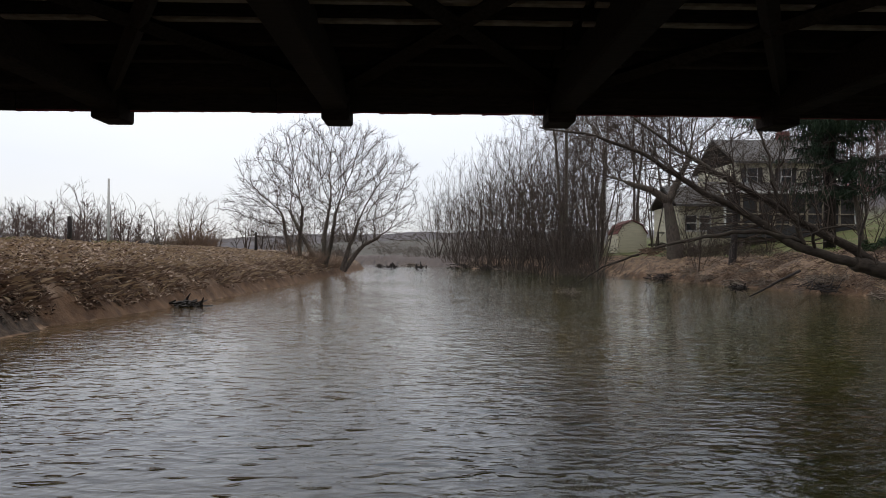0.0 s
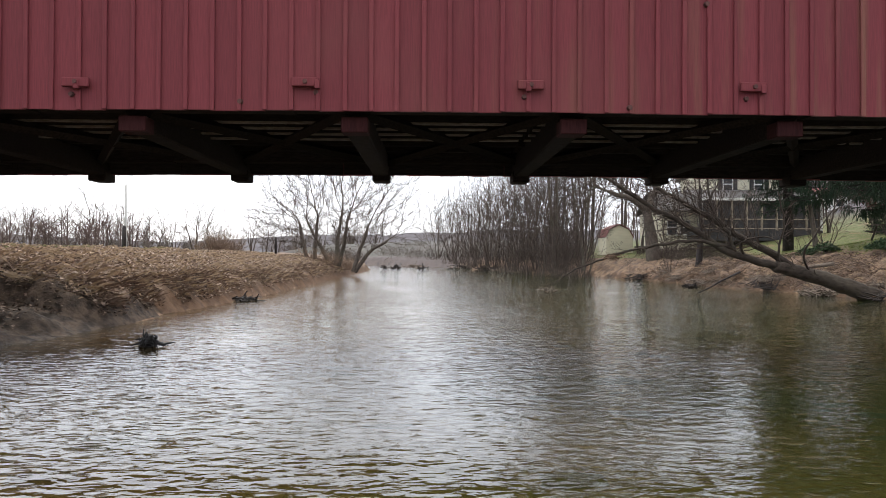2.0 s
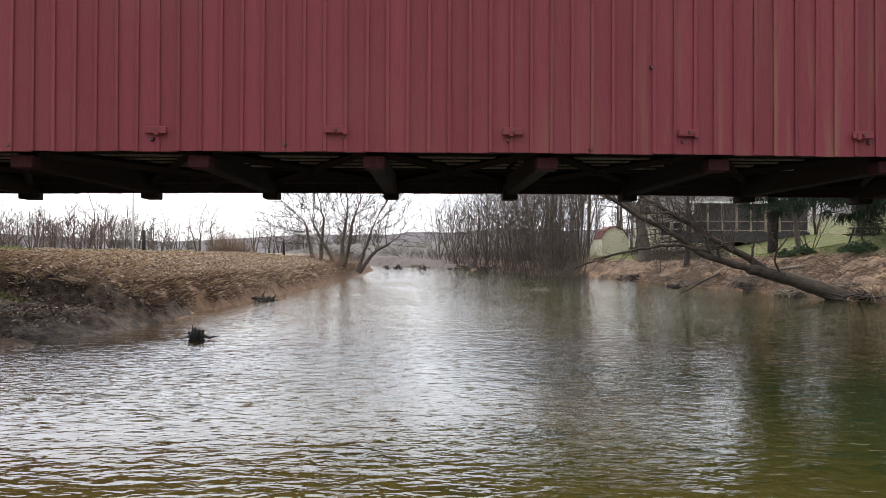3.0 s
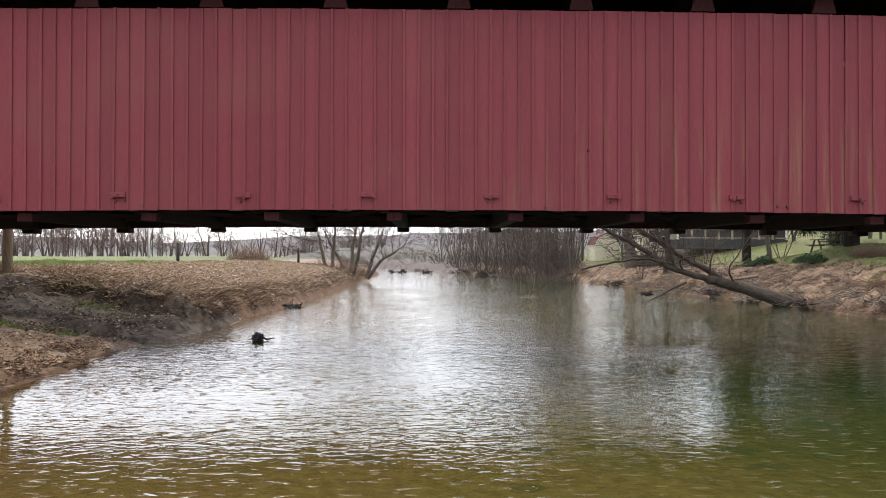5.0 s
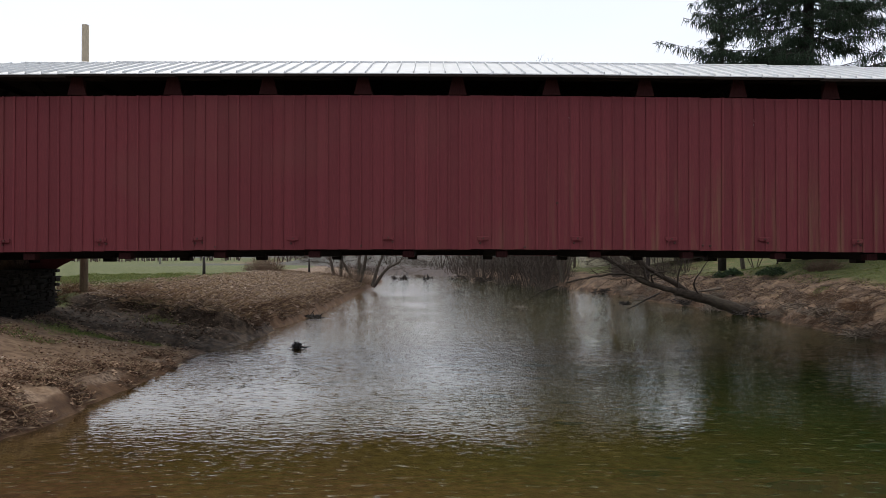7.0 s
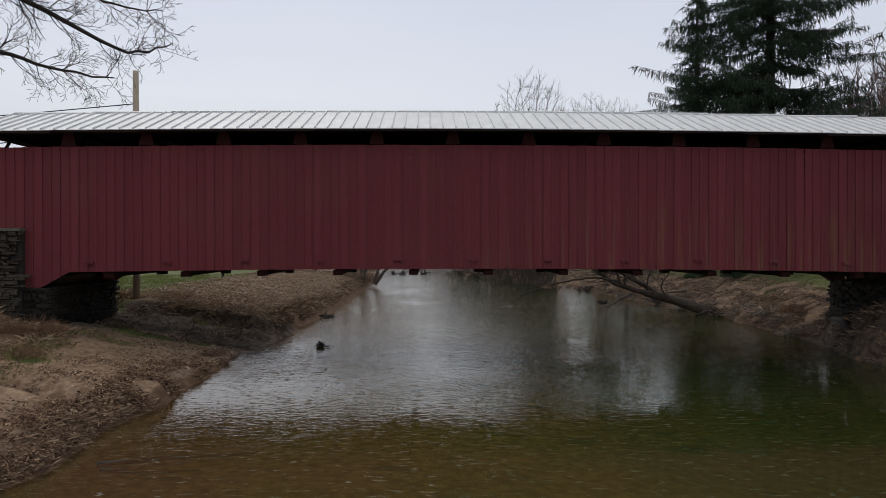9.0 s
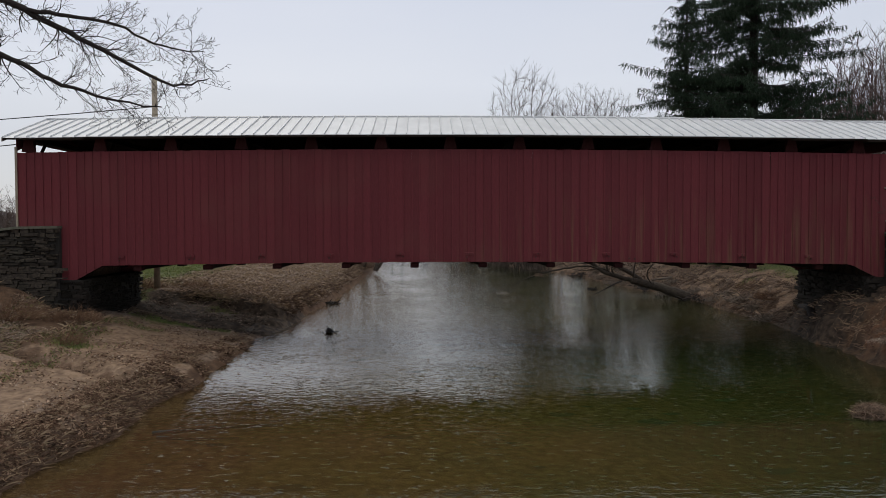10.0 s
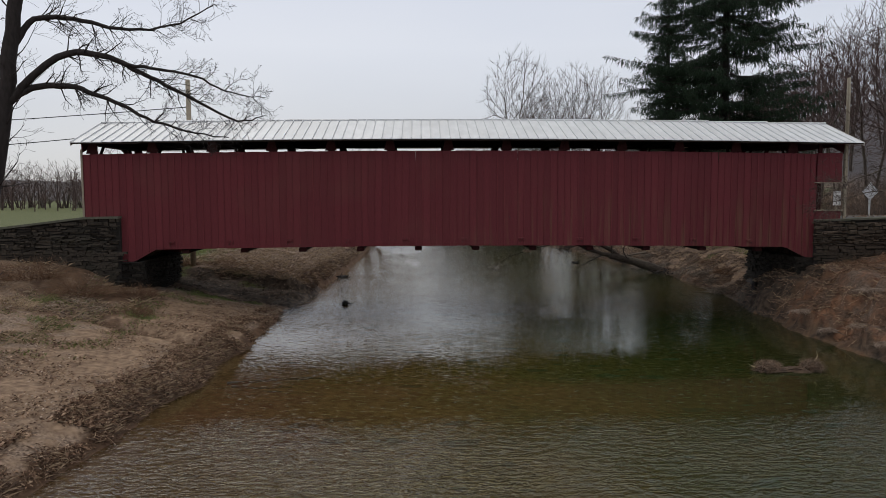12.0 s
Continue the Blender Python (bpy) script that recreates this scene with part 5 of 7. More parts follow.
crown_tree("river_tree", "wide many-stemmed bare tree with a domed crown on the river bank", (-6.6, 42.5, 0.7), 21, RIVER_STEMS, [((0.5, 0, 4.6), (5.5, 4.6, 4.2)), ((4.2, 0, 2.0), (2.6, 2.2, 1.4)), ((-3.4, 0, 3.2), (2.6, 2.4, 2.2))], count=4200, pace=0.27, reach=2.0, kill=0.40, rise=0.02, tip=0.0075, power=2.1, most=0.17, twigs=4, twig_len=0.6, bark=M_BARK, twig=M_TWIG)
# the stout tree beside the shed
crown_tree("stout_tree", "stout old bare tree with ivy on a steep bank", (14.9, 42.0, ground_at(14.6, 42)), 22, [[(0, 0, -0.4), (-0.2, 0, 1.6), (-0.5, 0.1, 3.6)], [(-0.5, 0.1, 3.6), (-1.6, 0.1, 4.3), (-3.0, 0.2, 4.7)], [(-0.5, 0.1, 3.6), (0.3, 0.2, 5.0), (0.9, 0.3, 6.4)]], [((-0.8, 0, 7.4), (6.2, 4.5, 4.2)), ((-4.0, 0, 4.6), (3.0, 2.0, 1.6))], count=2600, pace=0.32, reach=2.4, kill=0.50, tip=0.010, power=2.0, most=0.56, twigs=2, twig_len=0.7, rise=0.0)
crown_tree("slim_tree", "slim dark bare tree on the bank", (14.6, 33.5, ground_at(14.6, 33.5)), 23, [[(0, 0, -0.3), (0.15, 0, 2.0), (0.1, 0.1, 4.2)]], [((0.2, 0, 6.2), (2.6, 2.4, 2.8))], count=700, pace=0.25, reach=2.0, kill=0.45, tip=0.007, power=2.05, most=0.2, twigs=2, bark=M_DARKBARK)
crown_tree("slim_tree", "slim pale bare tree near the porch", (22.6, 36.0, ground_at(22.6, 36)), 24, [[(0, 0, -0.3), (-0.3, 0, 2.0), (-0.6, 0.1, 4.2)]], [((-0.8, 0, 6.4), (2.5, 2.4, 3.0))], count=700, pace=0.25, reach=2.0, kill=0.45, tip=0.007, power=2.05, most=0.18, twigs=2)

# tall trees of the wood on the right bank
def tall_tree(name, label, at, seed, h, rx, low, r, count, group="", fork=2, **kw):
    rng = random.Random(seed)
    stems = []
    for k in range(fork):
        a = 6.283 * (k + rng.random() * 0.6) / fork
        lean = rng.uniform(0.05, 0.16) * rx
        stems.append([(0.1 * math.cos(a) * (fork > 1), 0.1 * math.sin(a), -0.3), (math.cos(a) * lean, math.sin(a) * lean, h * low * 0.6), (math.cos(a) * lean * 3, math.sin(a) * lean * 3, h * (low + 0.22))])
    c = h * (1 + low) / 2
    return crown_tree(name, label, at, seed, stems, [((0, 0, c + 0.04 * h), (rx, rx, h * (1 - low) / 2)), ((0.3 * rx, 0, c - 0.1 * h), (rx * 0.9, rx * 0.9, h * (1 - low) * 0.33))], count=count, most=r, group=group, **kw)


for x, y, h, rx, low, sd in ((9.6, 49.0, 20.4, 4.0, 0.42, 26), (15.6, 63.0, 17.5, 4.2, 0.36, 27), (19.2, 65.0, 19.3, 4.4, 0.36, 28), (23.0, 67.0, 18.2, 4.2, 0.36, 30)):
    tall_tree("crowned_tree", "tall bare tree with a rounded crown above the riverside wood", (x, y, ground_at(x, y)), sd, h, rx, low, 0.15, 1500, fork=2, pace=0.36, reach=2.6, kill=0.56, tip=0.009, rise=0.24, twigs=3, twig_len=0.8, power=2.0)
tall = []
for k_, (h, rx, r, fork) in enumerate(((14.0, 2.9, 0.085, 2), (11.5, 3.0, 0.07, 3), (16.5, 3.2, 0.10, 2))):
    tall.append(tall_tree("wood_tree", "tall slender bare tree in the riverside wood", (0, 0, 0), 31 + k_, h, rx, 0.24, r, 640, group="riverside wood", fork=fork, pace=0.36, reach=2.4, kill=0.62, tip=0.009, rise=0.12, twigs=2, twig_len=0.8, power=2.0, bark=M_BARK, twig=M_WOODTWIG))
for k_, (h, rx, r) in enumerate(((13.5, 2.8, 0.10), (16.0, 3.2, 0.12))):
    tall.append(tall_tree("hill_tree", "slender reddish-grey bare tree on the slope above the road", (0, 0, 0), 37 + k_, h, rx, 0.2, r, 640, group="roadside wood", fork=2, pace=0.36, reach=2.4, kill=0.62, tip=0.014, rise=0.14, twigs=2, twig_len=0.8, power=2.05, bark=M_BARK, twig=M_HILLWOOD))
spots = [(11.3, 47.0, 0, 1.12), (12.2, 50.5, 1, 1.2), (10.2, 53.5, 0, 1.0), (10.9, 44.5, 1, 0.85), (12.3, 54.0, 2, 0.85), (33, 23, 4, 1.0), (36.5, 27, 3, 1.2), (40, 21, 3, 1.3), (43, 28, 4, 1.1), (38, 33, 3, 1.3), (47, 24, 4, 1.15), (34, 36, 3, 1.2), (50, 32, 3, 1.35), (45, 37, 4, 1.1), (31.5, 19, 3, 1.0), (54, 22, 4, 1.2), (29, 15, 3, 0.85), (35, 17, 4, 0.95), (41, 26, 3, 1.2), (30, 27, 4, 0.9), (48, 17, 3, 1.2), (34, 42, 3, 0.9), (37, 48, 4, 0.9), (40, 40, 4, 1.0), (43, 46, 3, 1.1), (39, 56, 3, 1.0), (46, 54, 4, 1.1), (50, 44, 3, 1.2), (36, 64, 4, 0.9), (44, 64, 3, 1.1), (53, 60, 4, 1.2), (58, 50, 3, 1.2), (57, 38, 4, 1.2), (62, 30, 3, 1.2), (66, 44, 4, 1.3), (36, 24, 4, 0.9), (39, 29, 3, 0.9), (61, 66, 3, 1.2), (50, 74, 4, 1.2), (11.2, 56.0, 0, 0.95), (7.6, 58.0, 1, 1.0), (8.9, 51.4, 1, 0.95),
         (6.2, 63.0, 0, 0.85), (8.6, 64.5, 2, 0.8), (4.8, 70.0, 1, 0.9), (6.6, 74.0, 0, 0.9), (3.0, 80.0, 2, 0.75), (5.0, 85.0, 1, 0.95), (12.5, 62.0, 2, 0.9), (18.5, 57.5, 1, 1.0), (10.5, 70.0, 0, 1.0), (1.2, 88.0, 0, 0.75), (15.0, 66.0, 0, 0.9), (20.0, 66.0, 2, 0.8), (7.4, 61.0, 2, 0.8), (9.4, 60.5, 1, 0.9), (5.6, 66.8, 0, 0.9)]
rng_t = random.Random(77)
for i, (x, y, k, s) in enumerate(spots):
    m = Matrix.Translation((x, y, ground_at(x, y))) @ Matrix.Rotation(rng_t.uniform(0, 6.28), 4, "Z") @ Matrix.Rotation(rng_t.uniform(-0.06, 0.06), 4, "X")
    copy_thing(tall[k], m @ Matrix.Scale(s, 4))
sapling = tall_tree("sapling", "leafless grey sapling clump in the riverside thicket", (0, 0, 0), 36, 6.2, 2.4, 0.08, 0.05, 520, group="riverside thicket", fork=5, pace=0.3, reach=1.8, kill=0.45, tip=0.0085, rise=0.06, twigs=2, twig_len=0.6, power=2.1, bark=M_TWIG, twig=M_TWIG)
for x, y, k in [(9.4, 46.8, 1.0), (8.2, 52.6, 1.2), (6.7, 58.8, 1.1), (5.2, 65.7, 1.2), (3.4, 75.0, 1.2), (9.6, 58.5, 1.3), (13.6, 35.2, 0.6), (16.6, 43.8, 0.9), (20.5, 42.0, 0.8), (24.6, 38.5, 0.8), (1.0, 88.0, 1.3), (10.4, 45.4, 0.9), (9.7, 49.4, 1.25), (10.9, 52.0, 1.3), (7.6, 55.6, 1.2), (8.4, 61.0, 1.3), (6.4, 69.5, 1.2), (4.6, 79.0, 1.2), (11.6, 56.0, 1.3), (8.9, 48.6, 1.05), (9.0, 54.6, 1.35), (7.4, 57.6, 1.3), (6.0, 63.4, 1.3), (7.2, 65.0, 1.4), (4.4, 71.6, 1.3), (5.4, 75.4, 1.3), (2.6, 83.0, 1.3), (10.2, 50.8, 1.4), (11.4, 48.4, 1.3), (10.0, 56.2, 1.4), (9.0, 66.0, 1.5), (3.0, 91.0, 1.4)]:
    copy_thing(sapling, Matrix.Translation((x, y, ground_at(x, y))) @ Matrix.Rotation(rng_t.uniform(0, 6.28), 4, "Z") @ Matrix.Scale(k, 4))
tall.append(sapling)
for t in tall:
    for o in list(t.children):
        bpy.data.objects.remove(o)
    bpy.data.objects.remove(t)


def brush(name, label, at, rx, ry, h, count, seed, mat, category="shrub", group="", arch=0.5, r=0.008):
    """A tangle of arching stems."""
    rng = random.Random(seed)
    t = thing(name, label, category, at, group)
    s = Shape()
    for i in range(count):
        a, q = rng.uniform(0, 6.283), math.sqrt(rng.random())
        p = Vector((math.cos(a) * rx * q, math.sin(a) * ry * q, -0.1))
        tall_ = h * rng.uniform(0.5, 1.0) * (1 - 0.55 * q * q)
        d = Vector((math.cos(a) * arch * q + rng.uniform(-0.4, 0.4), math.sin(a) * arch * q + rng.uniform(-0.4, 0.4), 1)).normalized()
        pts = [p]
        for k in range(4):
            d = (d + sway(rng, 0.28) + Vector((0, 0, -0.12 * k * arch))).normalized()
            p = p + d * tall_ / 3.6
            pts.append(p)
        s.tube(pts, [r, r * 0.85, r * 0.7, r * 0.55, r * 0.35], 3, False)
        for b in range(2):
            k = rng.randint(1, 3)
            e = pts[k] + (sway(rng, 1).normalized() + Vector((0, 0, 0.3))) * tall_ * 0.28
            s.tube([pts[k], e], [r * 0.5, r * 0.3], 3, False)
    tagged(part("tangle", s, mat, t), kind="stuff")
    return t


# undergrowth along the banks
rng_b = random.Random(5)
brush("dry_shrub", "dense reddish-brown dry shrub mound in the field", (-13.6, 40.0, 1.45), 1.25, 1.1, 2.0, 620, 41, M_BRUSH, arch=0.5, r=0.010)
brush("dry_shrub", "brown dry brush under the river tree", (-7.8, 41.0, 0.9), 1.6, 2.2, 1.5, 320, 42, M_BRUSH, arch=0.7, r=0.012)
brush("dry_shrub", "brown dry brush under the river tree", (-6.8, 45.5, 0.5), 1.2, 2.6, 1.4, 260, 43, M_BRUSH, arch=0.7, r=0.012)
for i, (x, y, rx, h) in enumerate([(9.6, 46.5, 1.8, 2.6), (9.9, 43.8, 1.2, 2.2), (8.2, 52.5, 2.0, 3.4), (10.6, 49.0, 1.6, 3.6), (10.5, 57, 2.4, 3.8), (6.6, 61, 2.0, 3.2), (5.4, 68, 2.0, 3.0), (4.0, 75, 2.2, 3.0), (2.6, 84, 2.4, 3.0), (15.8, 42.5, 1.2, 1.8), (0.0, 93, 3.0, 3.0), (12.0, 62, 2.4, 4.0), (-4.5, 101, 3.0, 2.4), (-11, 84, 2.5, 2.0), (-9.0, 66, 1.8, 1.6), (-7.6, 54, 1.4, 1.3)]):
    brush("undergrowth", "grey-brown leafless undergrowth beside the river", (x, y, ground_at(x, y)), rx * 1.25, rx * 1.25, h * 0.9, 200, 60 + i, M_WOODTWIG if i % 3 == 0 else M_TWIG, group="undergrowth", arch=0.35, r=0.011)

for i, (x, y, rx, h) in enumerate([(-14.2, 0.6, 1.0, 0.9), (-16.3, 1.2, 1.2, 1.0), (-12.6, 1.6, 0.8, 0.7), (-18.5, 0.8, 1.3, 1.1), (-11.6, -1.2, 0.7, 0.5), (-15.4, -2.2, 0.9, 0.6), (-13.4, 9.6, 0.8, 0.7), (-11.5, 10.5, 0.8, 0.6), (16.8, 1.4, 0.9, 0.6), (18.6, -0.5, 1.0, 0.7), (15.6, 10.6, 0.7, 0.6), (16.4, 14.0, 0.8, 0.6)]):
    brush("dead_brush", "low mound of dead reddish-brown brush on the bank", (x, y, ground_at(x, y)), rx, rx * 0.95, h * 1.1, 520 if i < 4 else 240, 300 + i, M_STRAW if i == 5 else M_RUSTBRUSH, group="bank brush", arch=1.2, r=0.0065)
for i, (x, y, rx, h) in enumerate([(16.2, 40.5, 1.5, 2.2), (18.0, 43, 1.6, 2.4), (20.5, 45.0, 1.6, 1.6), (17.2, 36.0, 1.0, 1.2), (9.2, 60.5, 2.4, 4.2), (7.2, 66.5, 2.4, 4.0), (10.4, 52.5, 1.8, 4.0), (6.0, 79.0, 3.0, 4.0)]):
    brush("undergrowth", "grey-brown leafless undergrowth beside the river", (x, y, ground_at(x, y)), rx * 1.2, rx * 1.2, h * 0.8, 190, 320 + i, M_TWIG, group="undergrowth", arch=0.3, r=0.010)

bare_tree("lawn_tree", "small forked bare tree on the lawn", (32.0, 51.0, ground_at(32, 51)), 6.0, 0.13, 29, stems=2, fan=0.55, kids=(6, 5, 4), limit=3, spread=0.7, rmin=0.008)


def low_bush(at, rx, h, seed):
    """A low evergreen bush: a few stems under a mound of small leaves."""
    rng = random.Random(seed)
    t = thing("low_bush", "low dark evergreen bush at the lawn's edge", "shrub", at, "lawn bushes")
    stems, leaves = Shape(), Shape()
    for i in range(26):
        a, q = rng.uniform(0, 6.283), rng.uniform(0.3, 1.0)
        stems.tube([(0, 0, -0.05), (math.cos(a) * rx * q * 0.5, math.sin(a) * rx * q * 0.4, h * 0.5), (math.cos(a) * rx * q, math.sin(a) * rx * q * 0.8, h * (1.0 - 0.6 * q))], [0.012, 0.009, 0.004], 3, False)
    for i in range(1500):
        a, q = rng.uniform(0, 6.283), math.sqrt(rng.random())
        top_ = h * (1 - 0.75 * q * q) * (1 + 0.5 * noise.noise((math.cos(a) * q * 3 + seed, math.sin(a) * q * 3, 0)))
        c = Vector((math.cos(a) * rx * q, math.sin(a) * rx * q * 0.8, top_ * rng.uniform(0.35, 1.05)))
        u, w = sway(rng, 0.05), sway(rng, 0.035)
        b = len(leaves.v)
        leaves.v += [tuple(c - u), tuple(c + w), tuple(c + u), tuple(c - w)]
        leaves.f.append((b, b + 1, b + 2, b + 3))
    part("stem_cluster", stems, M_DARKBARK, t)
    tagged(part("foliage", leaves, M_IVY, t), kind="stuff")


for i, (x, y, rx, h) in enumerate([(18.6, 23.6, 0.9, 0.5), (17.5, 26.2, 0.6, 0.4), (17.1, 27.0, 0.5, 0.4)]):
    low_bush((x, y, ground_at(x, y)), rx, h, 400 + i)
brush("dead_brush", "rounded mound of dry brush on the lawn's edge", (20.4, 21.6, ground_at(20.4, 21.6)), 0.7, 0.7, 1.1, 400, 410, M_BRUSH, group="bank brush", arch=0.8, r=0.008)

# the hedge and tree line across the fields
line = []
for k, (h, rx, r, low) in enumerate(((10.5, 3.6, 0.22, 0.18), (8.5, 3.4, 0.19, 0.15), (12.0, 4.0, 0.25, 0.2), (7.5, 3.6, 0.18, 0.12))):
    line.append(tall_tree("field_tree", "distant bare tree in the field hedge", (0, 0, 0), 90 + k, h, rx, low, r, 230, group="field hedge", fork=(2, 3, 1, 3)[k], pace=0.7, reach=2.8, kill=0.95, tip=0.024, rise=0.03, twigs=2, twig_len=1.0, power=2.0, bark=M_TWIG, twig=M_FARTWIG))
rng_h = random.Random(12)
for i in range(84):
    x = -205 + 2.3 * i + rng_h.uniform(-1.5, 1.5)
    y = 178 + rng_h.uniform(-10, 14) + (0.05 * abs(x + 60))
    if x > -14:
        continue
    m = Matrix.Translation((x, y, ground_at(x, y) - 0.1)) @ Matrix.Rotation(rng_h.uniform(0, 6.28), 4, "Z") @ Matrix.Scale(rng_h.uniform(0.85, 1.3) * (1.25 if x < -75 else 1.0), 4)
    copy_thing(line[i % 4], m)
# woods too far off to count
def far_wood(name, label, count, area, tall_, seed, mat):
    rng = random.Random(seed)
    s = Shape()
    for i in range(count):
        x, y = rng.uniform(area[0], area[1]), rng.uniform(area[2], area[3])
        h = tall_ * rng.uniform(0.7, 1.15)
        base = Vector((x, y, ground_at(x, y) - 0.3))
        lean = Vector((rng.uniform(-0.06, 0.06), rng.uniform(-0.06, 0.06), 1))
        s.tube([base, base + lean * h * 0.5, base + lean * h], [0.16, 0.10, 0.03], 3, False)
        for k in range(20):
            f = rng.uniform(0.18, 0.98)
            p = base + lean * h * f
            a = rng.uniform(0, 6.283)
            d = Vector((math.cos(a), math.sin(a), rng.uniform(0.5, 1.6))).normalized()
            L = h * 0.42 * (1.12 - f) * rng.uniform(0.7, 1.3) + 0.6
            e = p + d * L
            s.tube([p, e], [0.05, 0.02], 3, False)
            for q in range(4):
                b = p.lerp(e, rng.uniform(0.3, 1.0))
                s.tube([b, b + (d + sway(rng, 0.8)).normalized() * L * 0.45], [0.026, 0.014], 3, False)
    return tagged(part(name, s, mat), label, "woods", kind="stuff")


far_wood("hillside_wood", "leafless reddish-grey wood covering the hillside", 320, (48, 170, 40, 270), 15.0, 51, M_HILLWOOD)
far_wood("field_thicket", "low grey leafless thicket along the field hedge", 130, (-200, -16, 170, 186), 4.4, 53, M_FARTWIG)
far_wood("field_wood", "leafless grey wood beyond the field", 150, (-170, -62, 130, 185), 9.0, 52, M_HILLWOOD)
for t in line:
    for o in list(t.children):
        bpy.data.objects.remove(o)
    bpy.data.objects.remove(t)


def build_spruce(at, height, reach, seed, name="spruce", label="tall dark green spruce with drooping boughs", bare=0.08, dense=1.0):
    """A conifer: trunk, ragged tiers of long boughs that dip and lift at the tip, hung with drooping needle strands."""
    rng = random.Random(seed)
    t = thing(name, label, "conifer", at)
    trunk, boughs, needles = Shape(), Shape(), Shape()
    trunk.tube([(0, 0, -0.3), (0.05, 0, height * 0.5), (0, 0, height)], [0.013 * height, 0.009 * height, 0.02], 8)
    small = min(1.0, height / 20)

    def strand(c, out, long, wide):
        e = out.cross(sway(rng, 1)).normalized() * wide
        e2 = out.cross(e)
        m, tip = c + out * long * 0.45, c + out * long
        b = len(needles.v)
        for vv in (c, m - e, m + e, m - e2, m + e2, tip):
            needles.v.append((vv.x, vv.y, vv.z))
        needles.f += [(b, b + 1, b + 5, b + 2), (b, b + 3, b + 5, b + 4)]

    z = height * bare
    while z < height * 0.985:
        f = z / height
        r = reach * min(1.0, (1 - f) * 1.45) ** 0.75
        for k in range(7):
            a = rng.uniform(0, 6.283)
            lump = noise.noise((math.cos(a) * 1.3 + seed, math.sin(a) * 1.3, z * 0.34))
            if lump < -0.28:
                continue
            L = r * rng.uniform(0.5, 1.0) * (1.0 + 0.5 * lump)
            d = Vector((math.cos(a), math.sin(a), 0))
            lift = rng.uniform(-0.30 if f > 0.3 else -0.12, 0.16) + 0.30 * f * f
            dip = rng.uniform(0.02, 0.20)
            side = Vector((-d.y, d.x, 0)) * rng.uniform(-0.12, 0.12) * L
            zz = z + rng.uniform(-0.6, 0.6) * height / 33
            us = (0, 0.2, 0.4, 0.6, 0.8, 1.0)
            pts = [Vector((0, 0, zz)) + d * L * u + side * u * u + Vector((0, 0, L * (lift * u - dip * math.sin(u * 2.7)))) + sway(rng, 0.10 * small) * u for u in us]
            boughs.tube(pts, [0.055 * small, 0.046 * small, 0.036 * small, 0.026 * small, 0.016 * small, 0.006], 3, False)
            n = max(6, int(L * 6.2 * dense))
            for j in range(n):
                u = 0.16 + 0.84 * (j + rng.random()) / n
                i = min(4, int(u * 5))
                p = pts[i].lerp(pts[i + 1], min(1, u * 5 - i))
                w = (1.12 - u) * L * 0.34
                q = p + Vector((-d.y, d.x, 0)) * rng.uniform(-1, 1) * w + d * rng.uniform(0, 0.5) * w - Vector((0, 0, rng.uniform(0.0, 0.22) * w))
                boughs.tube([p, q], [0.014 * small, 0.006], 3, False)
                m = max(4, int((q - p).length * 7 * dense) + 4)
                for k2 in range(m):
                    c = p.lerp(q, (k2 + rng.random()) / m) + sway(rng, 0.05)
                    out = (sway(rng, 0.55) + d * 0.2 + Vector((0, 0, -rng.uniform(0.3, 1.3)))).normalized()
                    strand(c, out, rng.uniform(0.15, 0.70) * small, rng.uniform(0.012, 0.030) * small ** 0.5)
        z += height * 0.0135
    part("trunk", trunk, M_DARKBARK, t, smooth=True)
    part("bough_frame", boughs, M_DARKBARK, t)
    part("needles", needles, M_NEEDLE, t, "dark green hanging needle sprays")
    return t


build_spruce((21.4, 24.9, ground_at(21.4, 24.9)), 31.0, 8.2, 3, bare=0.08)
build_spruce((21.4, 37.0, ground_at(21.4, 37)), 25.5, 3.1, 6, "spruce", "slender dark spruce beside the porch", 0.13, 0.9)
build_spruce((30.5, 41.5, ground_at(30.5, 41.5)), 4.6, 1.7, 4, "small_conifer", "small dark conifer on the lawn", 0.03, 0.9)


def red_maple(at, seed):
    """A small tree that keeps its rusty red leaves."""
    rng = random.Random(seed)
    t = thing("red_maple", "small tree with clinging rusty red leaves", "tree", at)
    wood, leaves = Shape(), Shape()
    grow(wood, wood, rng, Vector((0, 0, -0.2)), Vector((0.05, 0, 1)), 4.6, 0.11, 0, kids=(9, 6, 4), limit=2, spread=0.8, start=0.25, rmin=0.012)
    for i in range(2600):
        a, q, u = rng.uniform(0, 6.283), rng.random() ** 0.4, rng.uniform(-1, 1)
        c = Vector((math.cos(a) * 2.3 * q * math.sqrt(1 - u * u), math.sin(a) * 2.3 * q * math.sqrt(1 - u * u), 3.7 + 2.2 * q * u))
        if noise.noise(c * 0.9) < -0.08:
            continue
        d, e = sway(rng, 0.13), sway(rng, 0.09)
        b = len(leaves.v)
        leaves.v += [tuple(c - d), tuple(c + e), tuple(c + d), tuple(c - e)]
        leaves.f.append((b, b + 1, b + 2, b + 3))
    part("trunk", wood, M_BARK, t, smooth=True)
    tagged(part("foliage", leaves, M_MAPLE, t, "rusty red leaves"), kind="stuff")


red_maple((31.8, 45.0, ground_at(31.8, 45.0)), 19)


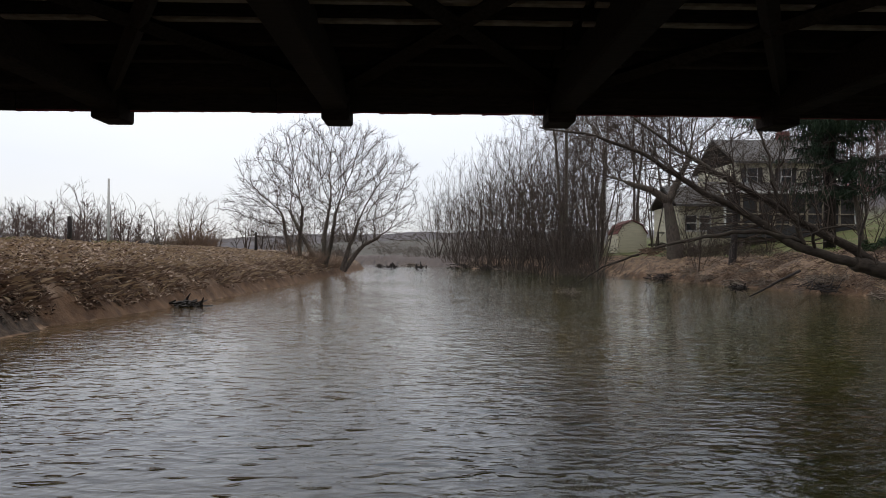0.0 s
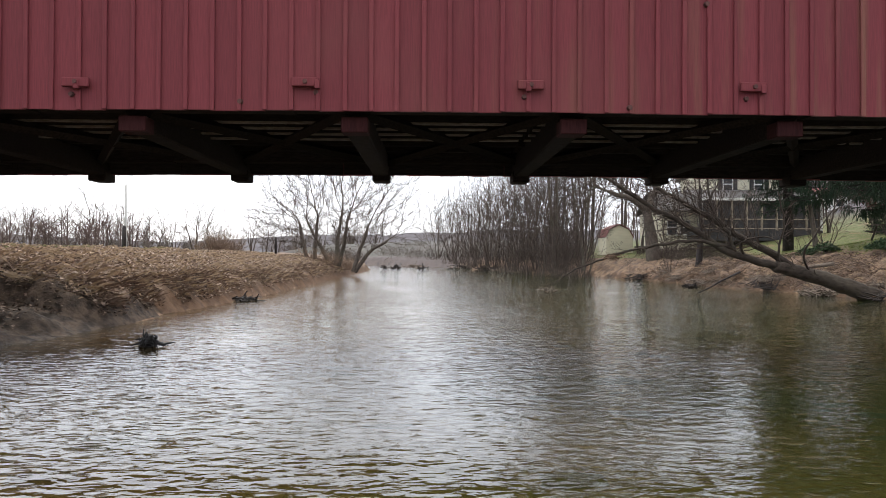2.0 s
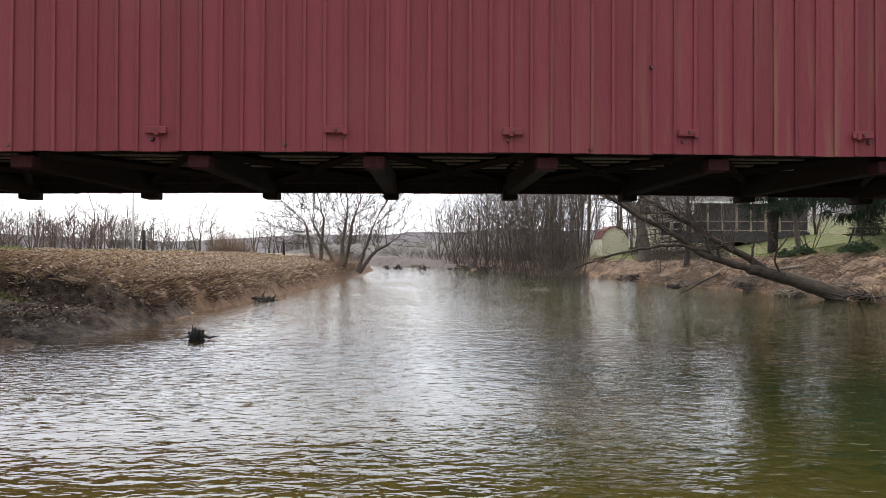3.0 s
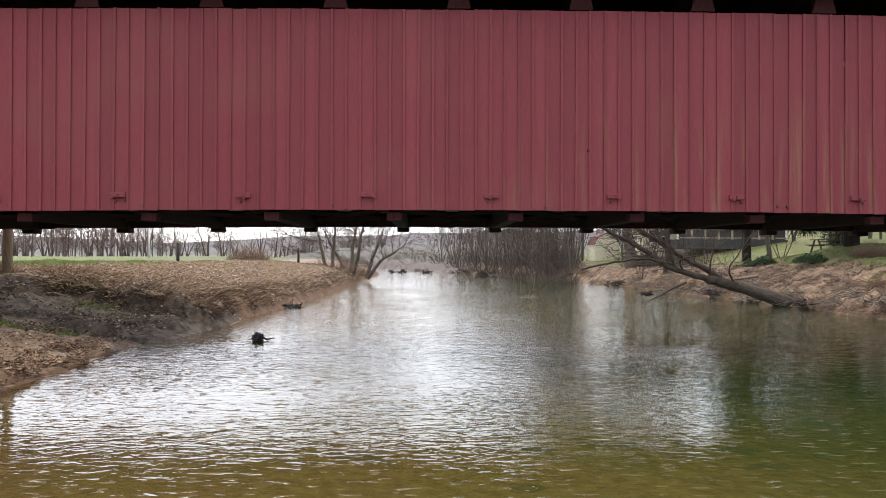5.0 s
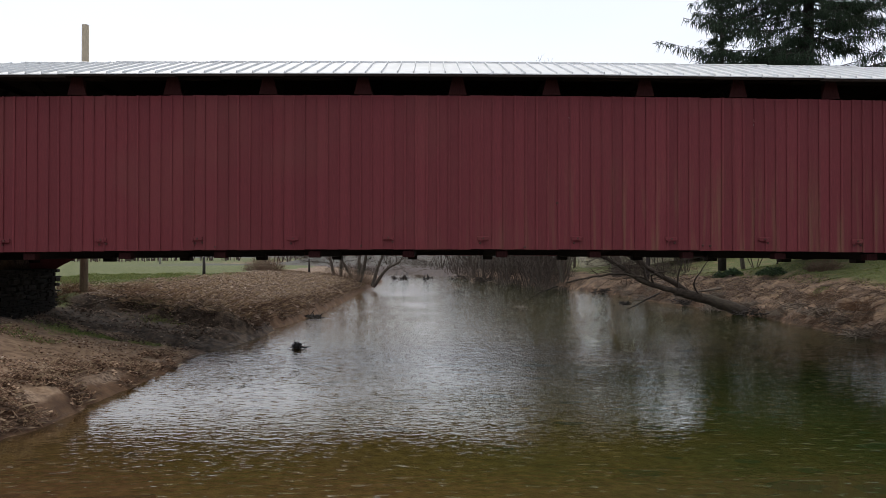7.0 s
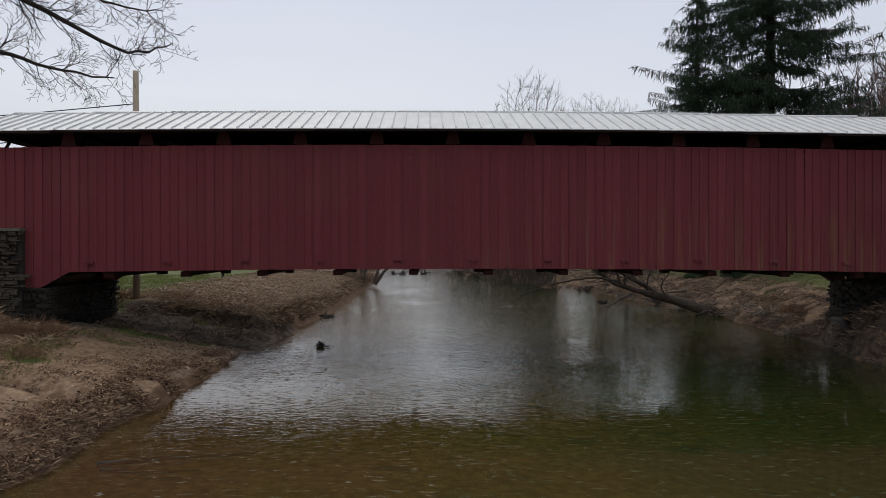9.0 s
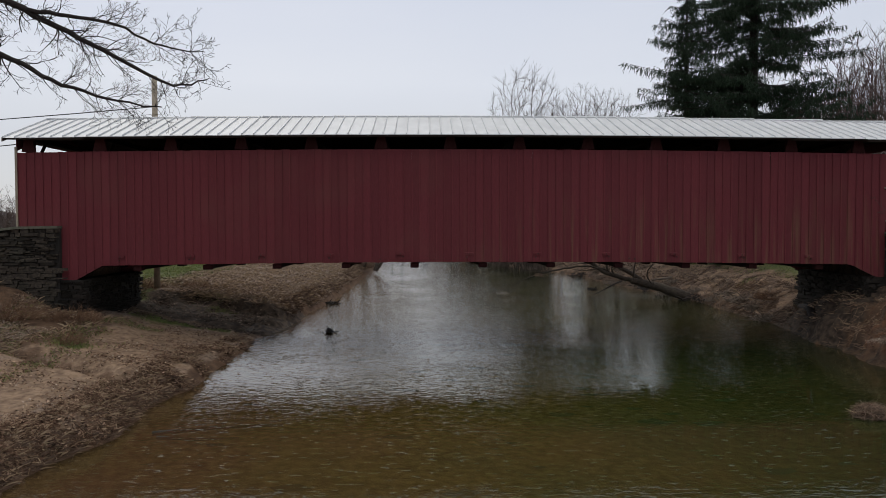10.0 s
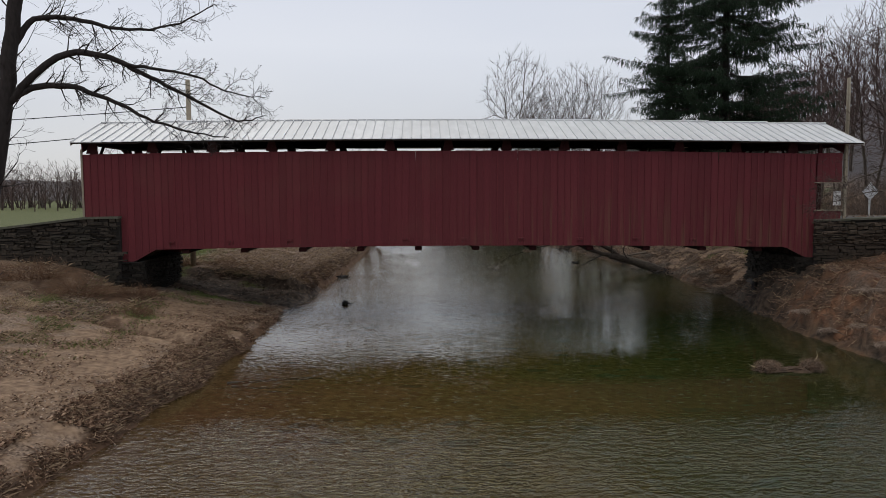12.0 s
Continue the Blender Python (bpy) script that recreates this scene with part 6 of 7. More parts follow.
# ---- house, shed and lawn things ----
def build_window(parent, x, z, w, h, y, shutters=True):
    win = part("window", Shape().worn(x - w / 2, x + w / 2, y - 0.05, y + 0.02, z, z + h, 0.01), M_WHITE, parent, "white framed sash window")
    for r in range(2):
        part("pane", Shape().box(x - w / 2 + 0.07, x + w / 2 - 0.07, y - 0.056, y - 0.03, z + 0.07 + r * h / 2, z + h / 2 - 0.04 + r * h / 2), M_GLASS, win)
    part("sill", Shape().worn(x - w / 2 - 0.06, x + w / 2 + 0.06, y - 0.12, y, z - 0.07, z - 0.005, 0.01), M_WHITE, win)
    if shutters:
        for s in (-1, 1):
            a = x + s * (w / 2 + 0.2)
            part("shutter", Shape().worn(a - 0.17, a + 0.17, y - 0.05, y, z, z + h, 0.012), M_SCREEN, win, "dark shutter")


def build_house():
    x0, y0, z0 = 19.3, 50.0, 2.9
    ho = thing("house", "cream two-storey house with a dark screened porch and grey roof", "house", (x0 + 8, y0 + 4, z0))
    inv = Matrix.Translation((-x0 - 8, -y0 - 4, -z0))

    def add(n, s, m, label=""):
        return part(n, s, m, ho, label, m=inv)

    # lower wing, then the two-storey block
    add("wall", Shape().worn(19.4, 24.4, 54.0, 60.0, 2.0, 5.3, 0.02), M_CREAM)
    add("wall", Shape().worn(23.2, 31.0, 52.5, 60.0, 2.4, 8.5, 0.02), M_CREAM)
    for a, b, y, za, zb in ((19.4, 22.5, 54.0, 2.2, 5.2), (23.2, 31.0, 52.5, 5.8, 8.4)):
        sh = Shape()
        z = za
        while z < zb:
            sh.box(a, b, y - 0.035, y - 0.004, z, z + 0.17)
            z += 0.19
        add("siding", sh, M_CREAM)
    roof = Shape().poly([(-0.5, 0), (3.8, 2.3), (8.0, 0), (8.0, -0.15), (3.8, 2.12), (-0.5, -0.15)], -8.6, Matrix.Translation((22.8, 52.3, 8.5)) @ Matrix.Rotation(math.pi / 2, 4, "Z"))
    add("roof", roof, M_SHINGLE)
    roof = Shape().poly([(-0.4, 0), (3.0, 1.7), (6.4, 0), (6.4, -0.15), (3.0, 1.52), (-0.4, -0.15)], -5.6, Matrix.Translation((19.0, 53.8, 5.35)) @ Matrix.Rotation(math.pi / 2, 4, "Z"))
    add("roof", roof, M_SHINGLE)
    for x, z, w, h, y in ((20.3, 3.3, 0.9, 1.2, 53.96), (21.4, 3.3, 0.9, 1.2, 53.96), (24.4, 6.75, 0.85, 1.3, 52.46), (27.0, 6.75, 0.85, 1.3, 52.46), (29.4, 6.75, 0.85, 1.3, 52.46)):
        build_window(ho, x - x0 - 8, z - z0, w, h, y - y0 - 4, z > 6)
    # screened porch with hipped roof, posts, rails
    px0, px1, py0, py1 = 21.0, 30.6, 49.4, 52.5
    add("porch_floor", Shape().worn(px0, px1, py0, py1, 2.7, 3.55, 0.02), M_SCREEN)
    add("porch_roof", Shape().poly([(0, 0), (3.2, 0.95), (3.2, 0.8), (0, -0.14)], -(px1 - px0 + 0.8), Matrix.Translation((px0 - 0.4, py0 - 0.3, 6.0)) @ Matrix.Rotation(math.pi / 2, 4, "Z")), M_SHINGLE)
    add("fascia", Shape().worn(px0 - 0.4, px1 + 0.4, py0 - 0.34, py0 - 0.28, 5.82, 6.02, 0.01), M_WHITE)
    add("screen", Shape().box(px0 + 0.05, px1 - 0.05, py0 + 0.12, py0 + 0.15, 3.55, 5.85), M_SCREEN, "dark porch insect screen")
    for k in range(9):
        x = px0 + 0.07 + (px1 - px0 - 0.14) * k / 8
        add("porch_post", Shape().worn(x - 0.07, x + 0.07, py0, py0 + 0.14, 3.5, 5.85, 0.01), M_WHITE if k in (0, 8) else M_POLE)
    for z in (4.35, 3.62):
        add("porch_rail", Shape().worn(px0, px1, py0 - 0.02, py0 + 0.06, z, z + 0.08, 0.01), M_POLE)
    add("chimney", Shape().worn(28.6, 29.4, 56.5, 57.3, 9.0, 11.6, 0.02), M_REDROOF)
    return ho


build_house()


def far_house(x, y):
    """A low white building with a red roof across the lawn."""
    z = ground_at(x, y)
    t = thing("far_building", "low white building with a red roof beyond the lawn", "building", (x, y, z))
    part("wall", Shape().worn(-3.2, 3.2, -2.2, 2.2, -0.8, 2.3, 0.03), M_WHITE, t)
    for s in (-1, 1):
        part("roof_slope", Shape().poly([(-2.6, 0), (0, 1.25), (0, 1.37), (-2.6, 0.12)], 6.9, Matrix.Translation((s * -3.45, 0, 2.25)) @ Matrix.Rotation(math.pi / 2 * -s, 4, "Z")), M_REDTILE, t)
    for px in (-1.7, 1.5):
        part("window", Shape().worn(px - 0.5, px + 0.5, -2.24, -2.19, 0.9, 1.8, 0.01), M_GLASS, t)


far_house(54.5, 92.0)


def build_shed():
    sh = thing("garden_shed", "pale yellow gambrel-roofed garden shed with maroon shingles", "shed", (17.5, 61.5, 1.5))
    prof = [(-1.25, 0), (1.25, 0), (1.25, 1.75), (0.85, 2.45), (0, 2.85), (-0.85, 2.45), (-1.25, 1.75)]
    part("wall", Shape().poly(prof, 3.2, Matrix.Translation((0, -1.5, 0))), M_CREAM, sh)
    s = Shape()
    for k in range(12):
        s.box(-1.24 + 0.0, 1.24, -1.535, -1.504, 0.05 + k * 0.15, 0.185 + k * 0.15)
    part("siding", s, M_CREAM, sh)
    for a, b in (((1.30, 1.70), (0.88, 2.48)), ((0.88, 2.48), (0, 2.90)), ((0, 2.90), (-0.88, 2.48)), ((-0.88, 2.48), (-1.30, 1.70))):
        p = [a, b, (b[0], b[1] + 0.06), (a[0] + (0.05 if a[0] > 0 else 0), a[1] + 0.06)]
        part("roof_slope", Shape().poly(p, 3.5, Matrix.Translation((0, -1.65, 0))), M_REDROOF, sh)
    part("door", Shape().worn(1.25, 1.30, -0.9, 0.5, 0.1, 1.6, 0.01), M_OLD_SHADEWOOD, sh)
    deck = thing("wood_deck", "small dark timber deck beside the shed", "deck", (20.0, 58.5, 1.6))
    part("platform", Shape().worn(-1.2, 1.6, -1.2, 1.2, 0.6, 0.8, 0.02), M_PICNIC, deck)
    for x in (-1.1, 0.2, 1.5):
        part("post", Shape().worn(x - 0.06, x + 0.06, -1.15, -1.03, -0.4, 1.7, 0.01), M_PICNIC, deck)
    part("rail", Shape().worn(-1.2, 1.6, -1.16, -1.04, 1.6, 1.7, 0.01), M_PICNIC, deck)


build_shed()


def build_picnic(x, y):
    z = ground_at(x, y)
    t = thing("picnic_table", "dark wooden picnic table on the lawn", "picnic table", (x, y, z))
    for k in range(5):
        part("top_board", Shape().worn(-0.95, 0.95, -0.36 + 0.145 * k, -0.225 + 0.145 * k, 0.72, 0.76, 0.006), M_PICNIC, t)
    for s in (-1, 1):
        part("bench", Shape().worn(-0.95, 0.95, s * 0.7 - 0.13, s * 0.7 + 0.13, 0.42, 0.46, 0.006), M_PICNIC, t)
    for e in (-0.7, 0.7):
        for s in (-1, 1):
            part("leg", Shape().tube([(e, s * 0.65, -0.03), (e, s * 0.2, 0.72)], [0.06, 0.06], 4), M_PICNIC, t)
        part("cross_bar", Shape().worn(e - 0.03, e + 0.03, -0.8, 0.8, 0.36, 0.42, 0.006), M_PICNIC, t)
    return t


build_picnic(23.0, 29.8)


def pole(name, label, x, y, z0, z1, r, mat, category="pole", base=0.3):
    t = tagged(part(name, Shape().tube([(0, 0, -base), (0.01, 0, (z1 - z0) * 0.5), (0, 0, z1 - z0)], [r, r * 0.92, r * 0.82], 10), mat, smooth=True), label, category)
    t.location = (x, y, z0)
    return t


pole("utility_pole", "weathered wooden utility pole behind the bridge", -12.7, 9.5, ground_at(-12.7, 9.5), 10.95, 0.14, M_POLE)
pole("far_pole", "pale slender pole standing in the far field", -40.8, 90, ground_at(-40.8, 90), 10.8, 0.16, M_PALEPOLE)
pole("fence_post", "dark weathered fence post in the field", -14.6, 28.5, ground_at(-14.6, 28.5), 2.75, 0.095, M_DARKBARK)
pole("fence_post", "slim dark fence post in the field", -10.4, 42, ground_at(-10.4, 42), 2.6, 0.09, M_DARKBARK)
pole("roadside_pole", "grey utility pole beyond the road", 30.2, 24.0, ground_at(30.2, 24), 13.5, 0.15, M_POLE)


box_t = thing("utility_box", "small white utility cabinet standing in the field", "utility box", (-28.5, 110.0, ground_at(-28.5, 110.0)))
part("cabinet", Shape().worn(-0.55, 0.55, -0.35, 0.35, -0.2, 1.25, 0.04), M_WHITE, box_t)
part("lid", Shape().worn(-0.62, 0.62, -0.42, 0.42, 1.254, 1.36, 0.03), M_PALEPOLE, box_t, "grey lid")


def cable(name, a, b, sag):
    pts = [Vector(a).lerp(Vector(b), k / 16) + Vector((0, 0, -sag * 4 * (k / 16) * (1 - k / 16))) for k in range(17)]
    tagged(part(name, Shape().tube(pts, [0.022] * 17, 4), M_CABLE), "black overhead power cable", "cable")


cable("power_cable", (-12.7, 9.5, 8.6), (-80, 22, 8.4), 1.4)
cable("power_cable", (-12.7, 9.5, 9.6), (-80, 22, 9.9), 1.0)


def build_road():
    s = Shape()
    xs = axis([(15.9, 60, 1.0)])
    for x in xs:
        bend = 0.02 * max(0, x - 24) ** 2
        zz = ground_at(min(x, 40), 5.3) + 0.04
        for y in (3.35 + bend, 7.25 + bend * 1.1):
            s.v.append((x, y, max(zz, ground_at(x, y) + 0.05)))
    s.f = [(2 * i, 2 * i + 2, 2 * i + 3, 2 * i + 1) for i in range(len(xs) - 1)]
    tagged(part("road", s, M_ASPHALT), "narrow worn asphalt road leading onto the bridge", "road", kind="structure")
    s = Shape()
    xs = axis([(-60, -15.0, 1.5)])
    for x in xs:
        for y in (3.35, 7.25):
            s.v.append((x, y, ground_at(x, 5.3) + 0.04))
    s.f = [(2 * i, 2 * i + 2, 2 * i + 3, 2 * i + 1) for i in range(len(xs) - 1)]
    tagged(part("road", s, M_ASPHALT), "narrow worn asphalt road leading onto the bridge", "road", kind="structure")
    for i, (x, y, rx, h) in enumerate([(26, 13, 2.2, 3.0), (30, 16, 2.6, 4.0), (34, 20, 3, 5.0), (29, 21, 2.2, 3.6), (38, 16, 3, 5.5), (42, 24, 3.2, 6.0), (33, 27, 2.6, 4.0), (47, 18, 3.4, 6.0), (24.5, 11.5, 1.2, 1.6), (22.5, -0.5, 1.2, 1.6), (21.0, -3.5, 1.2, 1.8)]):
        brush("roadside_brush", "leafless reddish-grey brush on the slope above the road", (x, y, ground_at(x, y)), rx, rx, h, 260, 400 + i, M_BRUSH if i % 2 else M_TWIG, group="roadside brush", arch=0.35, r=0.012)


build_road()


def build_signs():
    x, y = 22.3, 9.0
    s = thing("road_sign", "diamond road sign seen from its bare metal back", "road sign", (x, y, ground_at(x, y)))
    part("post", Shape().worn(-0.04, 0.04, -0.03, 0.03, -0.3, 2.45, 0.005), M_SIGN, s)
    part("plate", Shape().poly([(0, 1.5), (0.45, 1.95), (0, 2.4), (-0.45, 1.95)], 0.012, Matrix.Translation((0, -0.045, 0))), M_SIGN, s)
    x, y = 20.9, 9.6
    s = thing("notice_board", "white notice sign on a wooden post", "sign", (x, y, ground_at(x, y)))
    part("post", Shape().worn(-0.05, 0.05, -0.04, 0.04, -0.3, 2.3, 0.005), M_POLE, s)
    part("plate", Shape().worn(-0.2, 0.2, -0.06, -0.045, 1.5, 2.25, 0.004), M_SIGN_W, s)


build_signs()


# ---- driftwood, floating debris, bank clutter ----
def bank_tangles():
    """Roots and flood wrack along the foot of the east bank."""
    rng = random.Random(91)
    y = 8.5
    while y < 37:
        x = right_x(y) + rng.uniform(0.15, 0.9)
        debris("root_tangle", "tangle of bare roots and flood wrack on the eroded bank", (x, y, max(0.08, ground_at(x, y))), rng.uniform(0.45, 0.8), rng.randint(50, 90), int(y * 100), M_DRIFT if rng.random() < 0.5 else M_BRUSH, 0.7, 0.013, 0.7, "driftwood")
        y += rng.uniform(0.8, 1.7)


def log(name, label, pts, r0, r1, mat):
    base = Vector(pts[0])
    q = [Vector(p) - base for p in pts]
    n = len(q)
    t = tagged(part(name, Shape().tube(q, [r0 + (r1 - r0) * i / (n - 1) for i in range(n)], 8), mat, smooth=True), label, "log")
    t.location = base
    return t


def debris(name, label, at, rx, count, seed, mat, length=0.5, r=0.015, flat=0.35, category="debris", lump=None):
    rng = random.Random(seed)
    t = thing(name, label, category, at)
    s = Shape()
    for i in range(count):
        p = Vector((rng.gauss(0, rx * 0.5), rng.gauss(0, rx * 0.35), rng.uniform(-0.05, rx * 0.22)))
        d = Vector((rng.uniform(-1, 1), rng.uniform(-1, 1), rng.uniform(-flat * 0.5, flat))).normalized()
        L = length * rng.uniform(0.4, 1.3)
        mid = p + sway(rng, L * 0.08)
        s.tube([p - d * L / 2, mid, p + d * L / 2], [r * 0.7, r, r * 0.5], 4, False)
    tagged(part("tangle", s, mat, t), kind="stuff")
    if lump:
        b = Shape()
        n = 10
        for j in range(5):
            for k in range(n):
                a = 2 * math.pi * k / n
                q = math.sin(math.pi * (j + 0.15) / 4.3) * rng.uniform(0.8, 1.15)
                b.v.append((math.cos(a) * lump * q, math.sin(a) * lump * q * 0.7, -0.1 + lump * 0.75 * j / 4 + rng.uniform(-0.02, 0.02)))
        for j in range(4):
            for k in range(n):
                b.f.append((j * n + k, j * n + (k + 1) % n, (j + 1) * n + (k + 1) % n, (j + 1) * n + k))
        b.f.append(tuple(4 * n + k for k in range(n)))
        part("root_ball", b, mat, t)
    return t


bank_tangles()


def clump(rx, ry, h, seed, sides=11, rings=6, rag=0.35):
    """A ragged lump, rounded on top."""
    b = Shape()
    for j in range(rings):
        u = j / (rings - 1)
        for k in range(sides):
            a = 2 * math.pi * k / sides
            q = math.cos(u * 1.5) ** 0.6 * (1 + rag * noise.noise((math.cos(a) * 2 + seed, math.sin(a) * 2, u * 3)) * 1.6)
            b.v.append((math.cos(a) * rx * q, math.sin(a) * ry * q, -0.08 + (h + 0.08) * math.sin(u * 1.5) * (1 + rag * noise.noise((math.cos(a) * 2.5, seed, u * 4)))))
    for j in range(rings - 1):
        for k in range(sides):
            b.f.append((j * sides + k, j * sides + (k + 1) % sides, (j + 1) * sides + (k + 1) % sides, (j + 1) * sides + k))
    b.f.append(tuple((rings - 1) * sides + k for k in range(sides)))
    return b


def straws(shape, rng, count, rx, ry, h, length, r, flat=0.3):
    """Short bent straws lying over a mound."""
    for i in range(count):
        a, q = rng.uniform(0, 6.283), math.sqrt(rng.random())
        p = Vector((math.cos(a) * rx * q, math.sin(a) * ry * q, h * math.sqrt(max(0.0, 1 - q * q)) * rng.uniform(0.7, 1.05)))
        d = Vector((rng.uniform(-1, 1), rng.uniform(-1, 1), rng.uniform(-flat, flat))).normalized()
        L = length * rng.uniform(0.5, 1.3)
        shape.tube([p - d * L * 0.5 + Vector((0, 0, -L * 0.16)), p, p + d * L * 0.5 + sway(rng, L * 0.2) + Vector((0, 0, -L * 0.12))], [r * 0.6, r, r * 0.4], 3, False)


def build_snag():
    t = thing("floating_snag", "black waterlogged root clump snagged in the shallows", "driftwood", (-4.6, 6.1, 0.0))
    rng = random.Random(3)
    part("root_ball", clump(0.13, 0.11, 0.17, 4.3, rag=0.6), M_WETWOOD, t)
    part("broken_arm", Shape().tube([(0.03, 0, 0.04), (0.15, -0.02, 0.06), (0.24, -0.03, 0.03), (0.29, -0.03, 0.05), (0.42, -0.03, 0.07)], [0.04, 0.03, 0.026, 0.018, 0.005], 6), M_WETWOOD, t)
    part("thin_stick", Shape().tube([(-0.05, 0, 0.03), (-0.18, 0.02, 0.035), (-0.30, 0.03, 0.01)], [0.014, 0.010, 0.005], 5), M_WETWOOD, t)
    part("thin_stick", Shape().tube([(-0.06, 0, 0.10), (-0.08, 0.0, 0.22), (-0.07, 0.01, 0.31)], [0.014, 0.010, 0.004], 5), M_WETWOOD, t)
    part("thin_stick", Shape().tube([(0.06, 0, 0.08), (0.12, 0.0, 0.15), (0.14, 0.01, 0.17)], [0.016, 0.012, 0.004], 5), M_WETWOOD, t)
    s = Shape()
    straws(s, rng, 90, 0.15, 0.12, 0.19, 0.16, 0.008, 0.9)
    tagged(part("rootlets", s, M_WETWOOD, t), kind="stuff")


build_snag()
def build_raft():
    t = thing("debris_raft", "brown mud bar with two clumps of dry reeds in the water", "driftwood", (9.65, -7.0, 0.0))
    rng = random.Random(12)
    part("mud_bar", clump(0.95, 0.26, 0.10, 7.7, 18, 6, 0.4), M_MUDBAR, t)
    for x, rx, h, n in ((-0.6, 0.40, 0.30, 330), (0.68, 0.36, 0.32, 300)):
        hump = part("reed_clump", clump(rx * 0.85, rx * 0.6, h * 0.85, x + 3, 12, 6, 0.3), M_MUDBAR, t)
        hump.location = (x, 0, 0.02)
        s = Shape()
        straws(s, rng, n, rx, rx * 0.72, h, 0.30, 0.007, 0.6)
        tagged(part("reeds", s, M_BRUSH, hump), kind="stuff")
    part("broken_reed", Shape().tube([(0.75, 0, 0.25), (0.85, 0, 0.42), (0.83, 0.02, 0.55)], [0.012, 0.010, 0.004], 4), M_STRAW, t)
    part("broken_reed", Shape().tube([(-0.9, 0, 0.10), (-1.05, -0.02, 0.14), (-1.2, -0.02, 0.22)], [0.012, 0.010, 0.004], 4), M_STRAW, t)


build_raft()
for i, (x, y, r_, m_) in enumerate([(13.3, -1.4, 0.6, M_LEAF), (13.7, -4.4, 0.7, M_LEAF), (13.3, -3.0, 0.4, M_LEAF), (13.4, -6.0, 0.5, M_LEAF), (14.6, -3.2, 0.6, M_LEAF)]):
    heap = thing("straw_heap", "flattened heap of pale washed-up straw on red soil", "debris", (x, y, ground_at(x, y)))
    heap_s = Shape()
    straws(heap_s, random.Random(500 + i), 380, r_, r_ * 0.6, 0.10, 0.34, 0.0045, 0.2)
    tagged(part("tangle", heap_s, m_, heap), kind="stuff")
log("drift_log", "pale stick lying on the dark mud", [(-12.4, 8.4, ground_at(-12.4, 8.4) + 0.04), (-12.0, 8.6, ground_at(-12.0, 8.6) + 0.05), (-11.6, 8.9, ground_at(-11.6, 8.9) + 0.06)], 0.03, 0.02, M_DRIFT)
debris("driftwood_pile", "dark waterlogged root lump at the waterline", (-5.95, 16.9, 0.03), 0.3, 40, 260, M_WETWOOD, 0.5, 0.03, 0.4, "driftwood", 0.22)
debris("hanging_debris", "flood debris caught on a trailing branch", (4.1, 20.6, 0.22), 0.28, 70, 5, M_DRIFT, 0.3, 0.012, 0.6)
debris("hanging_debris", "flood debris caught on a trailing branch", (6.1, 19.4, 1.4), 0.3, 60, 6, M_BRUSH, 0.4, 0.012, 0.5)
debris("hanging_debris", "dark lump of flood debris above the water", (10.0, 22.5, 0.28), 0.26, 70, 7, M_DARKBARK, 0.32, 0.018, 0.6, "debris", 0.2)
for i, (x, y, r_, n_) in enumerate([(5.6, 62.5, 1.6, 60), (8.2, 56.0, 1.8, 70), (6.8, 59.5, 1.5, 60), (3.6, 72.0, 2.0, 60), (10.6, 48.0, 1.5, 50), (-2.0, 79, 1.2, 40), (12.8, 37.5, 1.4, 80), (13.4, 30.0, 1.2, 60), (14.2, 20.8, 1.0, 90), (14.9, 17.0, 1.2, 110), (15.2, 12.5, 1.1, 90), (14.6, 9.0, 1.0, 80), (14.3, 24.5, 1.2, 60), (15.4, 14.5, 0.9, 70)]):
    debris("driftwood_pile", "tangle of grey driftwood and roots washed up on the bank", (x, y, max(0.05, ground_at(x, y))), r_ * 0.8, n_, 200 + i, M_DRIFT if i % 3 else M_DARKBARK, 1.1 if i < 6 else 0.7, 0.03 if i < 6 else 0.022, 0.5, "driftwood")
for i, (x, y) in enumerate([(-4.9, 71), (-3.9, 70), (-3.5, 71.5), (-0.7, 72.5), (-1.0, 70.5)]):
    debris("river_snag", "small dark snag standing out of the far shallows", (x, y, 0.1), 0.28, 12, 240 + i, M_DARKBARK, 0.8, 0.05, 1.6, "driftwood")


log("drift_log", "pale bare log lying on the bank", [(12.9, 19.6, 1.05), (13.5, 19.8, 1.12), (14.2, 20.0, 1.2)], 0.05, 0.075, M_DRIFT)
log("drift_log", "dark root reaching down to the water", [(9.9, 21.5, 0.05), (10.4, 21.75, 0.22), (10.9, 21.7, 0.52), (11.7, 21.9, 0.85)], 0.018, 0.045, M_DARKBARK)
log("drift_log", "grey root lying along the bank under the bridge", [(14.2, 4.6, ground_at(14.2, 4.6)), (14.9, 6.0, ground_at(14.9, 6.0) + 0.05), (15.5, 7.8, ground_at(15.5, 7.8))], 0.12, 0.16, M_DARKBARK)
log("sunken_branch", "dark branch lying on the riverbed", [(-6.4, -7.6, -0.02), (-5.2, -7.0, -0.08), (-3.9, -6.7, -0.12)], 0.05, 0.03, M_WETWOOD)
log("sunken_branch", "dark branch lying on the riverbed", [(-6.2, -7.9, -0.02), (-5.4, -7.9, -0.07), (-4.6, -7.7, -0.1)], 0.04, 0.02, M_WETWOOD)


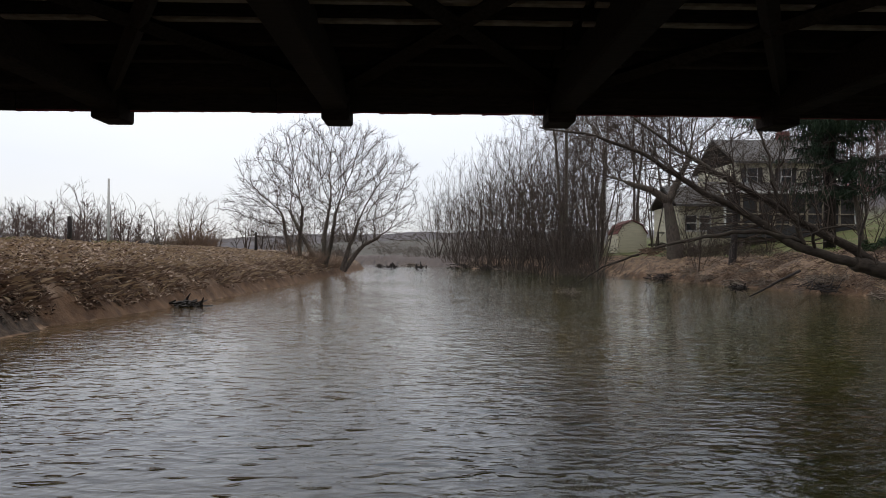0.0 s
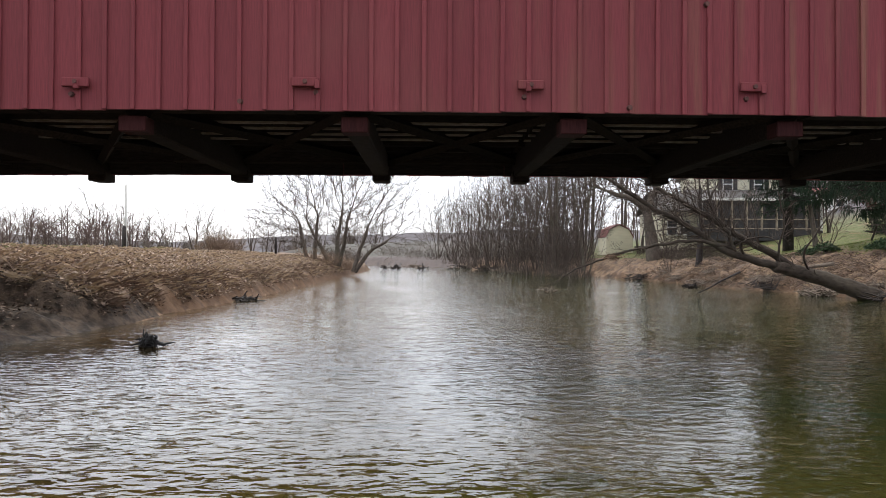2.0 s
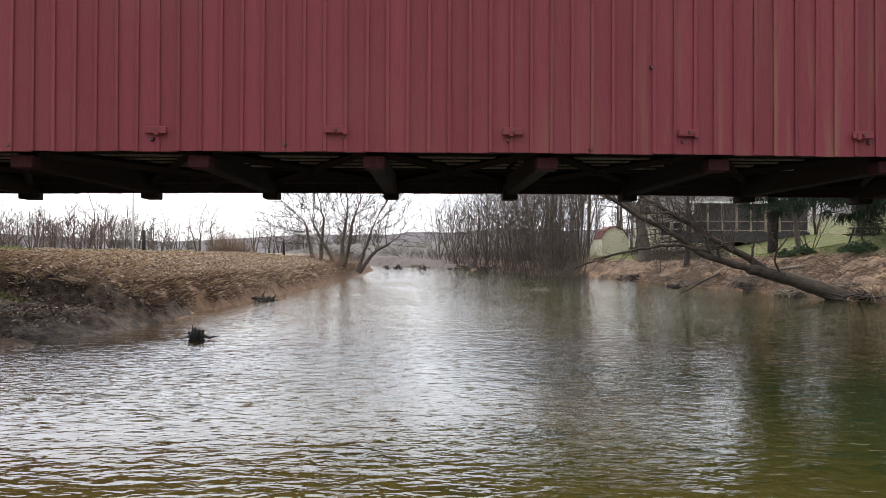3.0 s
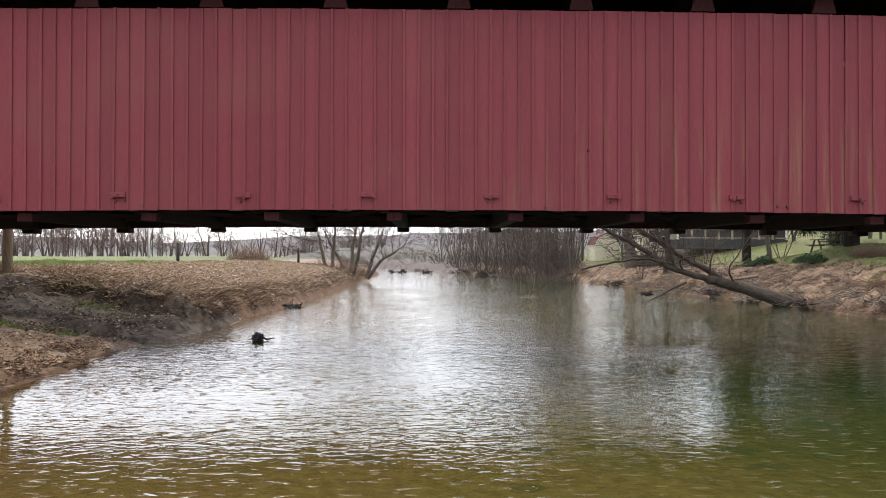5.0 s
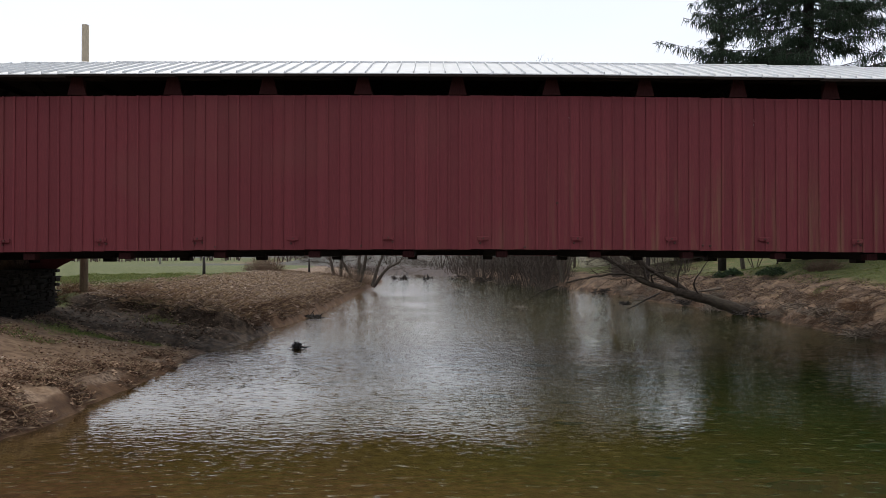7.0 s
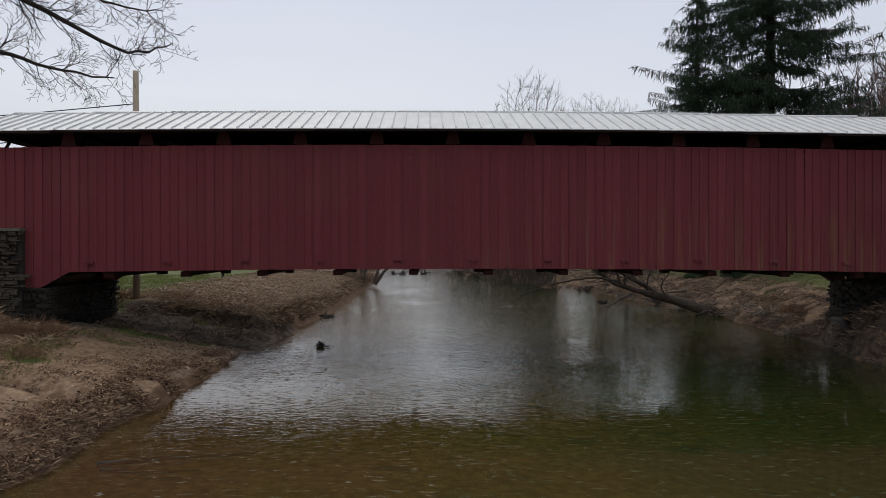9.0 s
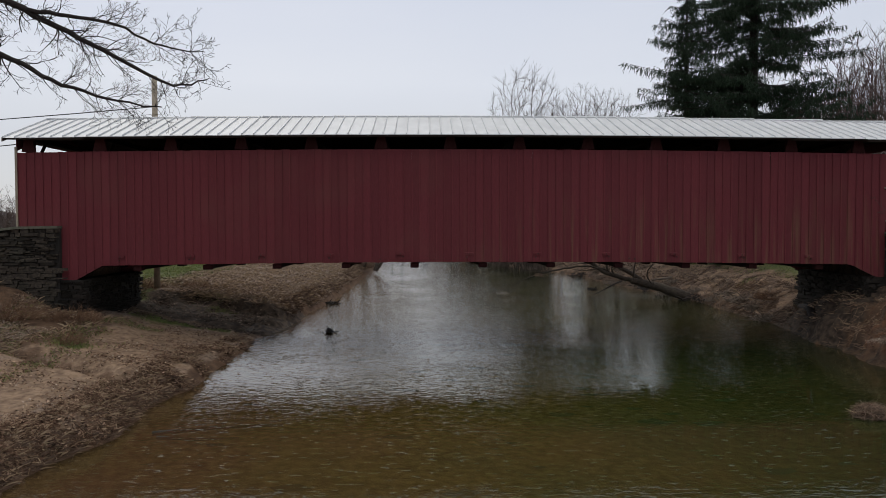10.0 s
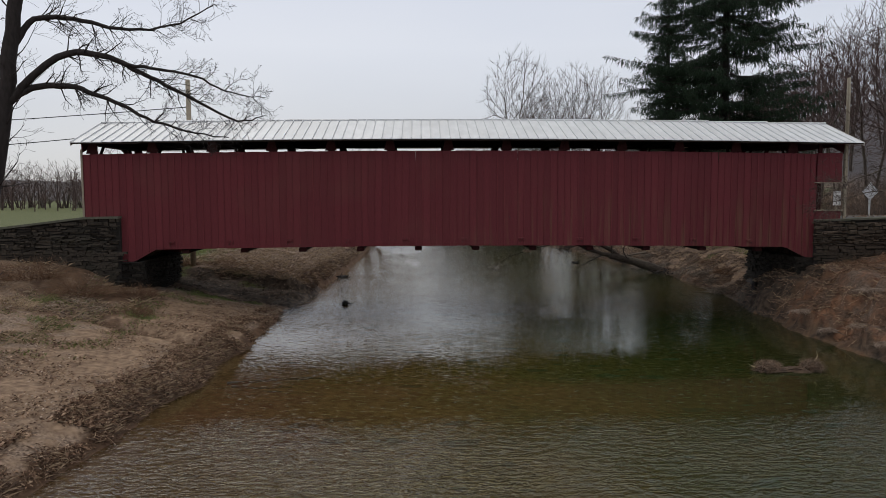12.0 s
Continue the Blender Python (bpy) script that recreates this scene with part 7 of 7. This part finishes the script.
# ---- leaf litter, dry stalks and grass: nobody could count them ----
def scatter(name, label, mat, spots, size, seed, kind="leaf"):
    rng = random.Random(seed)
    s = Shape()
    for x, y, k in spots:
        z = land(x, y)
        if z < 0.03:
            continue
        L = size * k * rng.uniform(0.6, 1.4)
        a = rng.uniform(0, 6.283)
        if kind == "leaf":
            u = Vector((math.cos(a), math.sin(a), rng.uniform(-0.5, 0.5))) * L
            w = Vector((-math.sin(a), math.cos(a), rng.uniform(-0.5, 0.5))) * L * 0.6
            c = Vector((x, y, z + rng.uniform(0.0, 0.085)))
            b = len(s.v)
            up = Vector((0, 0, L * rng.uniform(0.1, 0.9)))
            s.v += [tuple(c - u), tuple(c - w * 0.9 + up * 0.6), tuple(c + u + up * 0.4), tuple(c + u * 0.1 + w + up)]
            s.f.append((b, b + 1, b + 2, b + 3))
        else:
            up = rng.uniform(0.1, 0.9) if kind == "stalk" else rng.uniform(1.2, 3)
            d = Vector((math.cos(a), math.sin(a), up)).normalized()
            c = Vector((x, y, z - 0.02))
            side = Vector((-math.sin(a), math.cos(a), 0)) * (0.0026 if kind == "stalk" else 0.005) * (1 + k)
            b = len(s.v)
            m = c + d * L * 0.55
            e = c + d * L + Vector((math.cos(a) * 0.2, math.sin(a) * 0.2, -0.15)) * L
            s.v += [tuple(c - side), tuple(c + side), tuple(m + side * 0.8), tuple(e), tuple(m - side * 0.8)]
            s.f.append((b, b + 1, b + 2, b + 3, b + 4))
    return tagged(part(name, s, mat), label, "ground cover", kind="stuff")


def sunken_leaves():
    """Dark drifts of leaves and weed on the riverbed."""
    rng = random.Random(66)
    s = Shape()
    for i in range(170):
        y = rng.uniform(-16, 14)
        x = rng.uniform(left_x(y) + 0.8, right_x(y) - 2.5)
        z = land(x, y) + 0.02
        n, r = 9, rng.uniform(0.05, 0.30) * rng.uniform(0.5, 1.2)
        b = len(s.v)
        for k in range(n):
            a = 6.283 * k / n
            q = r * rng.uniform(0.5, 1.2)
            s.v.append((x + math.cos(a) * q * 1.9, y + math.sin(a) * q, z))
        s.f.append(tuple(range(b, b + n)))
    return tagged(part("sunken_leaves", s, M_WETWOOD), "dark drifts of sunken leaves on the riverbed", "debris", kind="stuff")


sunken_leaves()
rng_l = random.Random(31)


def bank_spots(n, side, y0, y1, s0, s1, size=1.0, clump=0.0, power=1.0):
    out = []
    while len(out) < n:
        y = y0 + (y1 - y0) * rng_l.random() ** power
        s = rng_l.uniform(s0, s1)
        x = left_x(y) - s if side < 0 else right_x(y) + s
        if clump and noise.noise((x * 0.9, y * 0.9, 5)) + rng_l.uniform(-0.25, 0.25) < clump - 0.5:
            continue
        out.append((x, y, size))
    return out


def bare_face(spots):
    """Leaves the freshly eroded bank face free of litter."""
    out = []
    for x, y, k in spots:
        s = left_x(y) - x
        edge = 8.7 + 0.8 * noise.noise((x * 0.9, y * 0.25, 31))
        if y > edge and s > max(0.12, 0.62 - 0.16 * (y - 8.7)) + 0.25 * noise.noise((y * 0.9, 2.0, 7)):
            out.append((x, y, k))
    return out


def patch_spots():
    """Small green patches on the mud and the bench."""
    out = []
    for x, y, r, n in ((-10.2, 9.3, 0.7, 500), (-9.5, 8.1, 0.55, 350), (-10.6, 4.5, 0.7, 500), (-8.6, 4.8, 0.4, 300), (-9.7, 4.6, 0.35, 200), (-14.6, -0.7, 0.9, 900), (-11.2, -1.3, 0.6, 350), (-13.4, -3.6, 0.5, 250), (-12.6, -4.3, 0.45, 200), (16.6, 15.2, 0.4, 200)):
        out += [(x + rng_l.gauss(0, r * 0.6), y + rng_l.gauss(0, r * 0.5), 0.65) for i in range(n)]
    return out


scatter("leaf_litter", "brown fallen leaves covering the banks", M_LEAF,
        bare_face(bank_spots(46000, -1, 8.0, 44, 0.2, 8.2, 0.90, 0.34, 1.5)) + bank_spots(6500, -1, -17, 4, 0.2, 11.0, 0.6, 0.46) + bank_spots(500, -1, 3, 9, 0.8, 7.5, 0.6, 0.45) , 0.05, 1)
scatter("leaf_litter", "small dark brown leaf crumbs on the sandy bench", M_EDGE, bank_spots(24000, -1, -17, 4, 0.2, 11.0, 0.66, 0.45) + bank_spots(15000, -1, -17, 3.6, 0.05, 1.25, 0.85, 0.25), 0.05, 7)
scatter("leaf_litter", "dull brown leaves on the eroded bank", M_WRACK, bank_spots(12000, 1, 6, 40, 0.5, 4.4, 0.7, 0.45), 0.05, 6)
scatter("leaf_litter", "rusty brown leaves on the red earth terrace", M_EDGE, bank_spots(14000, 1, -14, 8, 0.8, 8, 0.7, 0.45), 0.05, 8)
scatter("leaf_litter", "dark wet leaf crumbs and clods on the eroded bank", M_WRACK, bank_spots(5200, -1, 4.6, 9.6, 0.7, 8.0, 0.8, 0.42) + bank_spots(1800, -1, 9.0, 16, 0.15, 0.9, 0.8, 0.4), 0.05, 9)
scatter("dry_stalks", "pale broken dry stalks and dead grass on the banks", M_STRAW,
        bare_face(bank_spots(12000, -1, 8.8, 44, 0.3, 7.8, 1.0, 0.4, 1.5)) + bank_spots(1500, -1, -17, 3.0, 0.05, 1.0, 0.8, 0.4) + bank_spots(2500, -1, -12, 4, 5, 11, 1.1, 0.5) + bank_spots(2200, 1, -12, 34, 0.4, 3.6, 0.8, 0.45), 0.30, 2, "stalk")
scatter("bank_roots", "dark dead roots and stems hanging from the eroded bank", M_BRUSH,
        bank_spots(4200, -1, 9.5, 44, 0.3, 1.1, 1.0, 0.3, 1.4) + bank_spots(2500, -1, -17, 3, 0.05, 0.6, 0.9, 0.3) + bank_spots(3500, 1, -14, 40, 0.05, 1.8, 1.0, 0.35), 0.26, 4, "stalk")
scatter("grass_tufts", "short green winter grass in patches", M_GRASS,
        bank_spots(4000, -1, -8, 5.5, 3.2, 9.0, 0.7, 0.66) + bank_spots(11000, -1, 9, 30, 6.8, 14, 0.9, 0.3) + bank_spots(11000, 1, 12, 34, 3.6, 12, 0.7, 0.25) + patch_spots(), 0.16, 3, "grass")


def matted_straw(label, mat, seed, spots, loft=0.09, long=0.38):
    """Tangled dead stems matted over the bank edges."""
    rng = random.Random(seed)
    s = Shape()
    for x, y, k in spots:
        z = land(x, y)
        if z < 0.04:
            continue
        a, L = rng.uniform(0, 6.283), rng.uniform(0.3, 1.0) * long * k
        c = Vector((x, y, z + rng.uniform(0.01, loft)))
        d = Vector((math.cos(a), math.sin(a), 0)) * L * 0.5
        e, f = c - d + sway(rng, 0.06), c + d + sway(rng, 0.10)
        slope = 0.5 * (land(f.x, f.y) - z)
        e.z, f.z = max(0.03, z - slope + rng.uniform(-0.03, loft)), max(0.03, z + slope + rng.uniform(-0.03, loft))
        r = rng.uniform(0.003, 0.0075) * k
        s.tube([e, c, f], [r, r, r * 0.5], 3, False)
    return tagged(part("matted_straw", s, mat), label, "ground cover", kind="stuff")


matted_straw("warm brown dead stems tangled over the bank edge", M_EDGE, 87, bank_spots(7000, -1, -17, 4.2, 0.03, 1.2, 0.85, 0.36), 0.15, 0.45)
matted_straw("pale dead stems tangled over the bank edge", M_STRAW, 90, bank_spots(900, -1, -17, 4.2, 0.1, 1.2, 0.7, 0.42), 0.17, 0.5)
matted_straw("tangled dead stems matted over the bank edges", M_LEAF, 88, bare_face(bank_spots(4200, -1, 8.8, 36, 0.2, 3.2, 0.8, 0.3, 1.7)) + bank_spots(1500, -1, -3, 3, 5.5, 10, 1.0, 0.5), 0.12, 0.42)
matted_straw("dull roots and stems tangled over the eroded bank", M_WRACK, 89, bank_spots(5000, 1, 7, 34, 0.1, 3.0, 1.25, 0.42, 1.4), 0.14, 0.45)
matted_straw("rusty stems matted on the red earth terrace", M_EDGE, 91, bank_spots(2600, 1, -12, 3, 0.3, 4.0, 1.1, 0.5), 0.12, 0.45)

build_masonry()
